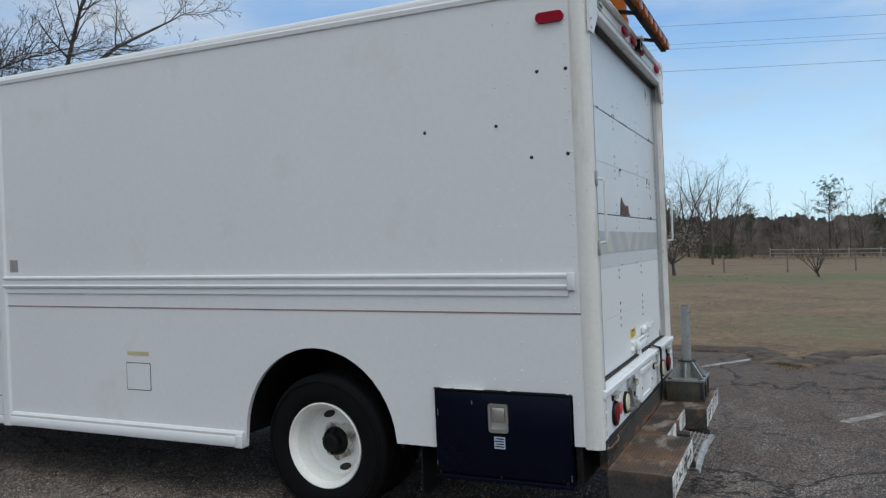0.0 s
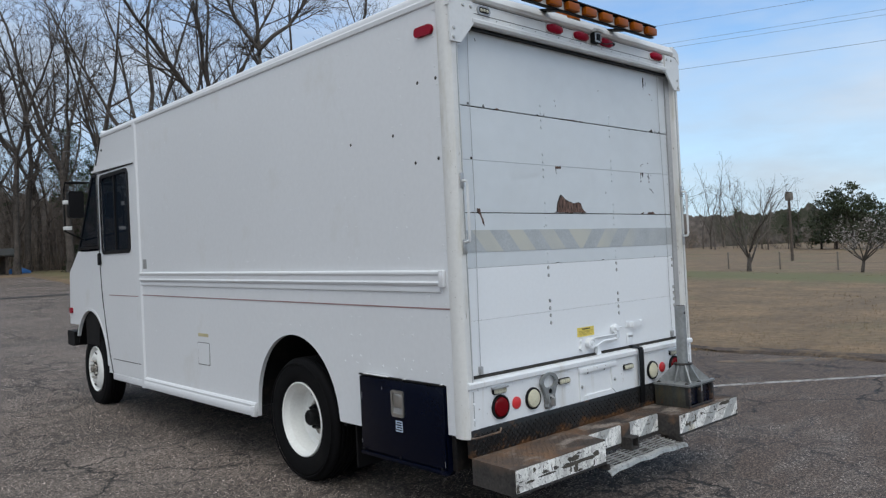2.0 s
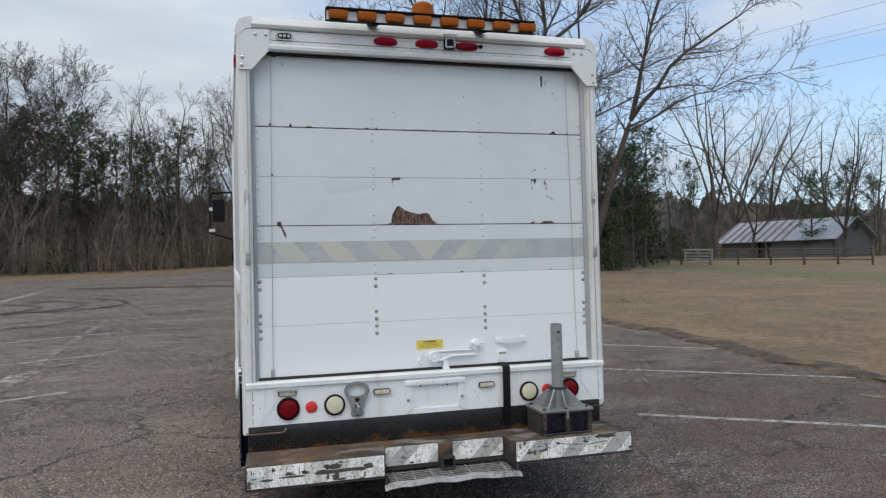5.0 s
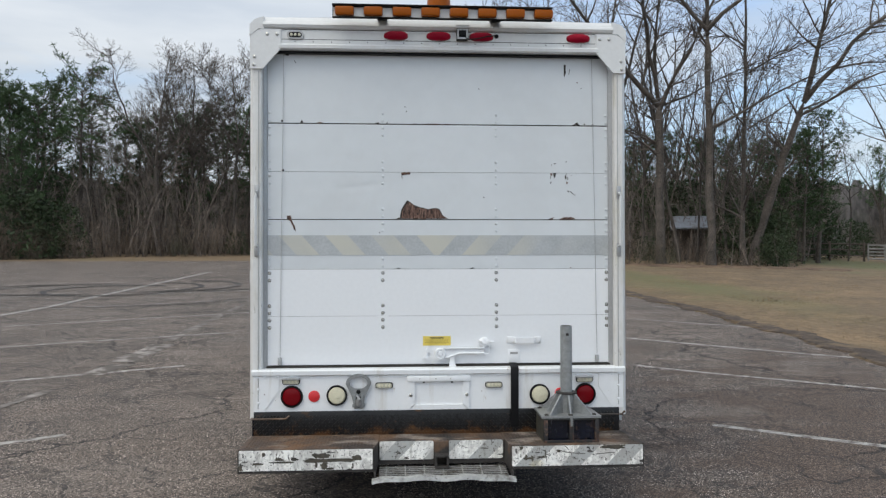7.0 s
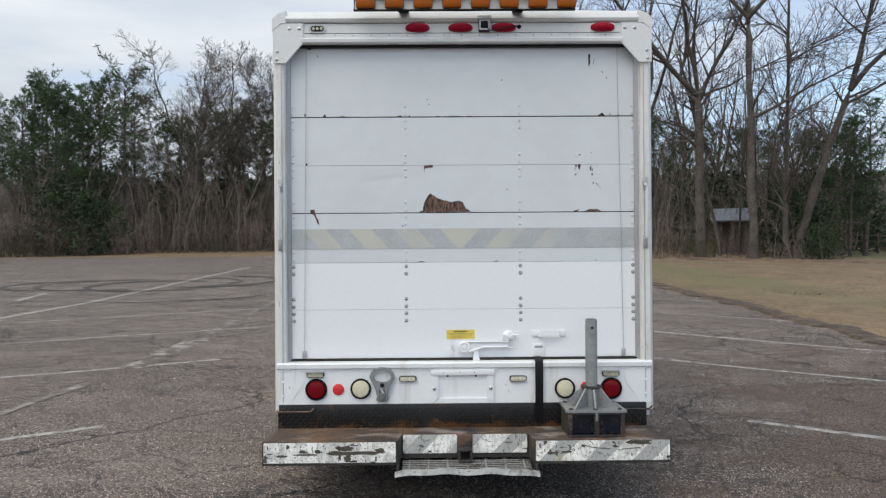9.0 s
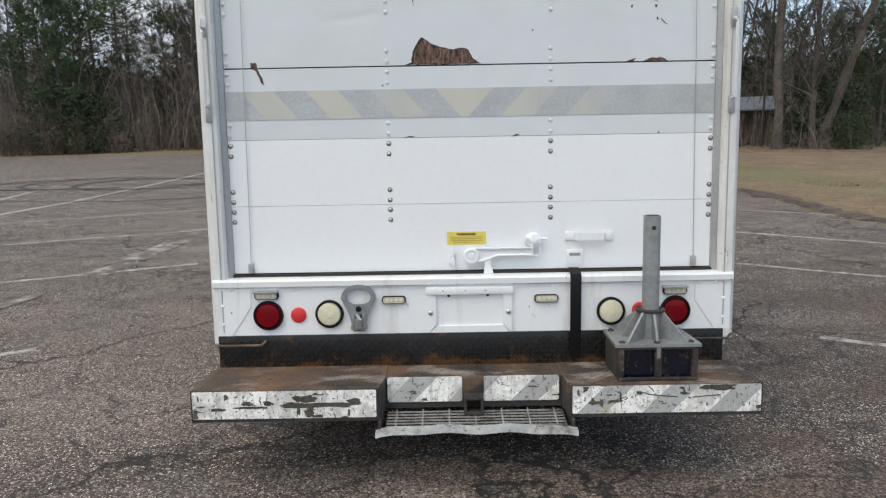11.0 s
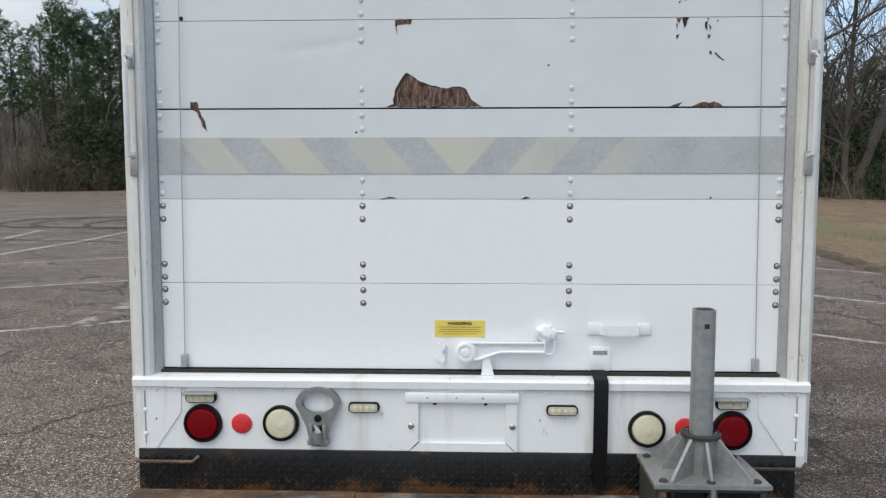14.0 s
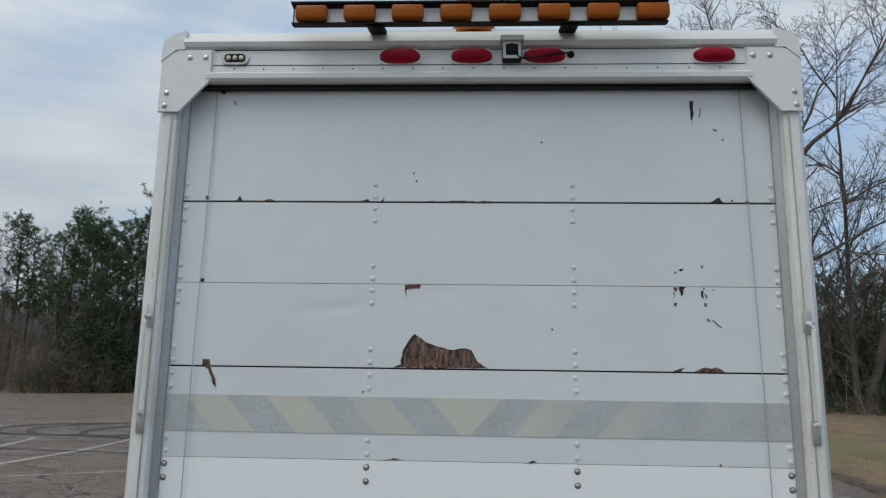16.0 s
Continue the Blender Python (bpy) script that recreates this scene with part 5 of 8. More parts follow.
def rear_door():
    seams = [0.874, 1.180, 1.475, 1.787, 2.086, 2.390, 2.862]
    x0, x1 = XL + 0.088, XR - 0.090
    first = van("rear_door", box(x0 + 0.01, x1 - 0.01, 0.012, 0.04, 0.876, 2.855), GRIMESHADE, label="white roll-up rear door of stacked panels, chipped paint")
    for i, (a, b) in enumerate(zip(seams, seams[1:])):
        gap = {1.787: 0.003, 2.390: 0.0034}
        lo, hi = a + gap.get(a, 0.0008), b - gap.get(b, 0.0008)
        if i == 3:
            van("panel", dented(x0, x1, lo, hi), OLD, first, "faded white door panel with a shallow crease")
        else:
            van("panel", box(x0, x1, 0.0, 0.011, lo, hi, 0.001, 1), FRESH if i < 2 else OLD, first)
    van("bottom_seal", box(x0, x1, -0.004, 0.012, 0.8725, 0.8765), SEAL, first)
    # hinge bolts: bare on the lower panels, painted over above
    for x in (x0 + 0.018, -0.330, 0.389, x1 - 0.016):
        for k, s in enumerate(seams[1:6]):
            for d in (0.066, 0.020, -0.024, -0.070):
                bare = s < 1.3 or (s < 1.6 and d < 0)
                if bare:
                    # flat dark ring round each bare bolt
                    van("washer", dome((x, -0.0001, s + d), 0.0112, (0, -1, 0), 0.12), GRIMESHADE, first)
                van("hinge_bolt", dome((x, -0.0002, s + d), 0.0088 if bare else 0.0095, (0, -1, 0), 0.6), CHROME if bare else OLD, first)
    # reflective band and the paler strip below it
    band = van("reflective_band", box(x0, x1, -0.0022, -0.0002, 1.563, 1.688), CHEVRON, first, "faded grey and straw chevron reflective band")
    # lift cables with their end brackets
    for a, b in (((-0.946, 2.84), (-0.968, 0.90)), ((1.005, 2.84), (1.034, 0.90))):
        pts = [(a[0] + (b[0] - a[0]) * t, -0.012 + 0.003 * math.sin(t * 9), a[1] + (b[1] - a[1]) * t) for t in [k / 16 for k in range(17)]]
        van("lift_cable", tube(pts, 0.0017, 5), ALUMINIUM, first)
        van("cable_anchor", box(b[0] - 0.012, b[0] + 0.010, -0.022, -0.001, 0.880, 0.925, 0.003), ALUMINIUM, first)
    # torn and chipped paint, bare wood below
    rnd = random.Random(5)

    def torn(name, outline, mat=WOOD, depth=0.0018):
        pts = []
        for (u, v), (p, q) in zip(outline, outline[1:] + outline[:1]):
            k = max(2, int(math.hypot(p - u, q - v) / 0.012))
            for j in range(k):
                t = j / k
                w = 0.0028 if 0 < j else 0.0012
                pts.append((u + (p - u) * t + rnd.uniform(-w, w), v + (q - v) * t + rnd.uniform(-w, w)))
        van(name, prism(pts, "y", -depth, -0.0003), mat, first)

    main = [(-0.240, 1.791), (-0.215, 1.800), (-0.212, 1.845), (-0.195, 1.872), (-0.170, 1.905), (-0.150, 1.893), (-0.120, 1.872), (-0.085, 1.860), (-0.045, 1.853), (0.010, 1.858), (0.030, 1.850), (0.046, 1.815), (0.085, 1.791)]
    torn("torn_patch", [(u * 1.02 - 0.001, 1.790 + (v - 1.790) * 1.035) for u, v in main], GRIMESHADE, 0.0012)
    torn("torn_patch", [(u * 0.965 - 0.004, 1.793 + (v - 1.790) * 0.93) for u, v in main], WOOD, 0.0022)
    torn("torn_patch", [(-0.928, 1.812), (-0.905, 1.812), (-0.900, 1.788), (-0.878, 1.745), (-0.870, 1.710), (-0.884, 1.722), (-0.905, 1.775), (-0.926, 1.790)])
    def chips(*shapes):
        for pts in shapes:
            torn("paint_chip", pts, GRIMESHADE if rnd.random() < 0.6 else WOOD)

    chips([(-0.215, 2.085), (-0.155, 2.085), (-0.160, 2.070), (-0.210, 2.070)], [(-0.212, 2.072), (-0.205, 2.072), (-0.207, 2.035)], [(0.738, 2.084), (0.752, 2.086), (0.748, 2.068), (0.740, 2.072)], [(0.756, 2.086), (0.778, 2.084), (0.770, 2.064), (0.762, 2.052), (0.758, 2.070)], [(0.736, 2.064), (0.742, 2.066), (0.739, 2.042)], [(0.738, 2.028), (0.747, 2.030), (0.745, 2.016), (0.738, 2.016)], [(0.832, 2.070), (0.842, 2.074), (0.840, 2.044), (0.834, 2.050)], [(0.844, 2.062), (0.852, 2.058), (0.848, 2.040)], [(0.842, 2.030), (0.852, 2.028), (0.850, 2.014), (0.842, 2.016)], [(0.838, 2.084), (0.846, 2.083), (0.842, 2.078)], [(0.742, 2.138), (0.752, 2.142), (0.747, 2.132)], [(0.760, 2.146), (0.776, 2.148), (0.766, 2.140)], [(0.872, 2.076), (0.882, 2.078), (0.874, 2.071)], [(0.838, 2.160), (0.844, 2.162), (0.841, 2.154)], [(0.852, 1.976), (0.856, 1.962), (0.850, 1.966)], [(0.868, 1.972), (0.900, 1.944), (0.897, 1.943), (0.866, 1.968)], [(0.880, 2.392), (0.930, 2.392), (0.915, 2.413)], [(1.005, 2.393), (1.022, 2.393), (1.014, 2.405)])
    chips([(-0.845, 2.392), (-0.835, 2.412), (-0.825, 2.392)], [(-0.745, 2.392), (-0.725, 2.402), (-0.700, 2.392)], [(-0.385, 2.393), (-0.355, 2.401), (-0.350, 2.390)], [(-0.312, 2.390), (-0.295, 2.412), (-0.300, 2.392)], [(-0.14, 2.394), (0.10, 2.393), (0.10, 2.389), (-0.14, 2.390)], [(-0.06, 2.396), (-0.02, 2.397), (-0.02, 2.392)], [(0.795, 1.789), (0.90, 1.789), (0.88, 1.803), (0.83, 1.805)], [(0.72, 1.789), (0.765, 1.803), (0.75, 1.789)])
    chips([(0.215, 1.477), (0.252, 1.477), (0.235, 1.484)], [(-0.27, 1.477), (-0.21, 1.480), (-0.24, 1.482)], [(0.862, 1.477), (0.872, 1.477), (0.867, 1.486)], [(0.827, 2.780), (0.842, 2.782), (0.840, 2.730), (0.833, 2.690), (0.828, 2.730)], [(0.862, 2.752), (0.866, 2.752), (0.860, 2.715)], [(0.905, 2.672), (0.922, 2.664), (0.915, 2.660)], [(-0.945, 2.820), (-0.915, 2.823), (-0.92, 2.812)], [(-0.885, 2.785), (-0.880, 2.785), (-0.872, 2.765)])
    for u, v in ((-0.957, 2.404), (-0.952, 2.095), (-0.18, 2.47), (-0.19, 2.50), (0.28, 2.62), (0.94, 2.63), (-0.35, 1.705), (0.96, 2.40), (0.31, 1.93)):
        van("paint_chip", dome((u, -0.0003, v), 0.008 if v > 2.09 and u < -0.9 else 0.004, (0, -1, 0), 0.3), GRIMESHADE, first)
    # warning label
    lab = van("warning_label", box(-0.078, 0.098, -0.0022, -0.0003, 0.992, 1.051), LABEL, first, "yellow warning label with black print")
    for i in range(4):
        w = (0.150, 0.138, 0.150, 0.120)[i]
        van("print_line", box(0.010 - w / 2, 0.010 + w / 2, -0.0034, -0.0024, 1.0262 - i * 0.0080, 1.0280 - i * 0.0080), FADEDINK, first)
    cu = bpy.data.curves.new("warning_text", "FONT")
    cu.body, cu.size, cu.align_x, cu.align_y, cu.extrude, cu.offset = "WARNING:", 0.0135, "CENTER", "CENTER", 0.0004, 0.0006
    tx = new("warning_text", cu)
    tx.data.materials.append(INK)
    me = bpy.data.meshes.new_from_object(tx.evaluated_get(bpy.context.evaluated_depsgraph_get()))
    bpy.data.objects.remove(tx)
    bm = bmesh.new()
    bm.from_mesh(me)
    bpy.data.meshes.remove(me)
    bmesh.ops.transform(bm, matrix=Matrix.Translation((0.010, -0.0030, 1.0395)) @ Matrix.Rotation(radians(90), 4, "X") @ Matrix.Diagonal((1.25, 1, 1, 1)), verts=bm.verts)
    van("warning_text", bm, INK, first)
    # latch: pivot, lever, striker, catch
    lt = van("door_latch", lathe([(0, -0.001), (0.034, -0.001), (0.034, -0.018), (0.027, -0.026), (0.012, -0.028), (0, -0.028)], 24, "y", (0.030, 0, 0.944)), FRESH, label="white painted latch lever")
    van("lever", prism([(0.030, 0.914), (0.075, 0.917), (0.150, 0.943), (0.305, 0.943), (0.305, 0.978), (0.030, 0.980)], "y", -0.026, -0.016, 0.003), FRESH, lt)
    van("lever_rim", box(0.045, 0.305, -0.037, -0.024, 0.973, 0.981, 0.003), FRESH, lt)
    van("lever_rim", tube([(0.060, -0.030, 0.919), (0.078, -0.030, 0.920), (0.150, -0.030, 0.945), (0.304, -0.030, 0.945)], 0.0055), FRESH, lt)
    van("pivot_cap", lathe([(0, -0.026), (0.037, -0.026), (0.037, -0.034), (0.031, -0.039), (0.024, -0.039), (0.022, -0.034), (0.016, -0.034), (0.013, -0.041), (0, -0.042)], 28, "y", (0.030, 0, 0.944)), FRESH, lt)
    van("catch_post", box(0.300, 0.308, -0.034, -0.001, 0.936, 1.00, 0.002), FRESH, lt)
    van("catch_loop", tube([(0.31, -0.030, 0.940), (0.330, -0.030, 0.940), (0.338, -0.030, 0.952), (0.338, -0.030, 0.99)], 0.003, 6), FRESH, lt)
    van("striker", prism([(0.085, 0.935), (0.120, 0.935), (0.118, 0.905), (0.130, 0.862), (0.085, 0.862), (0.090, 0.905)], "y", -0.030, -0.006, 0.004), FRESH, lt)
    bm = bmesh.new()
    bmesh.ops.create_icosphere(bm, subdivisions=3, radius=0.031)
    for v in bm.verts:
        v.co *= 1 + 0.35 * noise.noise(v.co * 55)
        v.co = Vector((0.306 + v.co.x, -0.016 + v.co.y * 0.75, 1.012 + v.co.z))
    van("keeper", bm, FRESH, lt)
    van("keeper_plate", box(0.305, 0.342, -0.034, -0.001, 0.992, 1.026, 0.004), FRESH, lt)
    van("keeper_pin", tube([(0.318, -0.026, 1.016), (0.372, -0.026, 1.016)], 0.0055), FRESH, lt)
    van("safety_catch", prism([(-0.072, 0.918), (-0.050, 0.900), (-0.040, 0.915), (-0.052, 0.940), (-0.038, 0.960), (-0.050, 0.982), (-0.062, 0.965), (-0.058, 0.945)], "y", -0.020, -0.001, 0.004), FRESH, lt)
    hd = van("pull_handle", prism([(0.496, -0.002), (0.506, -0.034), (0.626, -0.034), (0.636, -0.002), (0.630, -0.002), (0.621, -0.029), (0.511, -0.029), (0.502, -0.002)], "z", 1.006, 1.040, 0.002), FRESH, label="white flat strap pull handle")
    van("handle_foot", box(0.455, 0.500, -0.008, -0.001, 1.003, 1.046, 0.004), FRESH, hd)
    van("handle_foot", box(0.628, 0.672, -0.008, -0.001, 1.003, 1.046, 0.004), FRESH, hd)
    sp = van("strap_plate", box(0.462, 0.536, -0.008, -0.001, 0.876, 0.962, 0.003), FRESH, label="white strap plate")
    van("strap_slot", box(0.474, 0.524, -0.0092, -0.0078, 0.934, 0.948), ALUMINIUM, sp)
    # black rubber strap over the sill
    prof = [(-0.012, 0.882), (-0.050, 0.874), (-0.086, 0.866), (-0.094, 0.85), (-0.093, 0.70), (-0.090, 0.60), (-0.086, 0.492)]
    verts = [(u - 0.004, v) for u, v in prof] + [(u + 0.003, v - 0.003) for u, v in reversed(prof)]
    bm = prism(verts, "x", 0.466, 0.514)
    van("rubber_strap", bm, SEAL, label="black rubber strap")
    # galvanised folding step handle
    th = van("toggle_latch", ring(arc(-0.478, 0.770, 0.078, 0, 180, 12, 0.062) + [(-0.538, 0.735), (-0.518, 0.69), (-0.506, 0.63), (-0.450, 0.63), (-0.438, 0.69), (-0.418, 0.735)], arc(-0.478, 0.772, 0.056, 0, 180, 12, 0.042) + [(-0.526, 0.755), (-0.508, 0.744), (-0.496, 0.741), (-0.460, 0.741), (-0.448, 0.744), (-0.430, 0.755)], "y", -0.092, -0.072), GALVANISED, label="grey cast handle with a toggle catch")
    van("toggle_body", join(box(-0.508, -0.494, -0.104, -0.066, 0.640, 0.705, 0.004), box(-0.462, -0.448, -0.104, -0.066, 0.640, 0.705, 0.004), box(-0.515, -0.441, -0.100, -0.066, 0.628, 0.648, 0.004)), GALVANISED, th)
    van("toggle_spring", join(tube([(-0.478, -0.100, 0.70), (-0.478, -0.112, 0.68), (-0.478, -0.100, 0.645)], 0.016)), ALUMINIUM, th)
    van("bolt", dome((-0.478, -0.0925, 0.722), 0.014, (0, -1, 0), 0.6), BLACK, th)
    van("bolt", dome((-0.478, -0.0925, 0.632), 0.009, (0, -1, 0), 0.6), BLACK, th)
    van("toggle_plate", box(-0.505, -0.452, -0.072, -0.0645, 0.615, 0.735, 0.003), GALVANISED, th)
    # dark face that paints the shade in the slot of the catch
    van("toggle_shadow_gap", box(-0.492, -0.464, -0.0935, -0.0925, 0.655, 0.70), GRIMESHADE, th)


rear_door()


def tread_pattern(x0, x1, v0, v1, place, size=0.020):
    """Raised lozenges of diamond plate."""
    bm = bmesh.new()
    nx, nv = int((x1 - x0) / size), int((v1 - v0) / size)
    for i in range(nx):
        for j in range(nv):
            cx, cv = x0 + (i + 0.5) * size, v0 + (j + 0.5) * size
            a = radians(45 if (i + j) % 2 else -45)
            c, s = math.cos(a), math.sin(a)
            l, w = size * 0.62, size * 0.15
            ring4 = [bm.verts.new(place(cx + c * u - s * q, cv + s * u + c * q, 0)) for u, q in ((l, 0), (0, w), (-l, 0), (0, -w))]
            top = [bm.verts.new(place(cx + c * u - s * q, cv + s * u + c * q, 0.004)) for u, q in ((l * 0.7, 0), (0, w * 0.5), (-l * 0.7, 0), (0, -w * 0.5))]
            for k in range(4):
                bm.faces.new((ring4[k], ring4[(k + 1) % 4], top[(k + 1) % 4], top[k]))
            bm.faces.new(top)
    return bm


def step_bumper():
    bp = van("step_bumper", box(-1.118, 1.158, -0.072, -0.03, 0.45, 0.602, 0.003), TREAD, label="rusty steel step bumper with worn striped tape")
    tagged(van("tread", tread_pattern(-1.11, 1.15, 0.462, 0.600, lambda u, v, w: (u, -0.0722 - w, v)), WORNPLATE, bp), kind="stuff")
    # left and right blocks with a recess between them
    for outer, inner, back in ((-1.146, -0.373, -0.352), (1.207, 0.418, 0.402)):
        top = [(outer * 0.985, -0.072), (outer, -0.392), (inner, -0.392), (back, -0.25), (back, -0.072)]
        bm = prism(top, "z", 0.318, 0.456, 0.006)
        van("step_block", bm, STEP, bp)
        lo, hi = (outer + 0.03, back - 0.01) if outer < 0 else (back + 0.01, outer - 0.03)
        tagged(van("tread", tread_pattern(lo, hi, -0.385, -0.078, lambda u, v, w: (u, v, 0.4562 + w * 0.5)), STEP, bp), kind="stuff")
        o, n = (outer + 0.008, inner - 0.008) if outer < 0 else (inner + 0.008, outer - 0.008)
        van("tape", prism(rounded(o, n, 0.334, 0.450, 0.005), "y", -0.3965, -0.3935), WORN, bp, "worn white tape, scraped to bare metal")
    van("step_top", box(-0.351, 0.401, -0.25, -0.0725, 0.444, 0.4545, 0.003), STEP, bp)
    tagged(van("tread", tread_pattern(-0.345, 0.395, -0.245, -0.078, lambda u, v, w: (u, v, 0.4547 + w * 0.5)), STEP, bp), kind="stuff")
    van("recess_wall", box(-0.36, 0.41, -0.248, -0.235, 0.318, 0.444), STEP, bp)
    for a, b in ((-0.345, -0.024), (0.066, 0.392)):
        van("tape", prism(rounded(a, b, 0.346, 0.455, 0.012), "y", -0.256, -0.2495), WORN, bp)
    van("hitch_receiver", join(box(-0.018, 0.064, -0.325, -0.25, 0.372, 0.385, 0.002), box(-0.018, 0.064, -0.325, -0.25, 0.308, 0.321, 0.002), box(-0.018, -0.006, -0.325, -0.25, 0.321, 0.372), box(0.052, 0.064, -0.325, -0.25, 0.321, 0.372), box(-0.022, 0.068, -0.262, -0.245, 0.37, 0.452, 0.003)), STEP, bp, "dark square tow hitch receiver")
    # dark sheet painted in for the shade inside the receiver tube
    van("hitch_inside", box(-0.006, 0.052, -0.262, -0.257, 0.321, 0.372), GRIMESHADE, bp)
    # grated foot plate between the blocks
    gx0, gx1 = -0.365, 0.425
    for i in range(6):
        y = -0.268 - i * 0.025
        van("grate_bar", box(gx0 + 0.02, gx1 - 0.02, y - 0.0028, y + 0.0028, 0.303 - i * 0.0033, 0.308 - i * 0.0033), RIMSTEEL, bp)
    for i in range(7):
        x = gx0 + 0.06 + i * 0.112
        van("grate_bar", prism([(-0.255, 0.302), (-0.40, 0.281), (-0.40, 0.292), (-0.255, 0.313)], "x", x - 0.003, x + 0.003), RIMSTEEL, bp)
    # bent front lip of the grate
    lip = [(-0.398, 0.297), (-0.420, 0.291), (-0.427, 0.270), (-0.419, 0.270), (-0.412, 0.284), (-0.398, 0.290)]
    bm = bmesh.new()
    rows = []
    for i in range(25):
        x = gx0 - 0.02 + (gx1 - gx0 + 0.04) * i / 24
        e = abs(i - 12) / 12
        dz = 0.004 * math.sin(i * 0.9) + 0.003 * math.sin(i * 0.37) - 0.013 * e ** 3 - 0.006 * step(16, 22, i)
        rows.append([bm.verts.new((x, y - 0.01 * e ** 2, z + dz)) for y, z in lip])
    for a, b in zip(rows, rows[1:]):
        for k in range(6):
            bm.faces.new((a[k], a[(k + 1) % 6], b[(k + 1) % 6], b[k]))
    bm.faces.new(rows[0])
    bm.faces.new(rows[-1][::-1])
    van("grate_lip", bm, LIPSTEEL, bp)
    for x in (gx0 - 0.004, gx1 + 0.004):
        van("grate_side", box(x - 0.006, x + 0.006, -0.41, -0.25, 0.282, 0.318, 0.002), STEP, bp)
    # places where the tape is torn away
    torn = ((-0.605, 0.388, 0.155, 0.010), (-0.675, 0.414, 0.045, 0.014), (-0.472, 0.401, 0.025, 0.013), (-0.725, 0.392, 0.040, 0.011), (-0.658, 0.357, 0.018, 0.020), (-0.702, 0.362, 0.007, 0.015), (-0.625, 0.341, 0.022, 0.006),
            (-0.90, 0.382, 0.062, 0.005), (-0.915, 0.398, 0.022, 0.008), (-0.835, 0.381, 0.008, 0.004), (-1.03, 0.374, 0.034, 0.006), (-1.128, 0.350, 0.012, 0.014), (-0.494, 0.355, 0.005, 0.014), (-0.998, 0.428, 0.010, 0.012),
            (1.03, 0.446, 0.070, 0.019), (0.480, 0.442, 0.012, 0.014), (0.520, 0.380, 0.030, 0.006), (0.508, 0.384, 0.005, 0.016), (0.545, 0.380, 0.006, 0.018), (0.600, 0.386, 0.030, 0.004), (0.70, 0.420, 0.012, 0.007), (0.622, 0.400, 0.004, 0.022))
    for k, (cx, cz, w, h) in enumerate(torn):
        ragged = []
        for i in range(32):
            a = 2 * math.pi * i / 32
            u, v = math.cos(a), math.sin(a)
            q = 1 + 0.45 * noise.noise((u * 1.8 + k * 3.7, v * 1.8, 0.3)) + 0.3 * noise.noise((u * 6 + k, v * 6, 4))
            ragged.append((cx + w * q * math.copysign(abs(u) ** 0.7, u), min(0.4495, max(0.335, cz + h * q * math.copysign(abs(v) ** 0.7, v)))))
        van("torn_patch", prism(ragged, "y", -0.3967 - 0.00012 * k, -0.3966), SCRAPED, bp)
    # long scratches through the tape
    for pts in (((0.70, 0.425), (0.74, 0.412), (0.80, 0.405), (0.855, 0.400)), ((0.92, 0.398), (0.97, 0.402), (1.03, 0.406)), ((0.735, 0.448), (0.752, 0.434), (0.758, 0.424)), ((0.575, 0.376), (0.61, 0.392), (0.645, 0.404))):
        van("scratch", tube([(x, -0.3966, z) for x, z in pts], 0.0022, 5), SCRAPED, bp)
    for a, b in ((-1.13, -0.90), (0.98, 1.19)):
        van("hook_rod", tube([(a, -0.075, 0.565), (a + 0.02, -0.088, 0.562), (b - 0.02, -0.088, 0.562), (b, -0.080, 0.580)], 0.0065, 6), STEP, bp)


step_bumper()


def light_bar():
    lb = van("light_bar", prism([(-0.186, 3.003), (-0.150, 3.006), (-0.150, 3.075), (-0.205, 3.080), (-0.205, 3.074), (-0.166, 3.069), (-0.166, 3.012), (-0.186, 3.008)], "x", -0.630, 0.714), BLACK, label="roof light bar with eight amber lamps")
    van("back_plate", box(-0.624, 0.708, -0.172, -0.1665, 3.012, 3.068), FRAME, lb)
    for i in range(8):
        x = -0.556 + i * 0.1735
        lamp = van("amber_lamp", box(x - 0.057, x + 0.057, -0.212, -0.172, 3.013, 3.065, 0.009), AMBER, lb)
    for x in (-0.33, 0.372):
        van("bracket", prism([(-0.16, 3.002), (0.05, 3.05), (0.05, 3.062), (-0.15, 3.016), (-0.175, 2.998)], "x", x - 0.03, x + 0.03), BLACK, lb)
    van("bracket_bolt", dome((0.36, -0.172, 3.045), 0.01, (0, -1, 0), 0.5), CHROME, lb)
    bc = van("beacon", lathe([(0, 3.05), (0.084, 3.05), (0.084, 3.085), (0.078, 3.09), (0, 3.09)], 28, "z", (0.027, 0.03, 0)), AMBER, label="amber domed beacon")
    van("dome", lathe([(0.076, 3.09), (0.075, 3.178), (0.070, 3.206), (0.050, 3.225), (0, 3.231)], 28, "z", (0.027, 0.03, 0)), AMBER, bc)


light_bar()


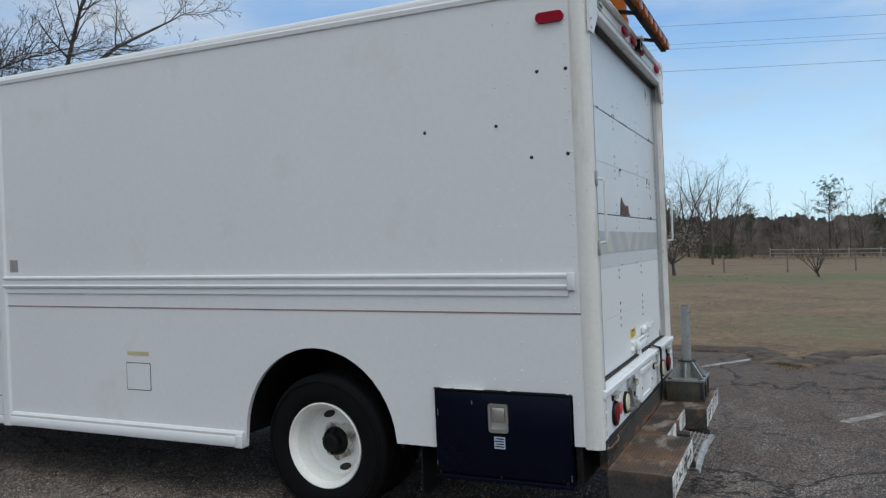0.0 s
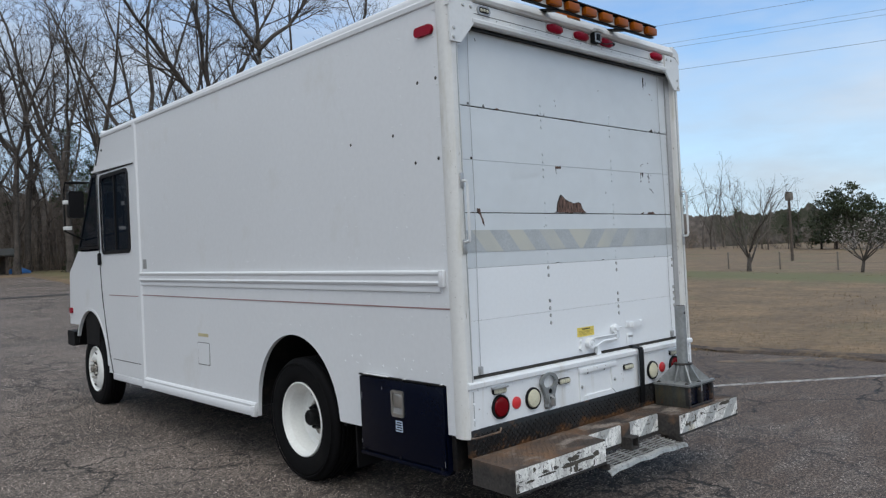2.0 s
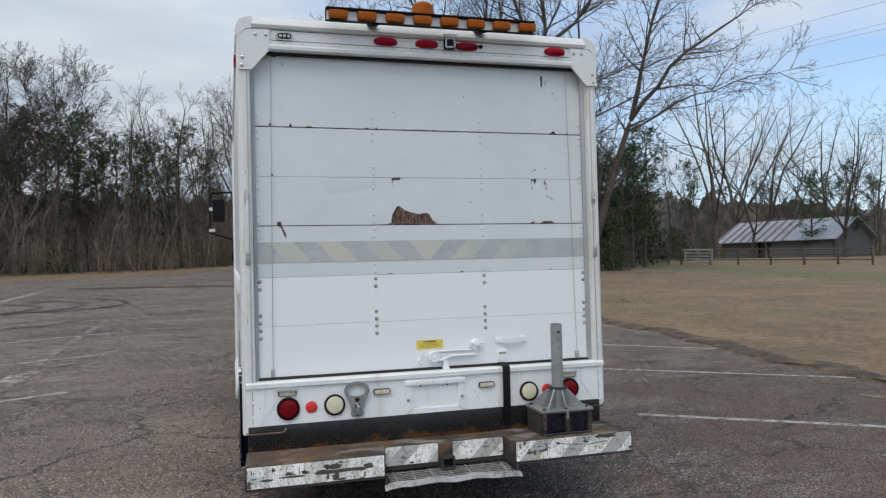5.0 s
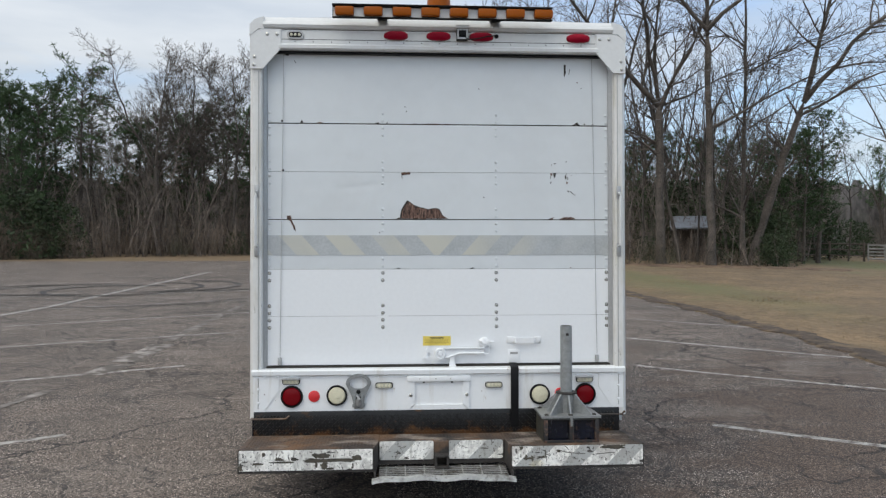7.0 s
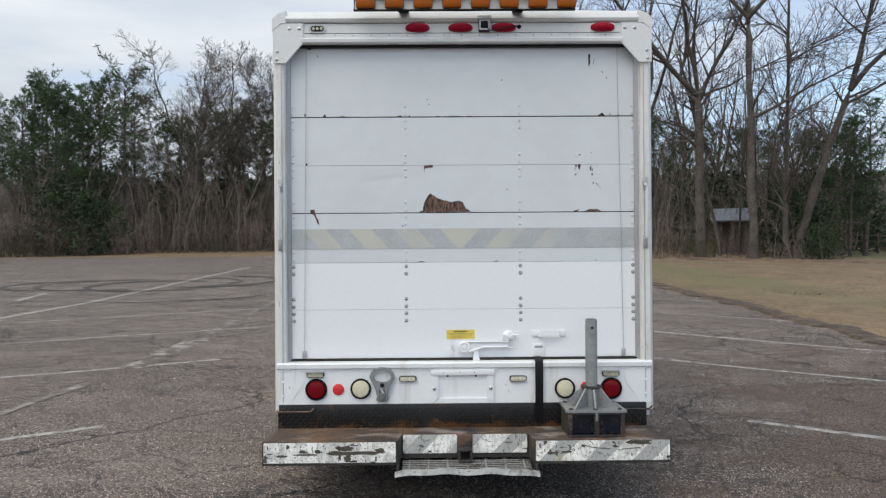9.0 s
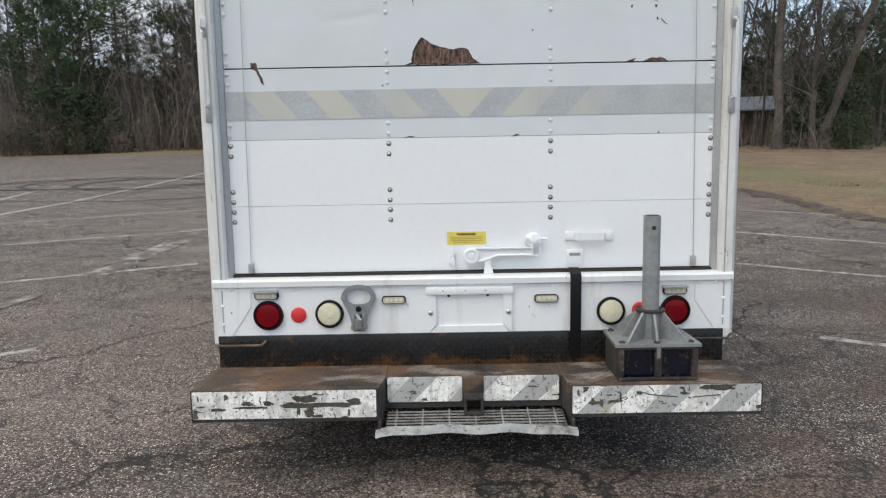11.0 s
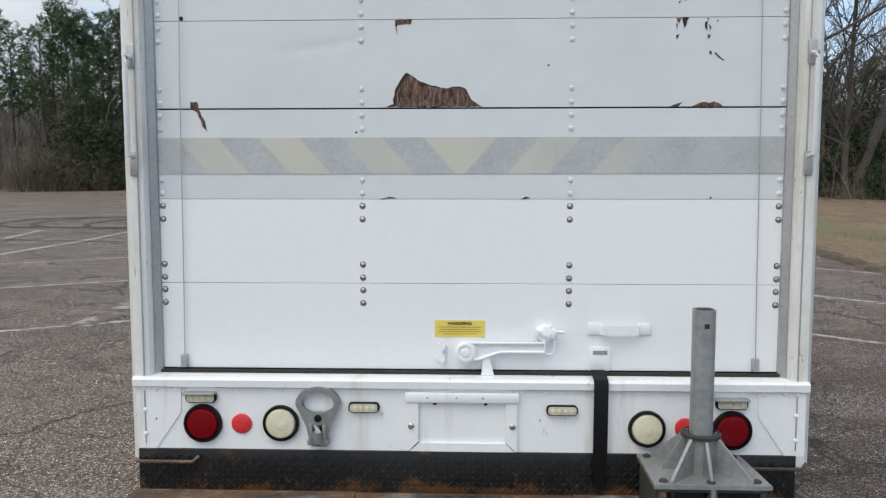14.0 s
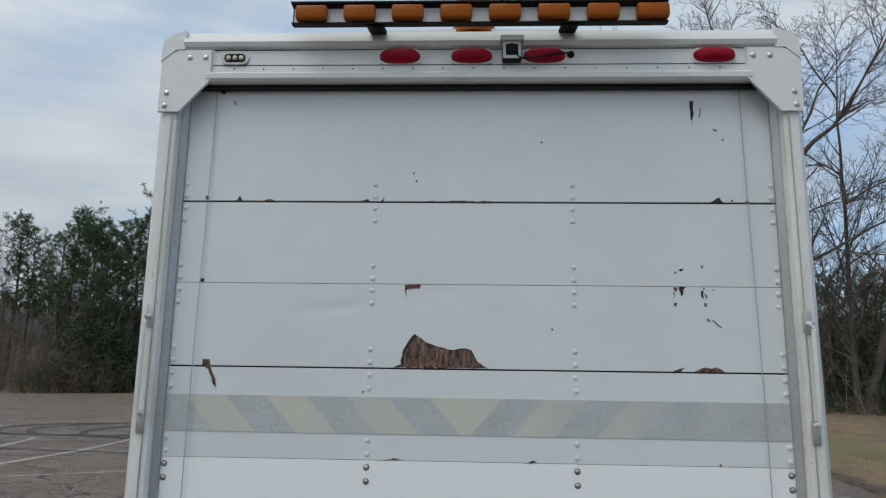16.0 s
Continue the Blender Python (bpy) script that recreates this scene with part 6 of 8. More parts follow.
# ---- the cab ----
def cab():
    seam = [(5.58, 0.46), (5.66, 0.62), (5.76, 0.90), (5.845, 1.20), (5.885, 1.50), (5.895, 1.72)]
    for s, x in ((-1, XL), (1, XR)):
        a, b = x, x - s * 0.03
        arch = arc(6.34, 0.48, 0.61, 43, 178, 16)
        fender = [(7.16, 0.90)] + [(6.80, 0.90)] + arch + [(5.735, 0.455), (5.59, 0.455)] + [(y + 0.012, z) for y, z in seam] + [(6.74, 1.72), (7.11, 1.47)]
        van("fender", prism(fender, "x", a, b), WHITE, label="white cab front corner with a round wheel opening")
        van("arch_lip", prism(arc(6.34, 0.48, 0.61, 30, 176, 16) + arc(6.34, 0.48, 0.585, 176, 30, 16), "x", x + s * 0.006, b), WHITE)
        upper = [(4.66, 2.612), (6.02, 2.632), (5.74, 2.975), (4.66, 2.975)]
        van("cab_upper_side", prism(upper, "x", a, b), WHITE)
        van("drip_rail", prism([(4.70, 2.592), (6.03, 2.616), (6.03, 2.634), (4.70, 2.612)], "x", x + s * 0.022, x), WHITE)
        van("brow_seam", tube([(x + s * 0.004, 5.715, 2.955), (x + s * 0.004, 5.79, 2.85), (x + s * 0.004, 5.90, 2.71)], 0.009, 6), SEAL)
        for y, z in ((5.70, 2.82), (5.905, 2.695), (5.985, 2.60)):
            van("bolt", dome((x + s * 0.001, y, z), 0.014, (s, 0, 0), 0.7), SEAL)
        van("door_track_gap", box(x + s * 0.012, x, 4.74, 5.84, 2.5865, 2.5955), SEAL)
        # door with a hole for its window
        win = rounded(4.905, 5.785, 1.695, 2.545, 0.06)
        door = [(4.722, 0.462)] + seam[:] + [(5.850, 2.585), (4.722, 2.585)]
        dr = van("cab_door", holed(door, win, "x", x + s * 0.004, b), WHITE, label="white sliding cab door with a tinted window")
        frame_o, frame_i = rounded(4.885, 5.805, 1.675, 2.565, 0.075), rounded(4.925, 5.765, 1.715, 2.525, 0.05)
        van("window_frame", ring(frame_o, frame_i, "x", x + s * 0.012, x + s * 0.0042), SEAL, dr)
        van("window_divider", box(x + s * 0.010, x - s * 0.01, 5.315, 5.350, 1.71, 2.53), SEAL, dr)
        g = van("window_pane", prism(rounded(4.90, 5.79, 1.69, 2.55, 0.06), "x", x - s * 0.006, x - s * 0.011), GLASS, dr)
        van("door_handle", box(x + s * 0.040, x + s * 0.004, 5.835, 5.880, 1.555, 1.69, 0.010), SEAL, dr, "black door handle")
        van("door_gap", tube([(x + s * 0.003, y + 0.005, z) for y, z in seam] + [(x + s * 0.003, 5.872, 2.60)], 0.008, 6), SEAL, dr)
        van("door_crease", box(x + s * 0.0055, x, 4.73, 5.62, 1.238, 1.246), REDLINE, dr)
        van("step_seam", box(x + s * 0.0055, x, 4.73, 5.56, 0.600, 0.606), GRIMESHADE, dr)
        van("rocker", box(x + s * 0.010, b, 4.715, 5.585, 0.392, 0.458, 0.006), WHITE)
        q = van("quarter_window", prism([(5.955, 1.78), (6.64, 1.78), (6.06, 2.57), (5.935, 2.57)], "x", x - s * 0.004, x - s * 0.010), GLASS, label="dark triangular quarter window")
        van("seal", ring([(5.925, 1.745), (6.71, 1.745), (6.08, 2.60), (5.905, 2.60)], [(5.955, 1.775), (6.645, 1.775), (6.06, 2.572), (5.935, 2.572)], "x", x + s * 0.006, x - s * 0.012), SEAL, q)
        van("a_pillar", prism([(5.862, 1.72), (5.925, 1.72), (5.905, 2.62), (5.852, 2.62)], "x", x + s * 0.004, b), WHITE)
        van("wheel_well", prism(arc(6.34, 0.48, 0.62, 178, 20, 16) + arc(6.34, 0.48, 0.64, 20, 178, 16), "x", x - s * 0.03, x - s * 0.5), BLACK)
        # added pale bar for the lit lower edge of the inner fender
        van("inner_fender_rail", box(x - s * 0.09, x - s * 0.13, 5.84, 7.02, 0.905, 0.948, 0.006), FRAME)
        # mirror on its bracket
        mx = x + s * 0.20
        mr = van("wing_mirror", prism(rounded(mx - 0.08, mx + 0.08, 2.10, 2.405, 0.03), "y", 6.00, 6.09, 0.012), SEAL, label="black wing mirror on a tubular bracket")
        van("mirror_arm", tube([(x, 6.15, 2.52), (mx + s * 0.10, 6.06, 2.50), (mx + s * 0.115, 6.05, 2.40), (mx + s * 0.115, 6.05, 1.95), (x, 6.45, 1.86)], 0.011, 6), BLACK, mr)
        van("mirror_clamp", box(mx + s * 0.07, mx + s * 0.125, 6.02, 6.08, 2.255, 2.30, 0.005), FRAME, mr)
        van("mirror_clamp", box(mx + s * 0.05, mx + s * 0.13, 6.02, 6.08, 1.965, 2.005, 0.005), FRAME, mr)
        van("turn_signal", prism(rounded(7.02, 7.12, 1.02, 1.08, 0.02), "x", x + s * 0.02, x), RED, label="small dark side marker lamp")
    # front of the cab, closed
    w0, w1 = XL + 0.03, XR - 0.03
    van("brow", prism([(5.70, 3.03), (6.03, 2.63), (6.00, 2.61), (5.68, 3.0)], "x", XL + 0.001, XR - 0.001), WHITE)
    ws = van("windscreen", prism([(6.035, 2.62), (6.735, 1.73), (6.725, 1.722), (6.025, 2.612)], "x", w0, w1), GLASS, label="wide raked windscreen")
    van("bonnet", prism([(6.73, 1.73), (7.11, 1.475), (7.10, 1.45), (6.70, 1.71)], "x", XL + 0.001, XR - 0.001), WHITE)
    van("nose", prism([(7.11, 1.475), (7.165, 0.90), (7.14, 0.90), (7.085, 1.46)], "x", XL + 0.001, XR - 0.001), WHITE)
    van("front_bumper", prism([(7.05, 0.655), (7.26, 0.665), (7.27, 0.80), (7.22, 0.825), (6.98, 0.815), (6.98, 0.66)], "x", XL - 0.01, XR + 0.01, 0.01), BLACK, label="black front bumper")
    # inside
    van("bulkhead", box(w0, w1, 4.55, 4.585, 0.69, 2.97), BLACK)
    van("driver_seat", join(box(-0.82, -0.36, 4.95, 5.42, 1.12, 1.28, 0.05), box(-0.82, -0.36, 4.86, 5.02, 1.25, 1.95, 0.05), box(-0.68, -0.50, 5.0, 5.30, 0.69, 1.13)), SEAT, label="dark driver's seat")
    van("dashboard", prism([(6.05, 1.35), (6.62, 1.55), (6.62, 0.70), (6.15, 0.70)], "x", w0, w1), BLACK)
    van("steering_wheel", lathe([(0.20 + 0.014 * math.cos(radians(a)), 0.014 * math.sin(radians(a))) for a in range(0, 361, 45)], 28, "y", (-0.59, 5.92, 1.62)), SEAL)


cab()


def wheels():
    def tyre(w0, w1, r):
        d = 1 if w1 > w0 else -1
        w = abs(w1 - w0)
        prof = [(0.262, w0 + d * 0.03), (0.276, w0 + d * 0.012), (0.300, w0 + d * 0.003), (0.345, w0), (0.385, w0 + d * 0.003), (0.389, w0 + d * 0.0075), (r - 0.026, w0 + d * 0.016), (r - 0.012, w0 + d * 0.024), (r - 0.002, w0 + d * 0.042)]
        for g in (0.27, 0.42, 0.58, 0.73):
            c = w0 + d * w * g
            prof += [(r, c - d * 0.010), (r - 0.011, c - d * 0.007), (r - 0.011, c + d * 0.007), (r, c + d * 0.010)]
        prof += [(r - 0.002, w1 - d * 0.036), (r - 0.012, w1 - d * 0.02), (0.345, w1), (0.276, w1 - d * 0.012), (0.262, w1 - d * 0.03)]
        return prof

    for s, x in ((-1, XL), (1, XR)):
        # rear: two tyres on a deep-dished wheel
        o = x - s * 0.012
        at = (0, 1.69, 0.44)
        wh = van("rear_wheel", lathe(tyre(o, o - s * 0.235, 0.44), 56, "x", at), RUBBER, label="black dual rear tyres on white dished wheels", lean=False)
        van("inner_tyre", lathe(tyre(o - s * 0.275, o - s * 0.51, 0.44), 48, "x", at), RUBBER, wh, lean=False)
        van("tyre_rib", lathe([(0.408, o + s * 0.001), (0.405, o + s * 0.005), (0.398, o + s * 0.005), (0.395, o - s * 0.001)], 56, "x", at), RUBBER, wh, lean=False)
        van("rim", lathe([(0.265, o - s * 0.030), (0.267, o - s * 0.014), (0.261, o - s * 0.008), (0.253, o - s * 0.012), (0.242, o - s * 0.040), (0.229, o - s * 0.052), (0.218, o - s * 0.110), (0.211, o - s * 0.150), (0.189, o - s * 0.168), (0.120, o - s * 0.160), (0.112, o - s * 0.150), (0.000, o - s * 0.150)], 48, "x", at), RIM, wh, "white painted steel wheel", lean=False)
        van("hub", lathe([(0.092, o - s * 0.150), (0.088, o - s * 0.132), (0.060, o - s * 0.124), (0.056, o - s * 0.078), (0.046, o - s * 0.068), (0.030, o - s * 0.068), (0.028, o - s * 0.074), (0.0, o - s * 0.074)], 20, "x", at), BLACK, wh, lean=False)
        for k in range(8):
            a = radians(45 * k + 10)
            van("wheel_nut", dome((o - s * 0.126, 1.69 + 0.074 * math.cos(a), 0.44 + 0.074 * math.sin(a)), 0.013, (s, 0, 0), 1.6, 6), BLACK, wh, lean=False)
        grime = []
        for k in range(40):
            a = 2 * math.pi * k / 40
            q = 0.118 + 0.030 * noise.noise((math.cos(a) * 2, math.sin(a) * 2, 1.5)) + 0.012 * noise.noise((math.cos(a) * 7, math.sin(a) * 7, 3))
            grime.append((1.69 - 0.018 + q * math.cos(a), 0.44 + q * math.sin(a)))
        van("grease_ring", prism(grime, "x", o - s * 0.1475, o - s * 0.1455), GREASE, wh, lean=False)
        for a in (72, 72 + 180):
            c, q = math.cos(radians(a)), math.sin(radians(a))
            bm = dome((0, 0, 0), 1, (1, 0, 0), 0.02, 16)
            bmesh.ops.transform(bm, matrix=Matrix.Translation((o - s * 0.1620, 1.69 + 0.172 * c, 0.44 + 0.172 * q)) @ Matrix.Rotation(radians(a), 4, "X") @ Matrix.Diagonal((0.02 * -s, 0.022, 0.046, 1)), verts=bm.verts)
            van("wheel_slot", bm, GRIMESHADE, wh, lean=False)
        # front: flat-faced wheel with a raised centre
        o = x - s * 0.035
        at = (0, 6.36, 0.44)
        wf = van("front_wheel", lathe(tyre(o, o - s * 0.235, 0.44), 56, "x", at), RUBBER, label="black front tyre on a white steel wheel", lean=False)
        van("rim", lathe([(0.265, o - s * 0.030), (0.267, o - s * 0.012), (0.259, o - s * 0.006), (0.249, o - s * 0.014), (0.238, o - s * 0.050), (0.226, o - s * 0.056), (0.208, o - s * 0.022), (0.176, o - s * 0.002), (0.139, o + s * 0.004), (0.125, o - s * 0.004), (0.000, o - s * 0.004)], 48, "x", at), RIM, wf, "white painted steel wheel", lean=False)
        van("hub", lathe([(0.066, o - s * 0.004), (0.064, o + s * 0.012), (0.052, o + s * 0.016), (0.050, o + s * 0.002), (0.036, o + s * 0.002), (0.034, o + s * 0.040), (0.026, o + s * 0.048), (0.0, o + s * 0.048)], 20, "x", at), GREASE, wf, "greasy bare steel hub", lean=False)
        van("hub_ring", lathe([(0.086, o - s * 0.0035), (0.085, o - s * 0.001), (0.066, o - s * 0.001)], 24, "x", at), GRIMESHADE, wf, lean=False)
        for k in range(8):
            a = radians(45 * k + 22)
            van("wheel_nut", dome((o + s * 0.001, 6.36 + 0.104 * math.cos(a), 0.44 + 0.104 * math.sin(a)), 0.014, (s, 0, 0), 2.6, 6), CHROME, wf, lean=False)
        for k in range(2):
            a = 100 + 180 * k
            c, q = math.cos(radians(a)), math.sin(radians(a))
            bm = dome((0, 0, 0), 1, (1, 0, 0), 0.02, 16)
            bmesh.ops.transform(bm, matrix=Matrix.Translation((o - s * 0.004, 6.36 + 0.190 * c, 0.44 + 0.190 * q)) @ Matrix.Rotation(radians(a), 4, "X") @ Matrix.Diagonal((0.02 * -s, 0.015, 0.042, 1)), verts=bm.verts)
            van("wheel_slot", bm, GRIMESHADE, wf, lean=False)
    for y in (1.69, 6.36):
        van("axle", lathe([(0, XL + 0.2), (0.07, XL + 0.2), (0.07, -0.1), (0.16 if y < 3 else 0.07, -0.02), (0.16 if y < 3 else 0.07, 0.1), (0.07, 0.2), (0.07, XR - 0.2), (0, XR - 0.2)], 16, "x", (0, y, 0.44)), BLACK, lean=False)
    # unseen underbody parts, which also shut light out from under the van
    for x in (-0.42, 0.46):
        van("chassis_rail", box(x - 0.04, x + 0.04, -0.02, 7.0, 0.46, 0.62), BLACK, lean=False)
    van("cross_member", box(-0.9, 0.95, 0.02, 0.10, 0.40, 0.60), BLACK, lean=False)
    van("fuel_tank", box(-0.95, -0.50, 2.75, 3.95, 0.42, 0.62, 0.05), BLACK, lean=False)
    for x in (-0.85, 0.91):
        van("mud_flap", box(x - 0.27, x + 0.27, 1.0, 1.015, 0.22, 0.62), SEAL, lean=False)


wheels()


def pedestal():
    """Galvanised post on a boxed base, standing on the step."""
    pd = thing("post_stand", (0.785, -0.23, 0.456), "galvanised steel post on a boxed base on the step bumper", "post stand")
    off = Matrix.Translation((-0.785, 0.23, -0.456))

    def p(name, bm, mat, parent=None, label=""):
        bmesh.ops.transform(bm, matrix=off, verts=bm.verts)
        return part(name, bm, mat, parent or pd, label)

    bx = p("base_box", box(0.640, 0.930, -0.115, -0.10, 0.457, 0.600, 0.003), DARKSTEEL, label="dark rusty steel box")
    p("top_rail", box(0.622, 0.948, -0.36, -0.30, 0.590, 0.601), DARKSTEEL, bx)
    for x in (0.622, 0.930):
        p("side_plate", box(x, x + 0.018, -0.358, -0.10, 0.457, 0.600, 0.003), OLDGALV, bx, "stained galvanised side plate")
    p("bottom_rail", box(0.622, 0.948, -0.364, -0.350, 0.457, 0.472, 0.003), RUSTFRAME, bx)
    for x in (0.620, 0.772, 0.926):
        p("divider", box(x, x + 0.024 + 0.004 * (x == 0.772), -0.361, -0.33, 0.472, 0.590, 0.003), RUSTFRAME, bx)
    p("drain_stub", lathe([(0, 0.552), (0.010, 0.552), (0.012, 0.556), (0.012, 0.600), (0, 0.600)], 12, "z", (0.786, -0.352, 0)), GALVANISED, bx)
    p("back_of_box", box(0.640, 0.930, -0.335, -0.327, 0.460, 0.590), RUSTYNAVY, bx)
    p("base_plate", prism([(0.612, -0.098), (0.606, -0.366), (0.960, -0.366), (0.954, -0.098)], "z", 0.601, 0.614, 0.003), GALVANISED)
    p("post", prism(rounded(0.750, 0.817, -0.263, -0.197, 0.024, 5), "z", 0.614, 1.132), GALVANISED, label="square galvanised steel post")
    p("post_cap", prism(rounded(0.757, 0.810, -0.256, -0.204, 0.016, 4), "z", 1.126, 1.1335), GRIMESHADE)
    p("slot", box(0.775, 0.791, -0.2645, -0.262, 1.075, 1.09), GRIMESHADE)
    p("collar", lathe([(0.050, 0.722), (0.062, 0.724), (0.063, 0.734), (0.050, 0.738)], 24, "z", (0.7835, -0.23, 0)), STEP)
    c = (0.7835, -0.23)
    for dx, dy in ((-1, -1), (1, -1), (1, 1), (-1, 1), (0, -1), (0, 1), (1, 0), (-1, 0)):
        L = Vector((dx, dy)).normalized()
        reach = 0.175 if dx and dy else 0.120
        bm = bmesh.new()
        nrm = Vector((-L.y, L.x)) * 0.005
        pr = [(0.042, 0.735), (0.052, 0.735), (reach, 0.622), (reach, 0.614), (0.03, 0.614)]
        lo = [bm.verts.new((c[0] + L.x * u + nrm.x, c[1] + L.y * u + nrm.y, v)) for u, v in pr]
        hi = [bm.verts.new((c[0] + L.x * u - nrm.x, c[1] + L.y * u - nrm.y, v)) for u, v in pr]
        bm.faces.new(lo)
        bm.faces.new(hi[::-1])
        for i in range(5):
            bm.faces.new((lo[i], hi[i], hi[(i + 1) % 5], lo[(i + 1) % 5]))
        p("gusset", bm, GALVANISED)
    p("sleeve", lathe([(0.050, 0.614), (0.050, 0.724), (0.046, 0.726)], 24, "z", (c[0], c[1], 0)), GALVANISED)
    for x, y in ((0.640, -0.335), (0.925, -0.335), (0.640, -0.125), (0.925, -0.125), (0.782, -0.345)):
        p("bolt", dome((x, y, 0.614), 0.014, (0, 0, 1), 0.7, 6), STEP)


pedestal()


# ---- trees ----
def frame_of(d):
    u = d.cross(Vector((0.3, 0.2, 0.93)) if abs(d.z) < 0.9 else Vector((1, 0, 0))).normalized()
    return u, d.cross(u)


def add_limb(verts, faces, pts, radii, sides):
    """A tapered limb that ends in a point."""
    start = len(verts)
    k = len(pts)
    for i in range(k - 1):
        d = (pts[i + 1] - pts[max(i - 1, 0)]).normalized()
        u, v = frame_of(d)
        for s in range(sides):
            a = 2 * math.pi * s / sides
            verts.append(tuple(pts[i] + radii[i] * (math.cos(a) * u + math.sin(a) * v)))
    verts.append(tuple(pts[-1]))
    tip = len(verts) - 1
    for i in range(k - 2):
        for s in range(sides):
            a, b = start + i * sides + s, start + i * sides + (s + 1) % sides
            faces.append((a, b, b + sides, a + sides))
    last = start + (k - 2) * sides
    for s in range(sides):
        faces.append((last + s, last + (s + 1) % sides, tip))


def bend(rnd, start, d, length, segs, wander, lift):
    pts, p, d = [start], start.copy(), d.normalized()
    for _ in range(segs):
        d = (d + Vector((rnd.gauss(0, wander), rnd.gauss(0, wander), rnd.gauss(0, wander) + lift))).normalized()
        p = p + d * (length / segs)
        pts.append(p)
    return pts


def side_way(rnd, d, angle):
    u, v = frame_of(d)
    a = rnd.uniform(0, 2 * math.pi)
    return (d * math.cos(angle) + (u * math.cos(a) + v * math.sin(a)) * math.sin(angle)).normalized()


# order by order: children, their spread in degrees, their length to the parent's, segments, sides, lift
BOUGHS = ((13, 30, 58, 0.40, 9, 7, 0.02), (7, 32, 60, 0.52, 5, 4, 0.055), (5, 28, 56, 0.52, 3, 3, 0.045), (4, 25, 55, 0.56, 2, 3, 0.04), (0, 0, 0, 0, 1, 3, 0.0))
THINNEST = (0.05, 0.026, 0.016, 0.0105, 0.0085)


def grow(rnd, p, d, length, r, order, out, rich=1.0, clear=0.22, spread=1.0, kids=0):
    """A branch and all that grows from it; the first two orders join the trunk's mesh, the finer ones the crown's."""
    count, lo, hi, ratio, segs, sides, lift = BOUGHS[order]
    pts = bend(rnd, p, d, length, segs, 0.075 + 0.02 * order, lift)
    v, f = out[:2] if order < 2 else out[2:]
    add_limb(v, f, pts, [r * (1 - 0.80 * i / segs) for i in range(segs + 1)], sides)
    if order + 1 == len(BOUGHS):
        return
    count = kids or max(2, round(count * rich))
    spin = rnd.uniform(0, 6.28)
    for i in range(count):
        t = clear + (0.985 - clear) * (i + rnd.random() * 0.95) / count
        g = t * segs
        k = min(int(g), segs - 1)
        at = pts[k].lerp(pts[k + 1], g - k)
        way = (pts[k + 1] - pts[k]).normalized()
        u, w = frame_of(way)
        spin += 2.4 + rnd.gauss(0, 0.35)
        a = radians(rnd.uniform(lo, hi)) * (1.08 - 0.35 * t)
        to = way * math.cos(a) + (u * math.cos(spin) + w * math.sin(spin)) * math.sin(a)
        size = length * ratio * (spread if order == 0 else 1) * (1.20 - 0.72 * t) * rnd.uniform(0.7, 1.2)
        grow(rnd, at, to, size, max(r * (1 - 0.8 * t) * 0.6, THINNEST[order + 1]), order + 1, out, rich)


def tree_parts(tv, tf, cv, cf, crown=None):
    out = []
    for name, v, f, m in (("trunk", tv, tf, BARK), ("crown", cv, cf, crown or TWIG)):
        me = bpy.data.meshes.new(name)
        me.from_pydata(v, [], f)
        me.materials.append(m)
        me.polygons.foreach_set("use_smooth", [name == "trunk"] * len(me.polygons))
        out.append(me)
    return out


def old_tree_meshes(seed, stems, rich):
    """An old hardwood with forked stems: parent, start along it, lean in degrees, length, curve and thickness of each."""
    rnd = random.Random(seed)
    tv, tf, cv, cf, made = [], [], [], [], []
    for parent, start, lean, length, curve, thick in stems:
        if parent < 0:
            p, segs = Vector((0, 0, -0.3)), 12
        else:
            f = start * (len(made[parent][0]) - 1)
            k = min(int(f), len(made[parent][0]) - 2)
            p, segs = made[parent][0][k].lerp(made[parent][0][k + 1], f - k), 9
        depth = 0.0 if parent < 0 else rnd.gauss(0, 0.22)
        pts = [p]
        for i in range(segs):
            a = radians(lean + curve * i / segs + rnd.gauss(0, 5 if parent >= 0 else 2))
            p = p + Vector((math.sin(a), depth + rnd.gauss(0, 0.08), math.cos(a))).normalized() * (length / segs)
            pts.append(p)
        # a stem that carries others keeps its thickness to the fork
        fork = any(q[0] == len(made) and q[1] > 0.9 for q in stems)
        radii = [0.70 * thick * (1 - (0.38 if fork else 0.88) * i / segs) * (1 + 0.10 * rnd.gauss(0, 1)) for i in range(segs + 1)]
        if parent < 0:
            radii[0] *= 1.4
            radii[1] *= 1.08
        add_limb(tv, tf, pts, radii, 10 if parent < 0 else 7)
        made.append((pts, radii, length, fork))
    for pts, radii, length, fork in made:
        if length < 2:
            continue
        for i in range(int(2 + length * (0.45 if fork else 1.4))):
            t = rnd.uniform(0.5 if fork else 0.12, 0.99)
            f = t * (len(pts) - 1)
            k = min(int(f), len(pts) - 2)
            p = pts[k].lerp(pts[k + 1], f - k)
            rr = max(min(radii[k] * 0.5, 0.09), 0.026)
            L = rnd.uniform(2.2, 5.0) * (1.15 - 0.6 * t)
            grow(rnd, p, side_way(rnd, (pts[k + 1] - pts[k]).normalized(), radians(rnd.uniform(30, 62))), L, rr, 1, (tv, tf, cv, cf), rich)
    return tree_parts(tv, tf, cv, cf)


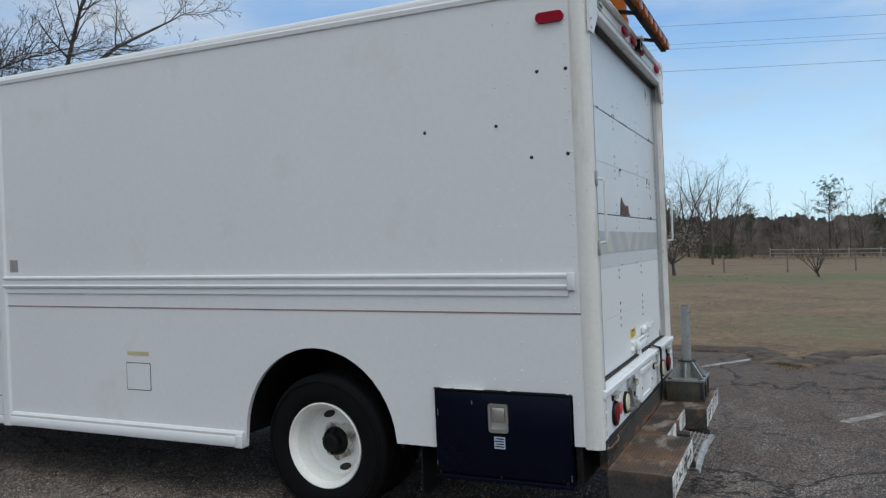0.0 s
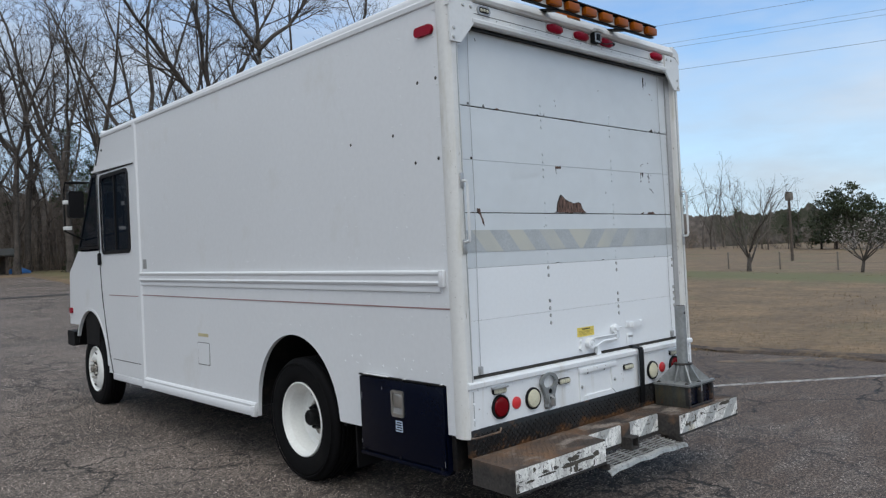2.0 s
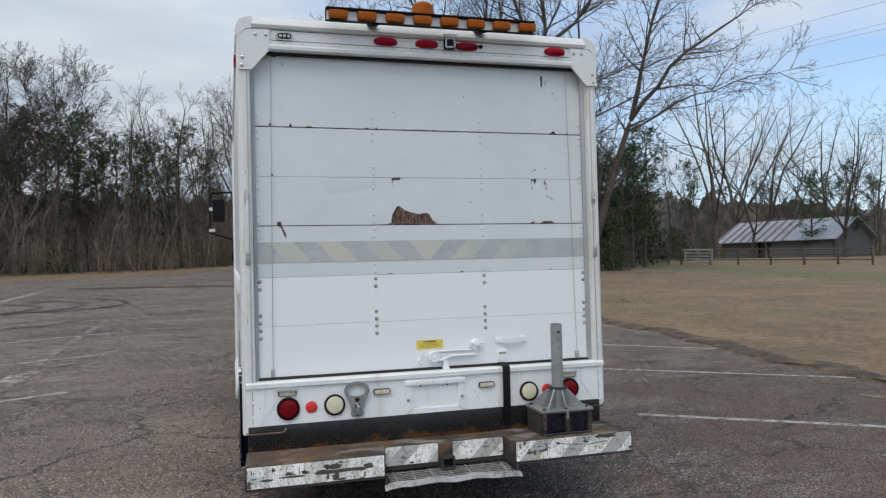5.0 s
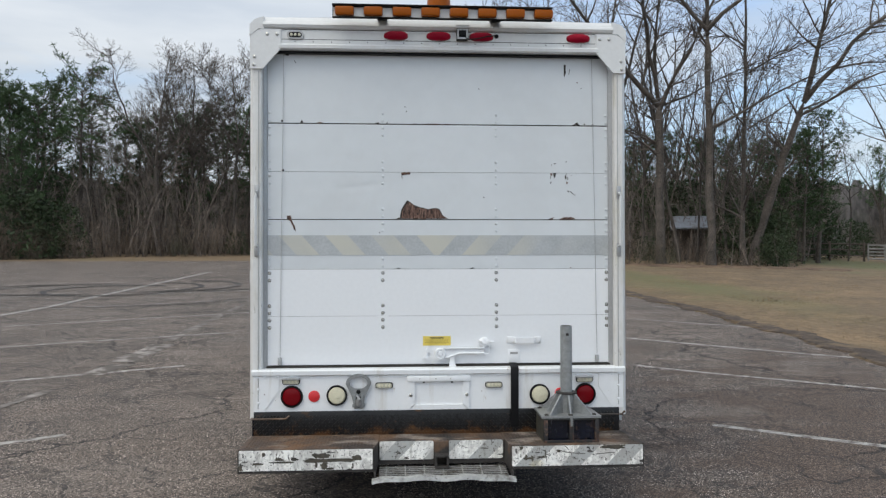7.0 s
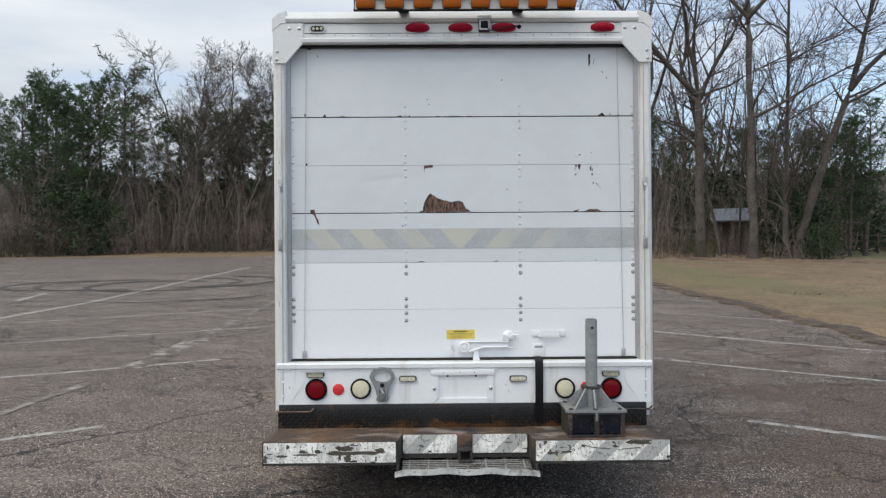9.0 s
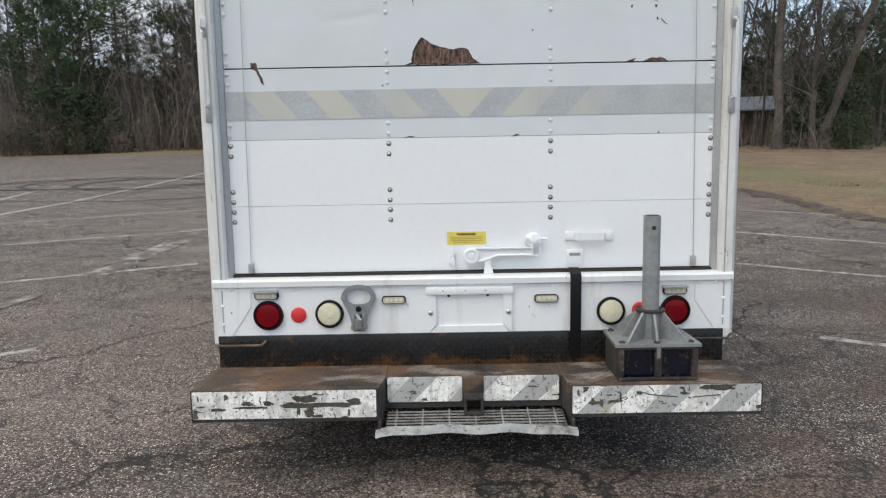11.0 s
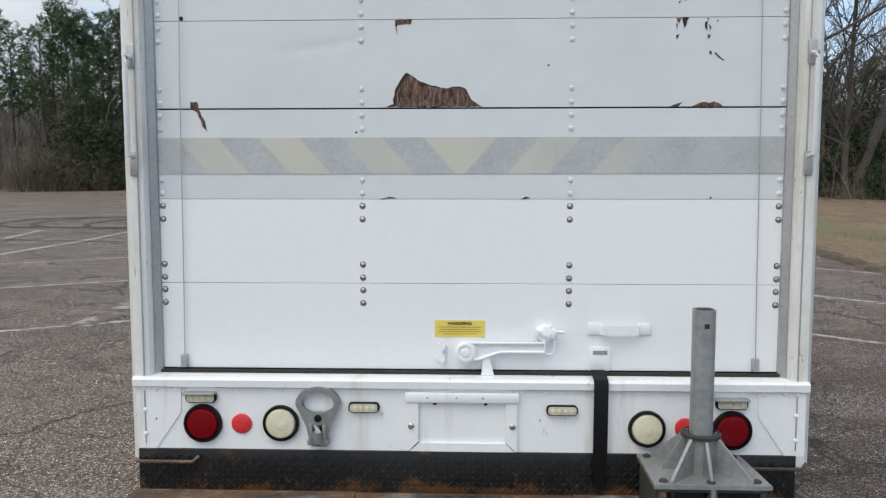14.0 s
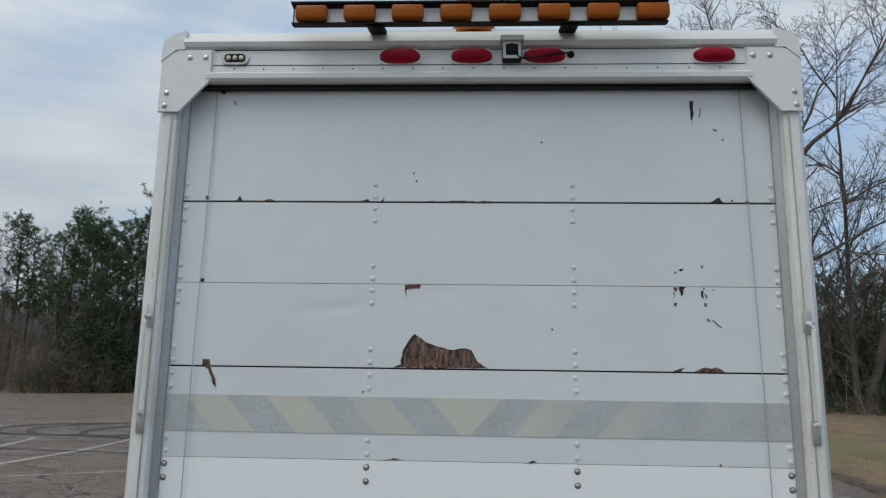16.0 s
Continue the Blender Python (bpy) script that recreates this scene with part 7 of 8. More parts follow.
def bare_tree_meshes(seed, clear=0.35, spread=1.0, limbs=13, lean=0.0, rich=1.0, stout=1.0, forks=0):
    """Trunk and crown of a leafless hardwood, one metre per unit, 20 m tall."""
    rnd = random.Random(seed)
    H = 20.0
    out = ([], [], [], [])
    r0 = 0.23 * stout
    if not forks:
        grow(rnd, Vector((0, 0, -0.3)), Vector((lean, 0.05 * rnd.gauss(0, 1), 1)), H * 0.95, r0, 0, out, rich, clear, spread, limbs)
    else:
        # a clear trunk that parts into ascending stems
        h = H * (clear + 0.06)
        trunk = bend(rnd, Vector((0, 0, -0.3)), Vector((lean, 0.04 * rnd.gauss(0, 1), 1)), h, 6, 0.04, 0.03)
        trunk.append(trunk[-1] + (trunk[-1] - trunk[-2]) * 0.4)
        add_limb(out[0], out[1], trunk, [r0 * 1.3] + [r0 * (1 - 0.05 * i) for i in range(1, 8)], 8)
        turn = rnd.uniform(0, 6.28)
        for i in range(forks + 2):
            a, turn = radians(rnd.uniform(10, 20) if i == 0 else rnd.uniform(20, 38)), turn + 2.4
            d = Vector((math.sin(a) * math.cos(turn), math.sin(a) * math.sin(turn), math.cos(a)))
            grow(rnd, trunk[-2] - Vector((0, 0, rnd.uniform(0, 1.6) * (i > 0))), d, (H - h) * rnd.uniform(0.85, 1.0), r0 * (0.68 if i == 0 else 0.52), 0, out, rich, 0.25, spread * 1.1, max(4, limbs // 2))
    return tree_parts(*out)


def tuft(rnd, verts, faces, at, size, blades, flat=0.6, slim=0.15):
    """A clump of needles or leaves: thin blades fanned round a point."""
    for _ in range(blades):
        d = Vector((rnd.gauss(0, 1), rnd.gauss(0, 1), rnd.gauss(0.25, flat))).normalized()
        u = side_way(rnd, d, math.pi / 2)
        L, w = size * rnd.uniform(0.6, 1.1), size * slim * rnd.uniform(0.7, 1.3)
        b = at + d * size * 0.1
        n = len(verts)
        if slim < 0.1:
            verts += [tuple(b - u * w), tuple(b + u * w), tuple(b + d * L)]
            faces.append((n, n + 1, n + 2))
        else:
            verts += [tuple(b), tuple(b + d * L * 0.55 + u * w), tuple(b + d * L), tuple(b + d * L * 0.55 - u * w)]
            faces.append((n, n + 1, n + 2, n + 3))


def pine_meshes(seed, bare=0.4, wide=1.0, tiers=24):
    """Trunk and crown of a pine 16 m tall: boughs with rounded clumps of needles and gaps between."""
    rnd = random.Random(seed)
    H = 16.0
    tv, tf, cv, cf = [], [], [], []
    trunk = bend(rnd, Vector((0, 0, -0.3)), Vector((rnd.gauss(0, 0.03), rnd.gauss(0, 0.03), 1)), H * 0.97, 9, 0.025, 0.02)
    add_limb(tv, tf, trunk, [0.24 * (1 - 0.9 * i / 9) for i in range(10)], 6)
    for i in range(tiers):
        t = bare + (0.99 - bare) * (i + rnd.random() * 0.8) / tiers
        f = t * 9
        k = min(int(f), 8)
        p = trunk[k].lerp(trunk[k + 1], f - k)
        q = (t - bare) / (1 - bare)
        # rounded open crown: long boughs in the middle, upswept short ones at the top
        reach = wide * H * 0.17 * (0.50 + 0.70 * math.sin(math.pi * min(1, 0.18 + 0.70 * q))) * rnd.uniform(0.55, 1.25)
        for _ in range(rnd.randint(2, 4)):
            a = rnd.uniform(0, 2 * math.pi)
            L = reach * rnd.uniform(0.5, 1.15)
            bough = bend(rnd, p, Vector((math.cos(a), math.sin(a), rnd.uniform(-0.05, 0.35) + 0.9 * q * q)), L, 3, 0.16, 0.12)
            add_limb(tv, tf, bough, [0.05, 0.036, 0.022, 0], 3)
            for c in range(rnd.randint(2, 3)):
                s = (1.0, 0.75, 0.5)[c] * 2.99
                at = bough[int(s)].lerp(bough[int(s) + 1], s % 1) + Vector((rnd.gauss(0, 0.22), rnd.gauss(0, 0.22), rnd.gauss(0.12, 0.1)))
                for _ in range(5):
                    tuft(rnd, cv, cf, at + Vector((rnd.gauss(0, 0.22), rnd.gauss(0, 0.22), rnd.gauss(0, 0.16))), rnd.uniform(0.29, 0.44), 8, 0.8, 0.088)
    return tree_parts(tv, tf, cv, cf, NEEDLE)


def evergreen_meshes(seed):
    """A broad dense evergreen 9 m tall, leafy to the ground."""
    rnd = random.Random(seed)
    tv, tf, cv, cf = [], [], [], []
    add_limb(tv, tf, bend(rnd, Vector((0, 0, -0.2)), Vector((0, 0, 1)), 7.5, 6, 0.04, 0.02), [0.25, 0.22, 0.18, 0.14, 0.1, 0.06, 0], 6)
    for _ in range(30):
        z = rnd.uniform(0.06, 0.97)
        w = 3.3 * math.sin(math.pi * (0.16 + 0.80 * z)) ** 0.7
        a, r = rnd.uniform(0, 6.28), w * rnd.uniform(0.35, 1.0)
        c = Vector((math.cos(a) * r, math.sin(a) * r, 0.5 + 8.2 * z))
        add_limb(tv, tf, [Vector((0, 0, c.z * 0.85)), c], [0.04, 0], 3)
        for _ in range(20):
            tuft(rnd, cv, cf, c + Vector((rnd.gauss(0, 0.6), rnd.gauss(0, 0.6), rnd.gauss(0, 0.42))), rnd.uniform(0.25, 0.42), 9, 0.7, 0.22)
    return tree_parts(tv, tf, cv, cf, LEAF)


def small_tree_meshes(seed, blossom):
    """A low spreading orchard tree, 5 m tall, forked near the ground."""
    rnd = random.Random(seed)
    tv, tf, cv, cf, bv, bf = [], [], [], [], [], []
    base = bend(rnd, Vector((0, 0, -0.1)), Vector((rnd.gauss(0, 0.1), rnd.gauss(0, 0.1), 1)), 1.4 if blossom else 1.0, 3, 0.08, 0.05)
    add_limb(tv, tf, base, [0.12, 0.10, 0.085, 0], 6)
    for i in range(9 if blossom else 7):
        a = i * 0.9 + rnd.uniform(-0.3, 0.3)
        L = rnd.uniform(2.2, 3.9) if blossom else rnd.uniform(2.6, 4.3)
        limb = bend(rnd, base[2 if blossom else rnd.randint(1, 3)], Vector((math.cos(a), math.sin(a), rnd.uniform(0.35, 1.6) if blossom else rnd.uniform(0.8, 2.0))), L, 5, 0.10, 0.06)
        add_limb(tv, tf, limb, [0.055, 0.045, 0.034, 0.024, 0.014, 0], 4)
        for _ in range(11):
            s = rnd.uniform(0.25, 1) * 4.99
            p = limb[int(s)].lerp(limb[int(s) + 1], s % 1)
            d = side_way(rnd, (limb[int(s) + 1] - limb[int(s)]).normalized(), radians(rnd.uniform(20, 50)))
            L2 = rnd.uniform(0.5, 1.4)
            tw = bend(rnd, p, d, L2, 2, 0.12, 0.14)
            add_limb(cv, cf, tw, [0.013, 0.009, 0], 3)
            for _ in range(5):
                q = tw[0].lerp(tw[2], rnd.random())
                e = q + side_way(rnd, d, radians(rnd.uniform(20, 50))) * rnd.uniform(0.2, 0.6)
                add_limb(cv, cf, [q, e], [0.007, 0], 3)
                if blossom:
                    tuft(rnd, bv, bf, q.lerp(e, rnd.random()), 0.10, 4, 1.0, 0.2)
    out = []
    for name, v, fc, m in (("trunk", tv, tf, BARK), ("crown", cv, cf, TWIG), ("blossom", bv, bf, BLOSSOM)):
        if v:
            me = bpy.data.meshes.new(name)
            me.from_pydata(v, [], fc)
            me.materials.append(m)
            out.append(me)
    return out


def plant(kind, meshes, x, y, height, own, label, group, sink=0.0, tilt=0.0):
    rnd = random.Random(int(x * 977 + y * 131))
    ob = thing(kind, (x, y, ground_height(x, y) - sink), label, "tree", group)
    s = height / own
    ob.scale = (s * rnd.uniform(0.9, 1.1), s * rnd.uniform(0.9, 1.1), s)
    ob.rotation_euler = (0, tilt, rnd.uniform(0, 6.28))
    for me in meshes:
        c = new(me.name, me)
        c.parent = ob
    return ob


HARDWOODS = [bare_tree_meshes(11, 0.36, 1.0, 13, forks=1, rich=0.92), bare_tree_meshes(23, 0.32, 1.0, 12, 0.05, forks=1, rich=0.92), bare_tree_meshes(37, 0.45, 0.8, 15, stout=0.8), bare_tree_meshes(41, 0.30, 1.0, 12, 0.0, forks=2, stout=1.15, rich=0.92), bare_tree_meshes(59, 0.48, 0.7, 15, 0.03, stout=0.7)]
FARWOODS = [bare_tree_meshes(43, 0.18, 1.25, 10, forks=2, stout=1.2, rich=0.66), bare_tree_meshes(47, 0.16, 1.25, 9, forks=3, stout=1.2, rich=0.66)]
THIN = [bare_tree_meshes(83, 0.34, 0.55, 13, rich=0.5, stout=0.5), bare_tree_meshes(97, 0.25, 0.66, 14, 0.04, rich=0.5, stout=0.55), bare_tree_meshes(103, 0.42, 0.5, 12, rich=0.5, stout=0.45), bare_tree_meshes(109, 0.2, 0.8, 8, 0.0, rich=0.5, stout=0.6, forks=1)]
PINES = [pine_meshes(7, 0.45, 0.95, 18), pine_meshes(13, 0.16, 1.15, 28), pine_meshes(17, 0.24, 1.1, 25), pine_meshes(19, 0.62, 1.3, 14)]
EVERGREEN = [evergreen_meshes(29), evergreen_meshes(31)]
ORCHARD = [small_tree_meshes(3, False), small_tree_meshes(5, False)]
FLOWERING = small_tree_meshes(9, True)
BARE = "tall leafless hardwood with grey bark and fine twigs"
PINE = "dark green pine with open tiers of needles"


def polar(bearing, d, eye=(-0.5, -4.5)):
    return eye[0] + d * math.sin(radians(bearing)), eye[1] + d * math.cos(radians(bearing))


def stand(rows):
    """Hardwoods along the edge of the woods: bearing, distance, height and kind of each."""
    for b, d, h, k in rows:
        x, y = polar(b, d)
        plant("bare_tree", HARDWOODS[k] if d < 75 else FARWOODS[k % 2], x, y, h * 0.90, 20.0, BARE, "bare trees at the edge of the woods")


stand(((9.2, 60, 21, 0), (6.2, 57, 18, 3), (3.4, 56, 16, 1), (0.8, 57, 15, 0), (11.4, 55, 22, 3), (4.8, 62, 17, 0), (2.2, 60, 16, 3), (-0.5, 62, 16, 1), (-4.6, 64, 16, 1), (-7.0, 63, 16, 0), (-9.6, 66, 13, 0), (-19.9, 66, 15, 2), (-14.0, 68, 15, 3)))
stand(((13.6, 52, 22, 0), (16.4, 50, 24, 3), (23.2, 60, 17, 1), (29.0, 55, 11, 2), (32.6, 58, 10, 4), (18.9, 62, 20, 0), (21.6, 64, 20, 3), (25.4, 62, 15, 0), (14.9, 62, 20, 1)))
stand(((7.6, 66, 19, 0), (5.6, 68, 18, 3), (12.3, 64, 19, 1), (10.2, 66, 19, 0), (1.2, 66, 17, 3), (-2.6, 66, 15, 0)))
stand(((36.2, 80, 23, 1), (37.6, 98, 25, 3), (40.0, 100, 23, 0), (43.5, 102, 20, 1), (44.5, 82, 17, 3), (46.6, 92, 15, 1), (34.6, 76, 12, 0), (38.6, 86, 14, 0), (41.2, 104, 17, 1), (45.4, 98, 14, 1), (47.8, 98, 13, 0), (42.4, 108, 16, 0), (49.6, 84, 19.5, 1), (51.2, 96, 13, 3), (52.6, 92, 12, 0), (55.0, 104, 12, 3), (57.5, 106, 11, 1), (60.5, 108, 10, 0), (64.0, 110, 10, 3)))
stand(((75.9, 92, 8.5, 0), (76.9, 94, 9.6, 1), (78.0, 92, 11.6, 0), (79.3, 94, 12.6, 1), (80.4, 93, 13.6, 0), (81.5, 94, 13.8, 1), (82.6, 93, 13.0, 0), (83.5, 95, 11.2, 1), (84.4, 98, 8.4, 0), (86.4, 100, 6.8, 1), (88.4, 98, 7.0, 0), (90.6, 94, 8.6, 1), (92.2, 94, 8.2, 0), (94.2, 92, 8.5, 1), (96.5, 94, 9, 0)))


def old_tree(seed, b, d, turn, *stems, rich=0.9):
    x, y = polar(b, d)
    ob = plant("bare_tree", old_tree_meshes(seed, stems, rich), x, y, 20.0, 20.0, "thick old leafless hardwood with forked spreading limbs", "bare trees at the edge of the woods")
    ob.rotation_euler = (0, 0, -radians(b) + turn)
    ob.scale = (1, 1, 1)


old_tree(61, 20.4, 43, 0.0, (-1, 0, 0, 9.6, 0, 0.42), (0, 0.97, -44, 12, 18, 0.23), (0, 1, -9, 12, 4, 0.2), (0, 1, 5, 11, -6, 0.19), (0, 0.93, 28, 11, -4, 0.2), (0, 0.96, 62, 8, 14, 0.1), (0, 0.72, -58, 6.5, -22, 0.09), (0, 0.95, -22, 1.3, 0, 0.1))
old_tree(62, 23.9, 42, 0.2, (-1, 0, 0, 13.2, 0, 0.32), (0, 1, -46, 10, 44, 0.17), (0, 1, 40, 10, -14, 0.17), (0, 0.98, 2, 9, 0, 0.18), (0, 0.59, 58, 10.5, 22, 0.13), (0, 0.36, 62, 3, -10, 0.06))
old_tree(63, 26.1, 44, 0.1, (-1, 0, -1, 21, 2, 0.22), (0, 0.52, 64, 5.5, 10, 0.08), (0, 0.6, -58, 5, 6, 0.08), (0, 0.74, 34, 7, -8, 0.1), (0, 0.8, -32, 6, 8, 0.09))
old_tree(64, 26.6, 45, 0.1, (-1, 0, 13, 10, 7, 0.36), (0, 1, 15, 13, -9, 0.2), (0, 0.98, 36, 12.5, 34, 0.23), (0, 0.9, 58, 10, 26, 0.12), (0, 0.7, -48, 5, 10, 0.08))
old_tree(65, 8.2, 55, 0.4, (-1, 0, 2, 8, 0, 0.3), (0, 1, -32, 11, 10, 0.16), (0, 1, -8, 12, -6, 0.17), (0, 0.98, 14, 12, 8, 0.17), (0, 0.92, 38, 10, 4, 0.14), (0, 0.7, -60, 7, 10, 0.08), (0, 0.75, 60, 7, 5, 0.08))
old_tree(66, -17.4, 61, 0.0, (-1, 0, -3, 7.4, 2, 0.27), (0, 1, -34, 8.6, 26, 0.17), (0, 1, 8, 8.6, -6, 0.17), (0, 0.97, 36, 6.6, -14, 0.12), (0, 0.8, -58, 5, 34, 0.09), (0, 0.86, 52, 5, -20, 0.08), rich=1.15)
old_tree(67, -12.3, 62, 0.0, (-1, 0, 1, 8.6, 2, 0.22), (0, 1, -24, 7, 10, 0.11), (0, 1, -4, 7.6, 4, 0.11), (0, 1, 16, 7.2, 2, 0.11), (0, 0.97, 34, 5.4, -10, 0.09), rich=1.15)
old_tree(68, -15.2, 62, 0.0, (-1, 0, 2, 8.2, -4, 0.24), (0, 1, -26, 7.2, 12, 0.13), (0, 1, 3, 8.0, -3, 0.14), (0, 0.98, 27, 6.6, -8, 0.12), (0, 0.8, -44, 5, 14, 0.08), (0, 0.74, 45, 5, -14, 0.08), rich=1.15)
# thinner trees between and behind
rnd = random.Random(77)
YOUNG = "slender leafless young tree in the woods"
for i in range(58):
    b = -34 + 78 * (i + rnd.random()) / 58
    d = rnd.uniform(60, 78) if b < 14 else rnd.uniform(54, 74)
    x, y = polar(b, d)
    low = 0.6 if 28.5 < b < 35 else 1.0
    if 33 < b < 46:
        x, y = polar(b, rnd.uniform(98, 112))
    plant("thin_tree", THIN[i % 4], x, y, low * rnd.uniform(8, 14), 20.0 * 0.9, YOUNG, "young trees in the woods")
for i in range(46):
    b = 46 + 54 * (i + rnd.random()) / 46
    x, y = polar(b, rnd.uniform(92, 106) if b > 76 else rnd.uniform(100, 130))
    h = rnd.uniform(6.0, 9.0) if b > 66 else rnd.uniform(8.0, 13.0)
    if not 71.6 < b < 75.4:
        plant("thin_tree", THIN[i % 4], x, y, h, 20.0 * 0.9, "leafless tree in the far tree line", "trees of the far tree line")
for i in range(38):
    b = -36 + 39 * (i + rnd.random()) / 38
    x, y = polar(b, rnd.uniform(61, 76))
    plant("thin_tree", THIN[(i * 3) % 4], x, y, rnd.uniform(7.5, 11.5), 20.0 * 0.9, YOUNG, "young trees in the woods")
for i in range(30):
    b = 12.5 + 17 * (i + rnd.random()) / 30
    x, y = polar(b, rnd.uniform(50, 72))
    plant("thin_tree", THIN[i % 4], x, y, rnd.uniform(8, 14), 20.0 * 0.9, YOUNG, "young trees in the woods")
for b, d, h in ((21.7, 45, 17), (22.9, 46.5, 12), (24.9, 46, 15), (19.1, 46, 14), (27.6, 47, 13)):
    x, y = polar(b, d)
    plant("thin_tree", THIN[int(h) % 4], x, y, h, 20.0 * 0.9, YOUNG, "young trees in the woods")
# pines
PSCALE = 0.78


def pines(rows):
    for i, (b, d, h, k) in enumerate(rows):
        x, y = polar(b, d)
        plant("pine", PINES[(0, 1 + i % 2, 3)[k]], x, y, h * PSCALE if d < 66 else h * 0.9, 16.0, PINE, "pines")


pines(((-30.6, 64, 15.5, 0), (-29.0, 62, 15.8, 0), (-27.0, 60, 16, 1), (-25.0, 63, 15.5, 1), (-22.4, 62, 18.2, 2), (-28.2, 64, 17, 0), (-18.8, 68, 13, 1), (-16.2, 70, 14, 1), (-12.6, 69, 15, 2), (-10.4, 70, 15, 1), (-6.2, 68, 13, 1), (-4.0, 70, 14, 2)))
pines(((-26.2, 57.5, 11, 1), (-22.0, 68, 15, 0), (-27.4, 69, 16.5, 1), (-24.6, 70, 16, 1), (-15.4, 68, 13, 2), (-8.4, 67, 12.5, 2), (-2.0, 70, 12, 0), (-18.0, 70, 13, 0), (-26.2, 65, 16, 1), (-23.8, 66, 15.5, 1), (-31.6, 66, 15, 0)))
pines(((-19.6, 67, 13, 1), (-17.0, 67, 13.5, 1), (-14.4, 66, 14.5, 1), (-11.1, 66, 14.5, 0), (-9.2, 67, 12, 1), (-6.9, 66, 12, 0), (-4.8, 67, 11, 1), (-13.0, 73, 14, 1), (-15.8, 74, 14, 1), (2.5, 68, 11, 1), (7.0, 68, 11, 1), (15.0, 66, 13, 1), (19.5, 64, 13, 1), (22.5, 62, 12, 1), (27.0, 64, 12, 1)))
pines(((17.0, 56, 13, 1), (25.0, 56, 11, 1), (13.5, 64, 11, 1), (16.2, 66, 11.5, 1), (18.4, 66, 11, 1), (20.8, 66, 11.5, 1), (23.4, 66, 11, 1), (25.2, 67, 10.5, 1), (28.6, 54, 10.5, 1), (29.9, 50, 10.5, 1), (27.6, 57, 11, 1), (30.8, 52, 12.5, 1), (29.6, 54, 11, 1), (30.6, 58, 10, 2), (34.5, 78, 11, 0), (43.6, 110, 12, 1), (46.4, 112, 12, 1), (39.4, 112, 12, 1), (48.6, 112, 11, 1), (36.6, 110, 11, 1), (42.5, 84, 10, 1), (45, 88, 11, 1), (12, 68, 13, 0), (5.5, 70, 12, 1), (55.5, 120, 9, 1), (58.0, 125, 8, 0), (62.5, 122, 7, 1), (85.0, 98, 7.5, 0), (90.2, 93, 9.8, 2), (93.4, 96, 7.6, 0), (95.5, 94, 8, 2)))
for i, (b, d, h) in enumerate(((67.8, 104, 6.4), (68.7, 101, 7.6), (69.8, 100, 8.2), (70.8, 102, 6.8), (71.5, 106, 5.6), (66.2, 112, 5.5), (78.9, 96, 6.4))):
    x, y = polar(b, d)
    plant("evergreen_tree", EVERGREEN[i % 2], x, y, h, 9.0, "broad dense dark evergreen tree across the field", "evergreens across the field")
# orchard row in the field
for x, y, h, k in ((27.9, -1.8, 2.1, 0), (33.2, 4.5, 3.7, 2), (33.0, 9.3, 3.3, 2), (33.0, 14.6, 5.9, 0), (30.6, 18.6, 5.4, 1)):
    plant("small_tree", FLOWERING if k == 2 else ORCHARD[k], x, y, h, 5.0, "low forked tree with pale blossom in the field" if k == 2 else "low leafless forked tree in the field", "small trees in the field")


def sapling(seed, tall):
    """A leafless shrub, or a slim upright young tree where tall, one metre high, as points and triangles."""
    rnd = random.Random(seed)
    v, f = [], []
    stems = 1 if tall else 3
    for q in range(stems):
        lean = 0.10 if tall else 0.18
        stem = bend(rnd, Vector((rnd.gauss(0, 0.03), rnd.gauss(0, 0.03), 0)), Vector((rnd.gauss(0, lean), rnd.gauss(0, lean), 1)), rnd.uniform(0.8, 1.0), 4, 0.10 if tall else 0.15, 0.04)
        add_limb(v, f, stem, [0.0055, 0.005, 0.004, 0.0028, 0] if tall else [0.0065, 0.0055, 0.0042, 0.003, 0], 3)
        for _ in range(15 if tall else 5):
            s = rnd.uniform(0.15, 0.98) * 3.99
            p = stem[int(s)].lerp(stem[int(s) + 1], s % 1)
            d = side_way(rnd, (stem[int(s) + 1] - stem[int(s)]).normalized(), radians(rnd.uniform(22, 50) if tall else rnd.uniform(25, 60)))
            L = rnd.uniform(0.10, 0.24) if tall else rnd.uniform(0.15, 0.42)
            add_limb(v, f, [p, p + d * L + Vector((0, 0, 0.03))], [0.0026 if tall else 0.005, 0], 3)
            for _ in range(2):
                a = p + d * L * rnd.uniform(0.2, 0.9)
                add_limb(v, f, [a, a + side_way(rnd, d, radians(rnd.uniform(20, 70))) * L * rnd.uniform(0.35, 0.75)], [0.0016 if tall else 0.0032, 0], 3)
    tri = []
    for c in f:
        tri += [c] if len(c) == 3 else [(c[0], c[1], c[2]), (c[0], c[2], c[3])]
    return np.array(v), np.array(tri)


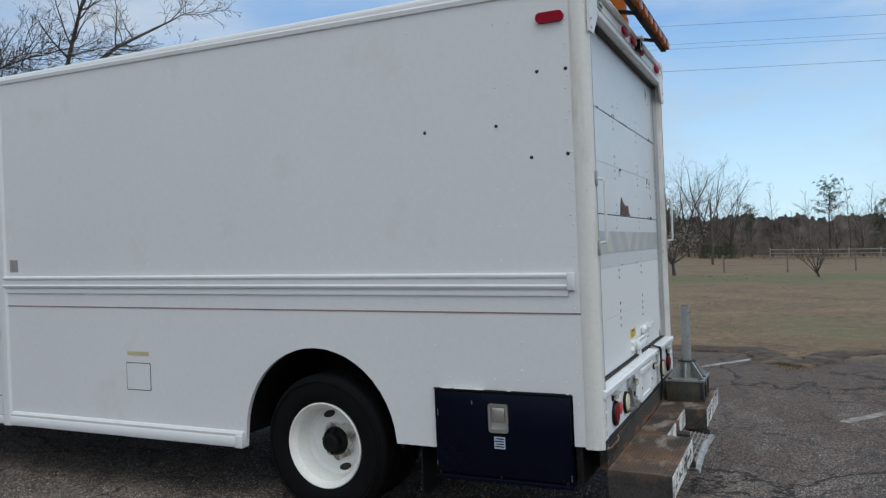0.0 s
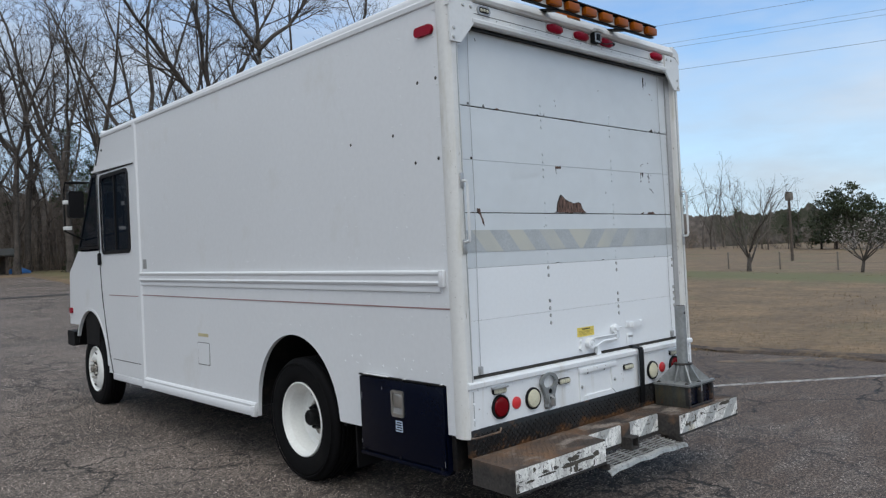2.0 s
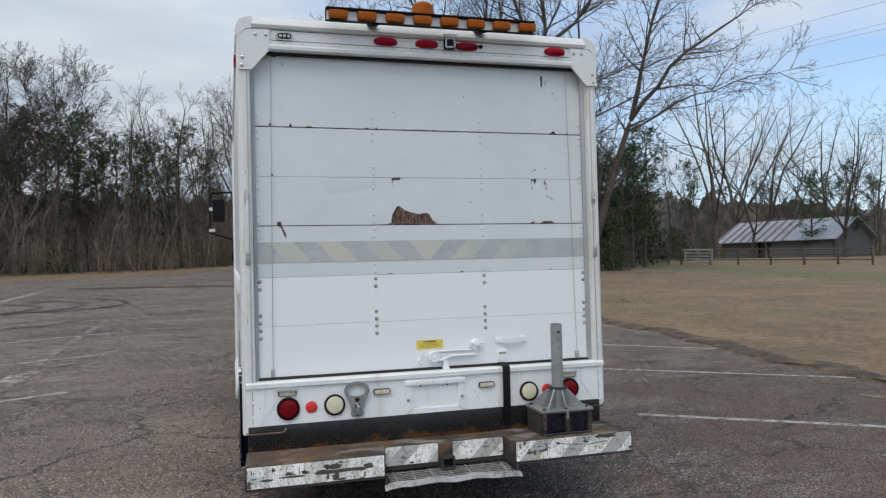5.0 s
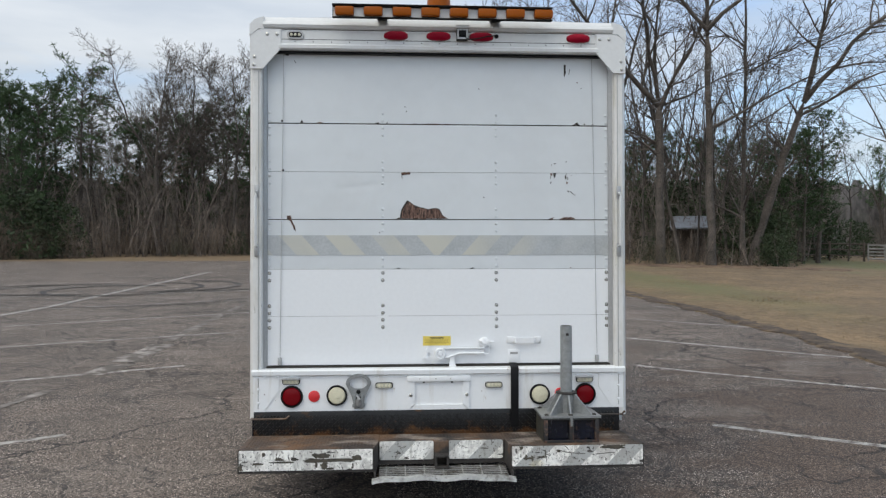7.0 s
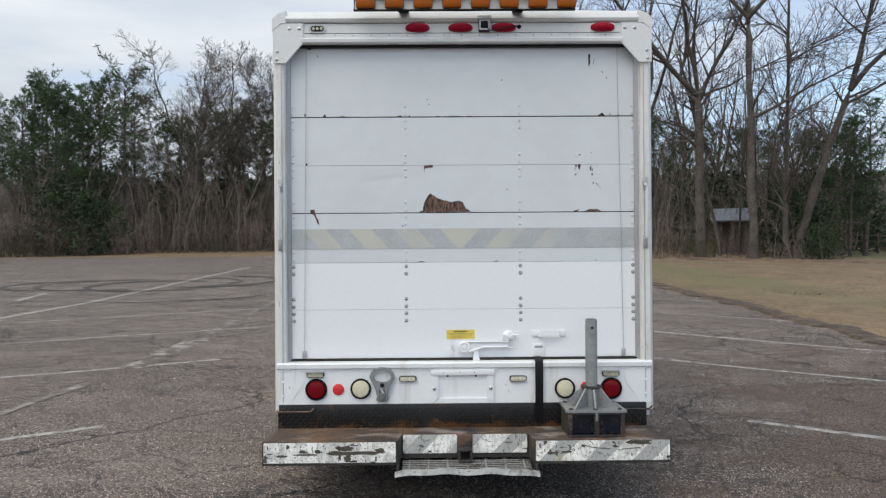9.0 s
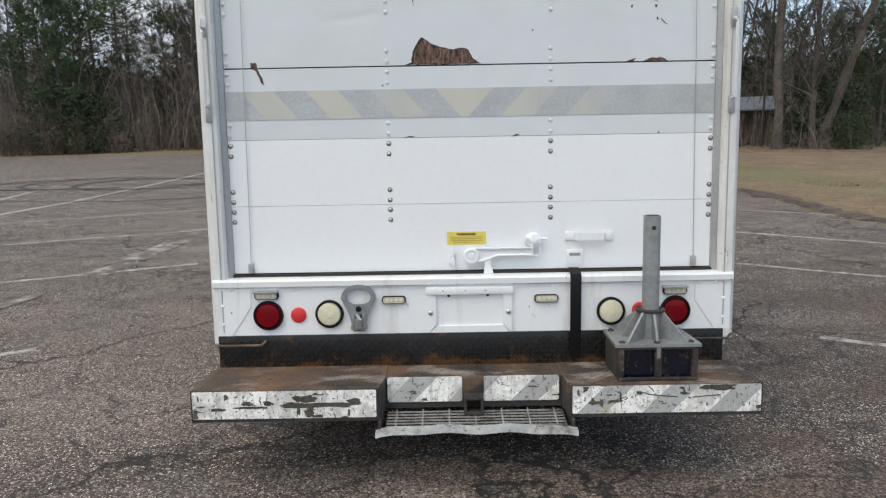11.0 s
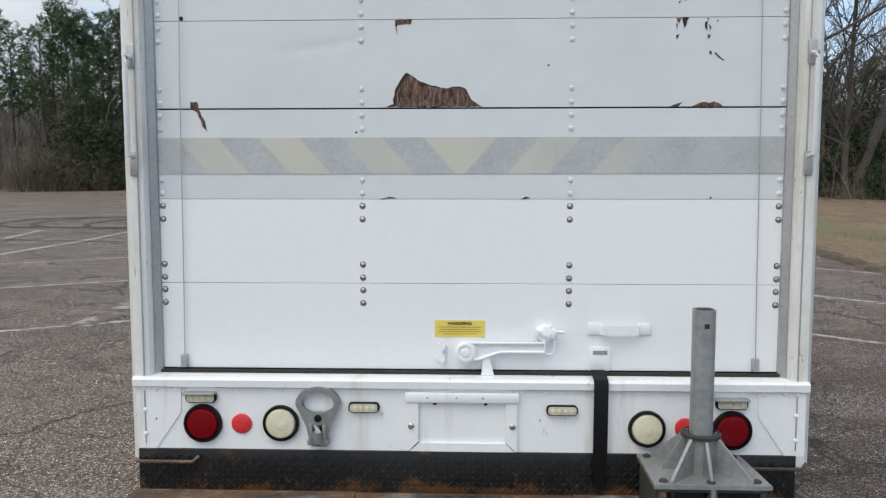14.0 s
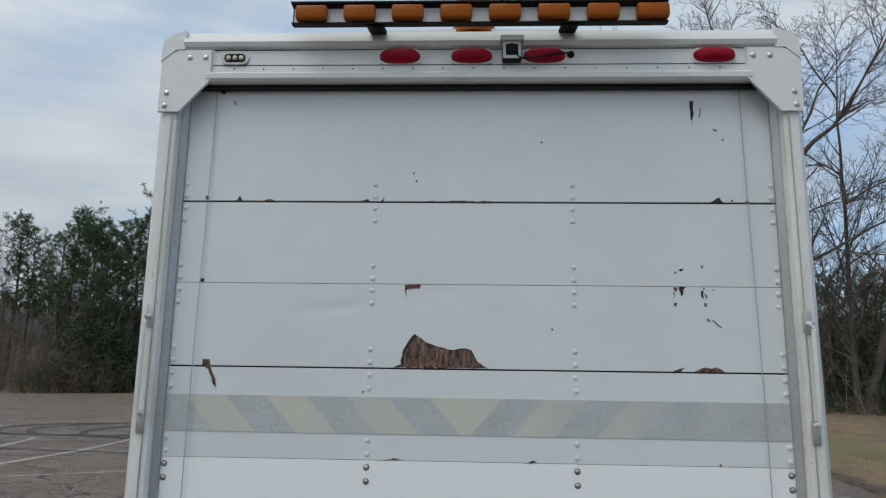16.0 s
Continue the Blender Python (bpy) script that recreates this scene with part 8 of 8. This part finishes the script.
def brush(name, spans, tall, mat, label, seed):
    """Thickets of leafless growth; spans of bearing, distance, height and count."""
    rs = np.random.RandomState(seed)
    kinds = [sapling(k, tall) for k in range(7)]
    vs, fs, n = [], [], 0
    for b0, b1, d0, d1, h0, h1, count in spans:
        for _ in range(count):
            b = b0 + (b1 - b0) * rs.rand()
            x, y = polar(b, d0 + (d1 - d0) * rs.rand() ** 1.2)
            clump = 0.8 + 0.7 * noise.noise((x * 0.13, y * 0.13, 2.0))
            h = (h0 + (h1 - h0) * rs.rand() ** 1.4) * max(0.35, clump)
            v, f = kinds[rs.randint(7)]
            a = rs.uniform(0, 6.28)
            c, s = math.cos(a), math.sin(a)
            w = h * rs.uniform(0.7, 1.3)
            vs.append(np.stack([(v[:, 0] * c - v[:, 1] * s) * w + x, (v[:, 0] * s + v[:, 1] * c) * w + y, v[:, 2] * h + ground_height(x, y) - 0.1], 1))
            fs.append(f + n)
            n += len(v)
    return tagged(raw(name, np.concatenate(vs).tolist(), np.concatenate(fs).tolist(), mat), label, "undergrowth", kind="stuff")


brush("undergrowth", ((-36, -22, 55.5, 58.5, 1.2, 4, 220), (-22, 1, 57, 64, 1.0, 4, 260), (1, 15, 58, 70, 1.0, 3.4, 110), (12, 29.5, 41, 52, 0.7, 2.8, 300), (33, 52, 94, 106, 2, 5, 80), (48, 78, 104, 120, 1.5, 4.0, 140), (76, 102, 88, 100, 1.2, 3.5, 170)), False, BRUSH, "brown leafless undergrowth along the woods", 4)
brush("young_growth", ((-36, -22, 58, 70, 5, 10, 180), (-22, -8, 58, 74, 5, 11, 290), (-8, 2, 58, 74, 5, 10, 110), (-3, 15, 60, 76, 5, 11, 200), (12, 30, 47, 70, 3.5, 9, 220), (13, 29, 41, 48, 2.5, 6.5, 60), (33, 52, 96, 110, 4, 9, 150), (48, 78, 106, 124, 4, 9, 190), (76, 102, 90, 108, 3.0, 7.0, 420)), True, STEMS, "slim grey-brown leafless young growth in the woods", 6)


brush("far_growth", ((-37, 2, 70, 84, 7, 13, 300), (2, 16, 72, 84, 7, 14, 180), (12, 31, 64, 84, 6, 13, 200)), True, STEMS, "grey haze of leafless stems deep in the woods", 9)


strip("leaf_litter", [polar(b, 41.2 + 0.9 * noise.noise((b * 0.6, 2, 0))) for b in range(12, 34)], 3.4, LITTER, lift=0.05, label="reddish brown leaf litter at the edge of the woods", wobble=0.6, mound=True)


def bushes():
    rnd = random.Random(21)
    made = []
    for q in range(3):
        v, f = [], []
        for _ in range(260):
            a, r, z = rnd.uniform(0, 6.28), rnd.uniform(0, 1) ** 0.6, rnd.uniform(0.05, 1)
            w = r * (1.1 - 0.5 * z)
            tuft(rnd, v, f, Vector((math.cos(a) * w, math.sin(a) * w, z * 1.7)), 0.15, 7, 0.8, 0.16)
        me = bpy.data.meshes.new("foliage")
        me.from_pydata(v, [], f)
        me.materials.append(SHRUB)
        made.append(me)
    for b, d, h in ((15.5, 42, 1.8), (19.4, 46, 1.6), (28.2, 44, 2.0), (26.2, 54, 5.0), (25.6, 46, 3.2), (27.0, 47, 4.0), (28.0, 46, 3.0), (24.2, 54, 5), (20.0, 55, 5), (-26.6, 57, 5), (-25.2, 58, 4.5), (-24, 58, 4), (-12, 60, 2), (81.6, 88, 1.8), (83.2, 88, 2.0), (82.4, 89, 1.6), (12, 56, 2.0), (31.5, 62, 2.6), (33, 66, 3), (22, 57, 6), (27, 58, 6), (29.5, 60, 6)):
        x, y = polar(b, d)
        ob = thing("bush", (x, y, ground_height(x, y) - 0.1), "dull green evergreen bush at the edge of the woods", "bush", "bushes")
        ob.scale = (h * 0.55, h * 0.55, h / 1.8)
        ob.rotation_euler = (0, 0, rnd.uniform(0, 6))
        c = new("foliage", made[rnd.randint(0, 2)])
        c.parent = ob


bushes()


def far_woods():
    """A ragged dark band of woods far behind the trees."""
    verts, faces = [], []
    k = 2600
    for i in range(k + 1):
        b = -60 + 190 * i / k
        d = 86 + 20 * step(29, 36, b) + 54 * step(40, 60, b) - 50 * step(72, 84, b)
        x, y = polar(b, d)
        h = (8.2 - 1.6 * step(30, 52, b) - 3.4 * step(70.8, 71.8, b) * (1 - step(75, 76.2, b)) - 1.2 * step(74, 84, b)) * (1 + 0.2 * noise.noise((b * 0.35, 1, 0)) + 0.22 * noise.noise((b * 1.1, 5, 0)) + 0.10 * noise.noise((b * 4.0, 2, 0)) + 0.06 * noise.noise((b * 14.0, 4, 0)))
        g = ground_height(x, y)
        verts += [(x, y, g - 1), (x, y, g + h)]
    faces = [(2 * i, 2 * i + 2, 2 * i + 3, 2 * i + 1) for i in range(k)]
    tagged(raw("backdrop", verts, faces, DISTANT), "dark brown band of distant winter woods", kind="structure")


far_woods()


# ---- fences, buildings, poles ----
def fence(name, points, every, height, rails, mat, label, rail=0.045, thick=0.06):
    ob = thing(name, (points[0][0], points[0][1], ground_height(*points[0])), label, "fence")
    base = Vector(ob.location)
    pts = []
    for (ax, ay), (bx, by) in zip(points, points[1:]):
        n = max(1, round(math.hypot(bx - ax, by - ay) / every))
        pts += [(ax + (bx - ax) * i / n, ay + (by - ay) * i / n) for i in range(n)]
    pts.append(points[-1])
    post = None
    for x, y in pts:
        at = Vector((x, y, ground_height(x, y))) - base
        if post is None:
            bm = box(-thick, thick, -thick, thick, -0.2, height, 0.01)
            o = part("post", bm, mat, ob)
            post = o.data
        else:
            o = new("post", post)
            o.parent = ob
        o.location = at
    for h in rails:
        for (ax, ay), (bx, by) in zip(pts, pts[1:]):
            a = Vector((ax, ay, ground_height(ax, ay) + h)) - base
            b = Vector((bx, by, ground_height(bx, by) + h)) - base
            part("rail", tube([a, b], rail, 4), mat, ob)
    return ob


fence("wire_fence", ((36.0, -12.6), (36.0, 11.4), (37.0, 26.4)), 3.0, 0.95, (0.4, 0.85), POST, "thin wire fence on dark wooden posts across the field", rail=0.004, thick=0.035)
fence("rail_fence", (polar(85.9, 84), polar(89.0, 80), polar(101, 78)), 2.6, 1.35, (0.35, 0.75, 1.15), PALEPOST, "grey weathered wooden rail fence by the far trees")
fence("rail_fence", (polar(28.6, 56), polar(31.5, 58), polar(37.5, 60), polar(46, 62)), 2.5, 1.35, (0.4, 0.8, 1.2), DARKPOST, "dark wooden rail fence in front of a barn")


def farm_gate():
    """A pale five-barred gate in the rail fence."""
    (ax, ay), (bx, by) = polar(33.8, 58.4), polar(35.7, 58.9)
    ob = thing("farm_gate", (ax, ay, ground_height(ax, ay)), "pale weathered five-barred wooden gate in a rail fence", "gate")
    dx, dy, dz = bx - ax, by - ay, ground_height(bx, by) - ground_height(ax, ay)
    for h in (0.22, 0.45, 0.68, 0.91, 1.14):
        part("bar", tube([(0, 0, h), (dx, dy, dz + h)], 0.05, 4), PALEPOST, ob)
    for t in (0.0, 0.5, 1.0):
        part("upright", tube([(dx * t, dy * t, dz * t + 0.08), (dx * t, dy * t, dz * t + 1.22)], 0.055, 4), PALEPOST, ob)


farm_gate()


def barn(name, at, turn, length, depth, wall, ridge, label, posts=False, metal=None):
    metal = metal or ROOFING
    ob = thing(name, at, label, "barn")
    ob.rotation_euler = (0, 0, radians(turn))
    hl, hd = length / 2, depth / 2
    if posts:
        for x in (-hl, 0, hl):
            for y in (-hd, hd):
                part("post", box(x - 0.08, x + 0.08, y - 0.08, y + 0.08, -0.2, wall), DARKPOST, ob)
        part("back_wall", box(-hl, hl, hd - 0.06, hd, 0, wall * 0.9), DARKPOST, ob)
    else:
        part("wall", prism([(-hl, 0), (-1.9, 0), (-1.9, 2.1), (-0.4, 2.1), (-0.4, 0), (hl, 0), (hl, wall), (-hl, wall)], "y", -hd, -hd + 0.15), SIDING, ob)
        part("wall", box(-hl, hl, hd - 0.15, hd, 0, wall), SIDING, ob)
        for x in (-hl, hl - 0.15):
            part("gable_wall", prism([(-hd, 0), (hd, 0), (hd, wall), (0, ridge), (-hd, wall)], "x", x, x + 0.15), SIDING, ob)
        part("door", box(-1.9, -0.4, -hd + 0.5, -hd + 0.6, 0, 2.1), DARKPOST, ob)
        part("door_post", box(-1.05, -0.9, -hd - 0.06, -hd + 0.1, 0, 2.1), POST, ob)
    for s in (-1, 1):
        e = 0.5
        part("roof", prism([(s * (hd + e), wall - e * (ridge - wall) / hd), (0, ridge), (0, ridge + 0.08), (s * (hd + e), wall - e * (ridge - wall) / hd + 0.08)], "x", -hl - e, hl + e), metal, ob)
        n = int(length / 0.85)
        for i in range(n + 1):
            x = -hl - e + (length + 2 * e) * i / n
            wide, tone = (0.14, RUSTRIB) if i < n * 0.62 and not posts else (0.03, metal)
            part("roof_rib", prism([(s * (hd + e), wall - e * (ridge - wall) / hd + 0.08), (0, ridge + 0.08), (0, ridge + 0.13), (s * (hd + e), wall - e * (ridge - wall) / hd + 0.13)], "x", x - wide, x + wide), tone, ob)
    return ob


bx, by = polar(41.5, 90)
barn("barn", (bx, by, ground_height(bx, by) - 0.35), -66, 12, 10, 2.35, 4.5, "long low grey barn with a ribbed metal roof")
bx, by = polar(22.4, 49)
barn("shed", (bx, by, ground_height(bx, by)), -20, 1.4, 2.4, 2.2, 2.75, "small open shed with a pale metal roof among trees", posts=True, metal=DULLROOF)
bx, by = polar(9.4, 56, (-3, -3.6))
barn("shed", (bx, by, ground_height(bx, by)), -10, 1.9, 2.0, 1.3, 1.6, "low dark lean-to among the trees", posts=True, metal=DARKSTEEL)


def tarp():
    x, y = polar(11.1, 57, (-3, -3.5))
    bm = bmesh.new()
    bmesh.ops.create_icosphere(bm, subdivisions=3, radius=1)
    for v in bm.verts:
        v.co.z = max(v.co.z, -0.1) * 0.5
        v.co += 0.12 * Vector((noise.noise(v.co * 2), noise.noise(v.co * 2 + Vector((5, 0, 0))), abs(noise.noise(v.co * 3))))
    ob = part("tarp_pile", bm, TARP)
    ob.scale = (0.75, 0.6, 0.75)
    ob.location = (x, y, ground_height(x, y))
    tagged(ob, "small pile under a bright blue tarpaulin by the trees", "tarpaulin")


tarp()


def pole(b, d, h, label, head, eye):
    x, y = polar(b, d, eye)
    ob = thing("utility_pole", (x, y, ground_height(x, y)), label, "utility pole")
    part("shaft", lathe([(0, -0.3), (0.11, -0.3), (0.08, h), (0, h)], 10, "z"), DARKPOST, ob)
    if head:
        part("bracket_box", box(-0.28, 0.28, -0.2, 0.2, h - 0.6, h - 0.05, 0.03), POST, ob)
        part("cross_arm", box(-0.5, 0.5, -0.06, 0.06, h - 0.05, h + 0.06), DARKPOST, ob)


pole(67.9, 62, 5.2, "dark wooden pole with a box on top", True, (-4.2, -2.5))
pole(84.5, 66, 5.2, "plain dark wooden pole before the trees", False, (-4.9, -1.0))
pole(81.6, 66, 4.8, "plain dark wooden pole before the trees", False, (-4.9, -1.0))


def cables():
    for z, r in ((10.85, 0.007), (10.05, 0.006), (9.85, 0.006), (8.9, 0.008)):
        pts = []
        for i in range(31):
            y = -60 + 5 * i
            pts.append((28 - 0.45 * (y - 3.7), y, z + 1.6 * ((y - 10) / 75) ** 2))
        ob = part("power_cable", tube(pts, r, 5), WIRE)
        tagged(ob, "thin overhead power cable against the sky", "cable", "overhead power cables")


cables()


def edge_grass():
    """Dry blades along the ragged edge of the asphalt and in tufts over the field."""
    rs = np.random.RandomState(8)
    k, far = 42000, 9000
    y = rs.uniform(-9, 26, k)
    off = np.abs(rs.normal(0, 1, k)) ** 1.5 * 3.2 - 0.12
    x = np.array([lot_edge(q) for q in y]) + off
    tufts = far // 9
    tx, ty = 7.2 + 26 * rs.rand(tufts) ** 1.4, rs.uniform(-10, 45, tufts)
    x = np.concatenate([x, np.repeat(tx, 9) + rs.normal(0, 0.07, tufts * 9)])
    y = np.concatenate([y, np.repeat(ty, 9) + rs.normal(0, 0.07, tufts * 9)])
    keep = x > np.array([lot_edge(q) for q in y]) - 0.15
    x, y = x[keep], y[keep]
    k = len(x)
    z = np.array([ground_height(p, q) for p, q in zip(x, y)])
    h = rs.uniform(0.012, 0.042, k) * (1 + 0.012 * x)
    a = rs.uniform(0, 6.28, k)
    w = 0.008 + 0.0006 * np.maximum(x - 7, 0)
    side = np.stack([np.cos(a) * w, np.sin(a) * w, np.zeros(k)], 1)
    base = np.stack([x, y, z - 0.01], 1)
    tip = base + np.stack([rs.normal(0, 0.035, k), rs.normal(0, 0.035, k), h + 0.01], 1)
    verts = np.empty((k * 3, 3))
    verts[0::3], verts[1::3], verts[2::3] = base - side, base + side, tip
    faces = np.arange(k * 3).reshape(-1, 3)
    tagged(raw("dry_grass", verts.tolist(), faces.tolist(), BLADE), "tufts of dry straw-coloured grass by the asphalt edge", "grass", kind="stuff")


edge_grass()


def litter():
    """Fallen twigs and pebbles by the edge of the asphalt."""
    rnd = random.Random(31)
    bm = bmesh.new()
    for _ in range(160):
        y = rnd.uniform(-6, 20)
        x = lot_edge(y) - abs(rnd.gauss(0, 0.5))
        s = rnd.uniform(0.008, 0.02)
        join(bm, dome((x, y, ground_height(x, y)), s, (rnd.gauss(0, 0.2), rnd.gauss(0, 0.2), 1), 0.9, 6))
    tagged(part("pebbles", bm, POST), "small pebbles and crumbs of asphalt", "gravel", kind="stuff")


litter()
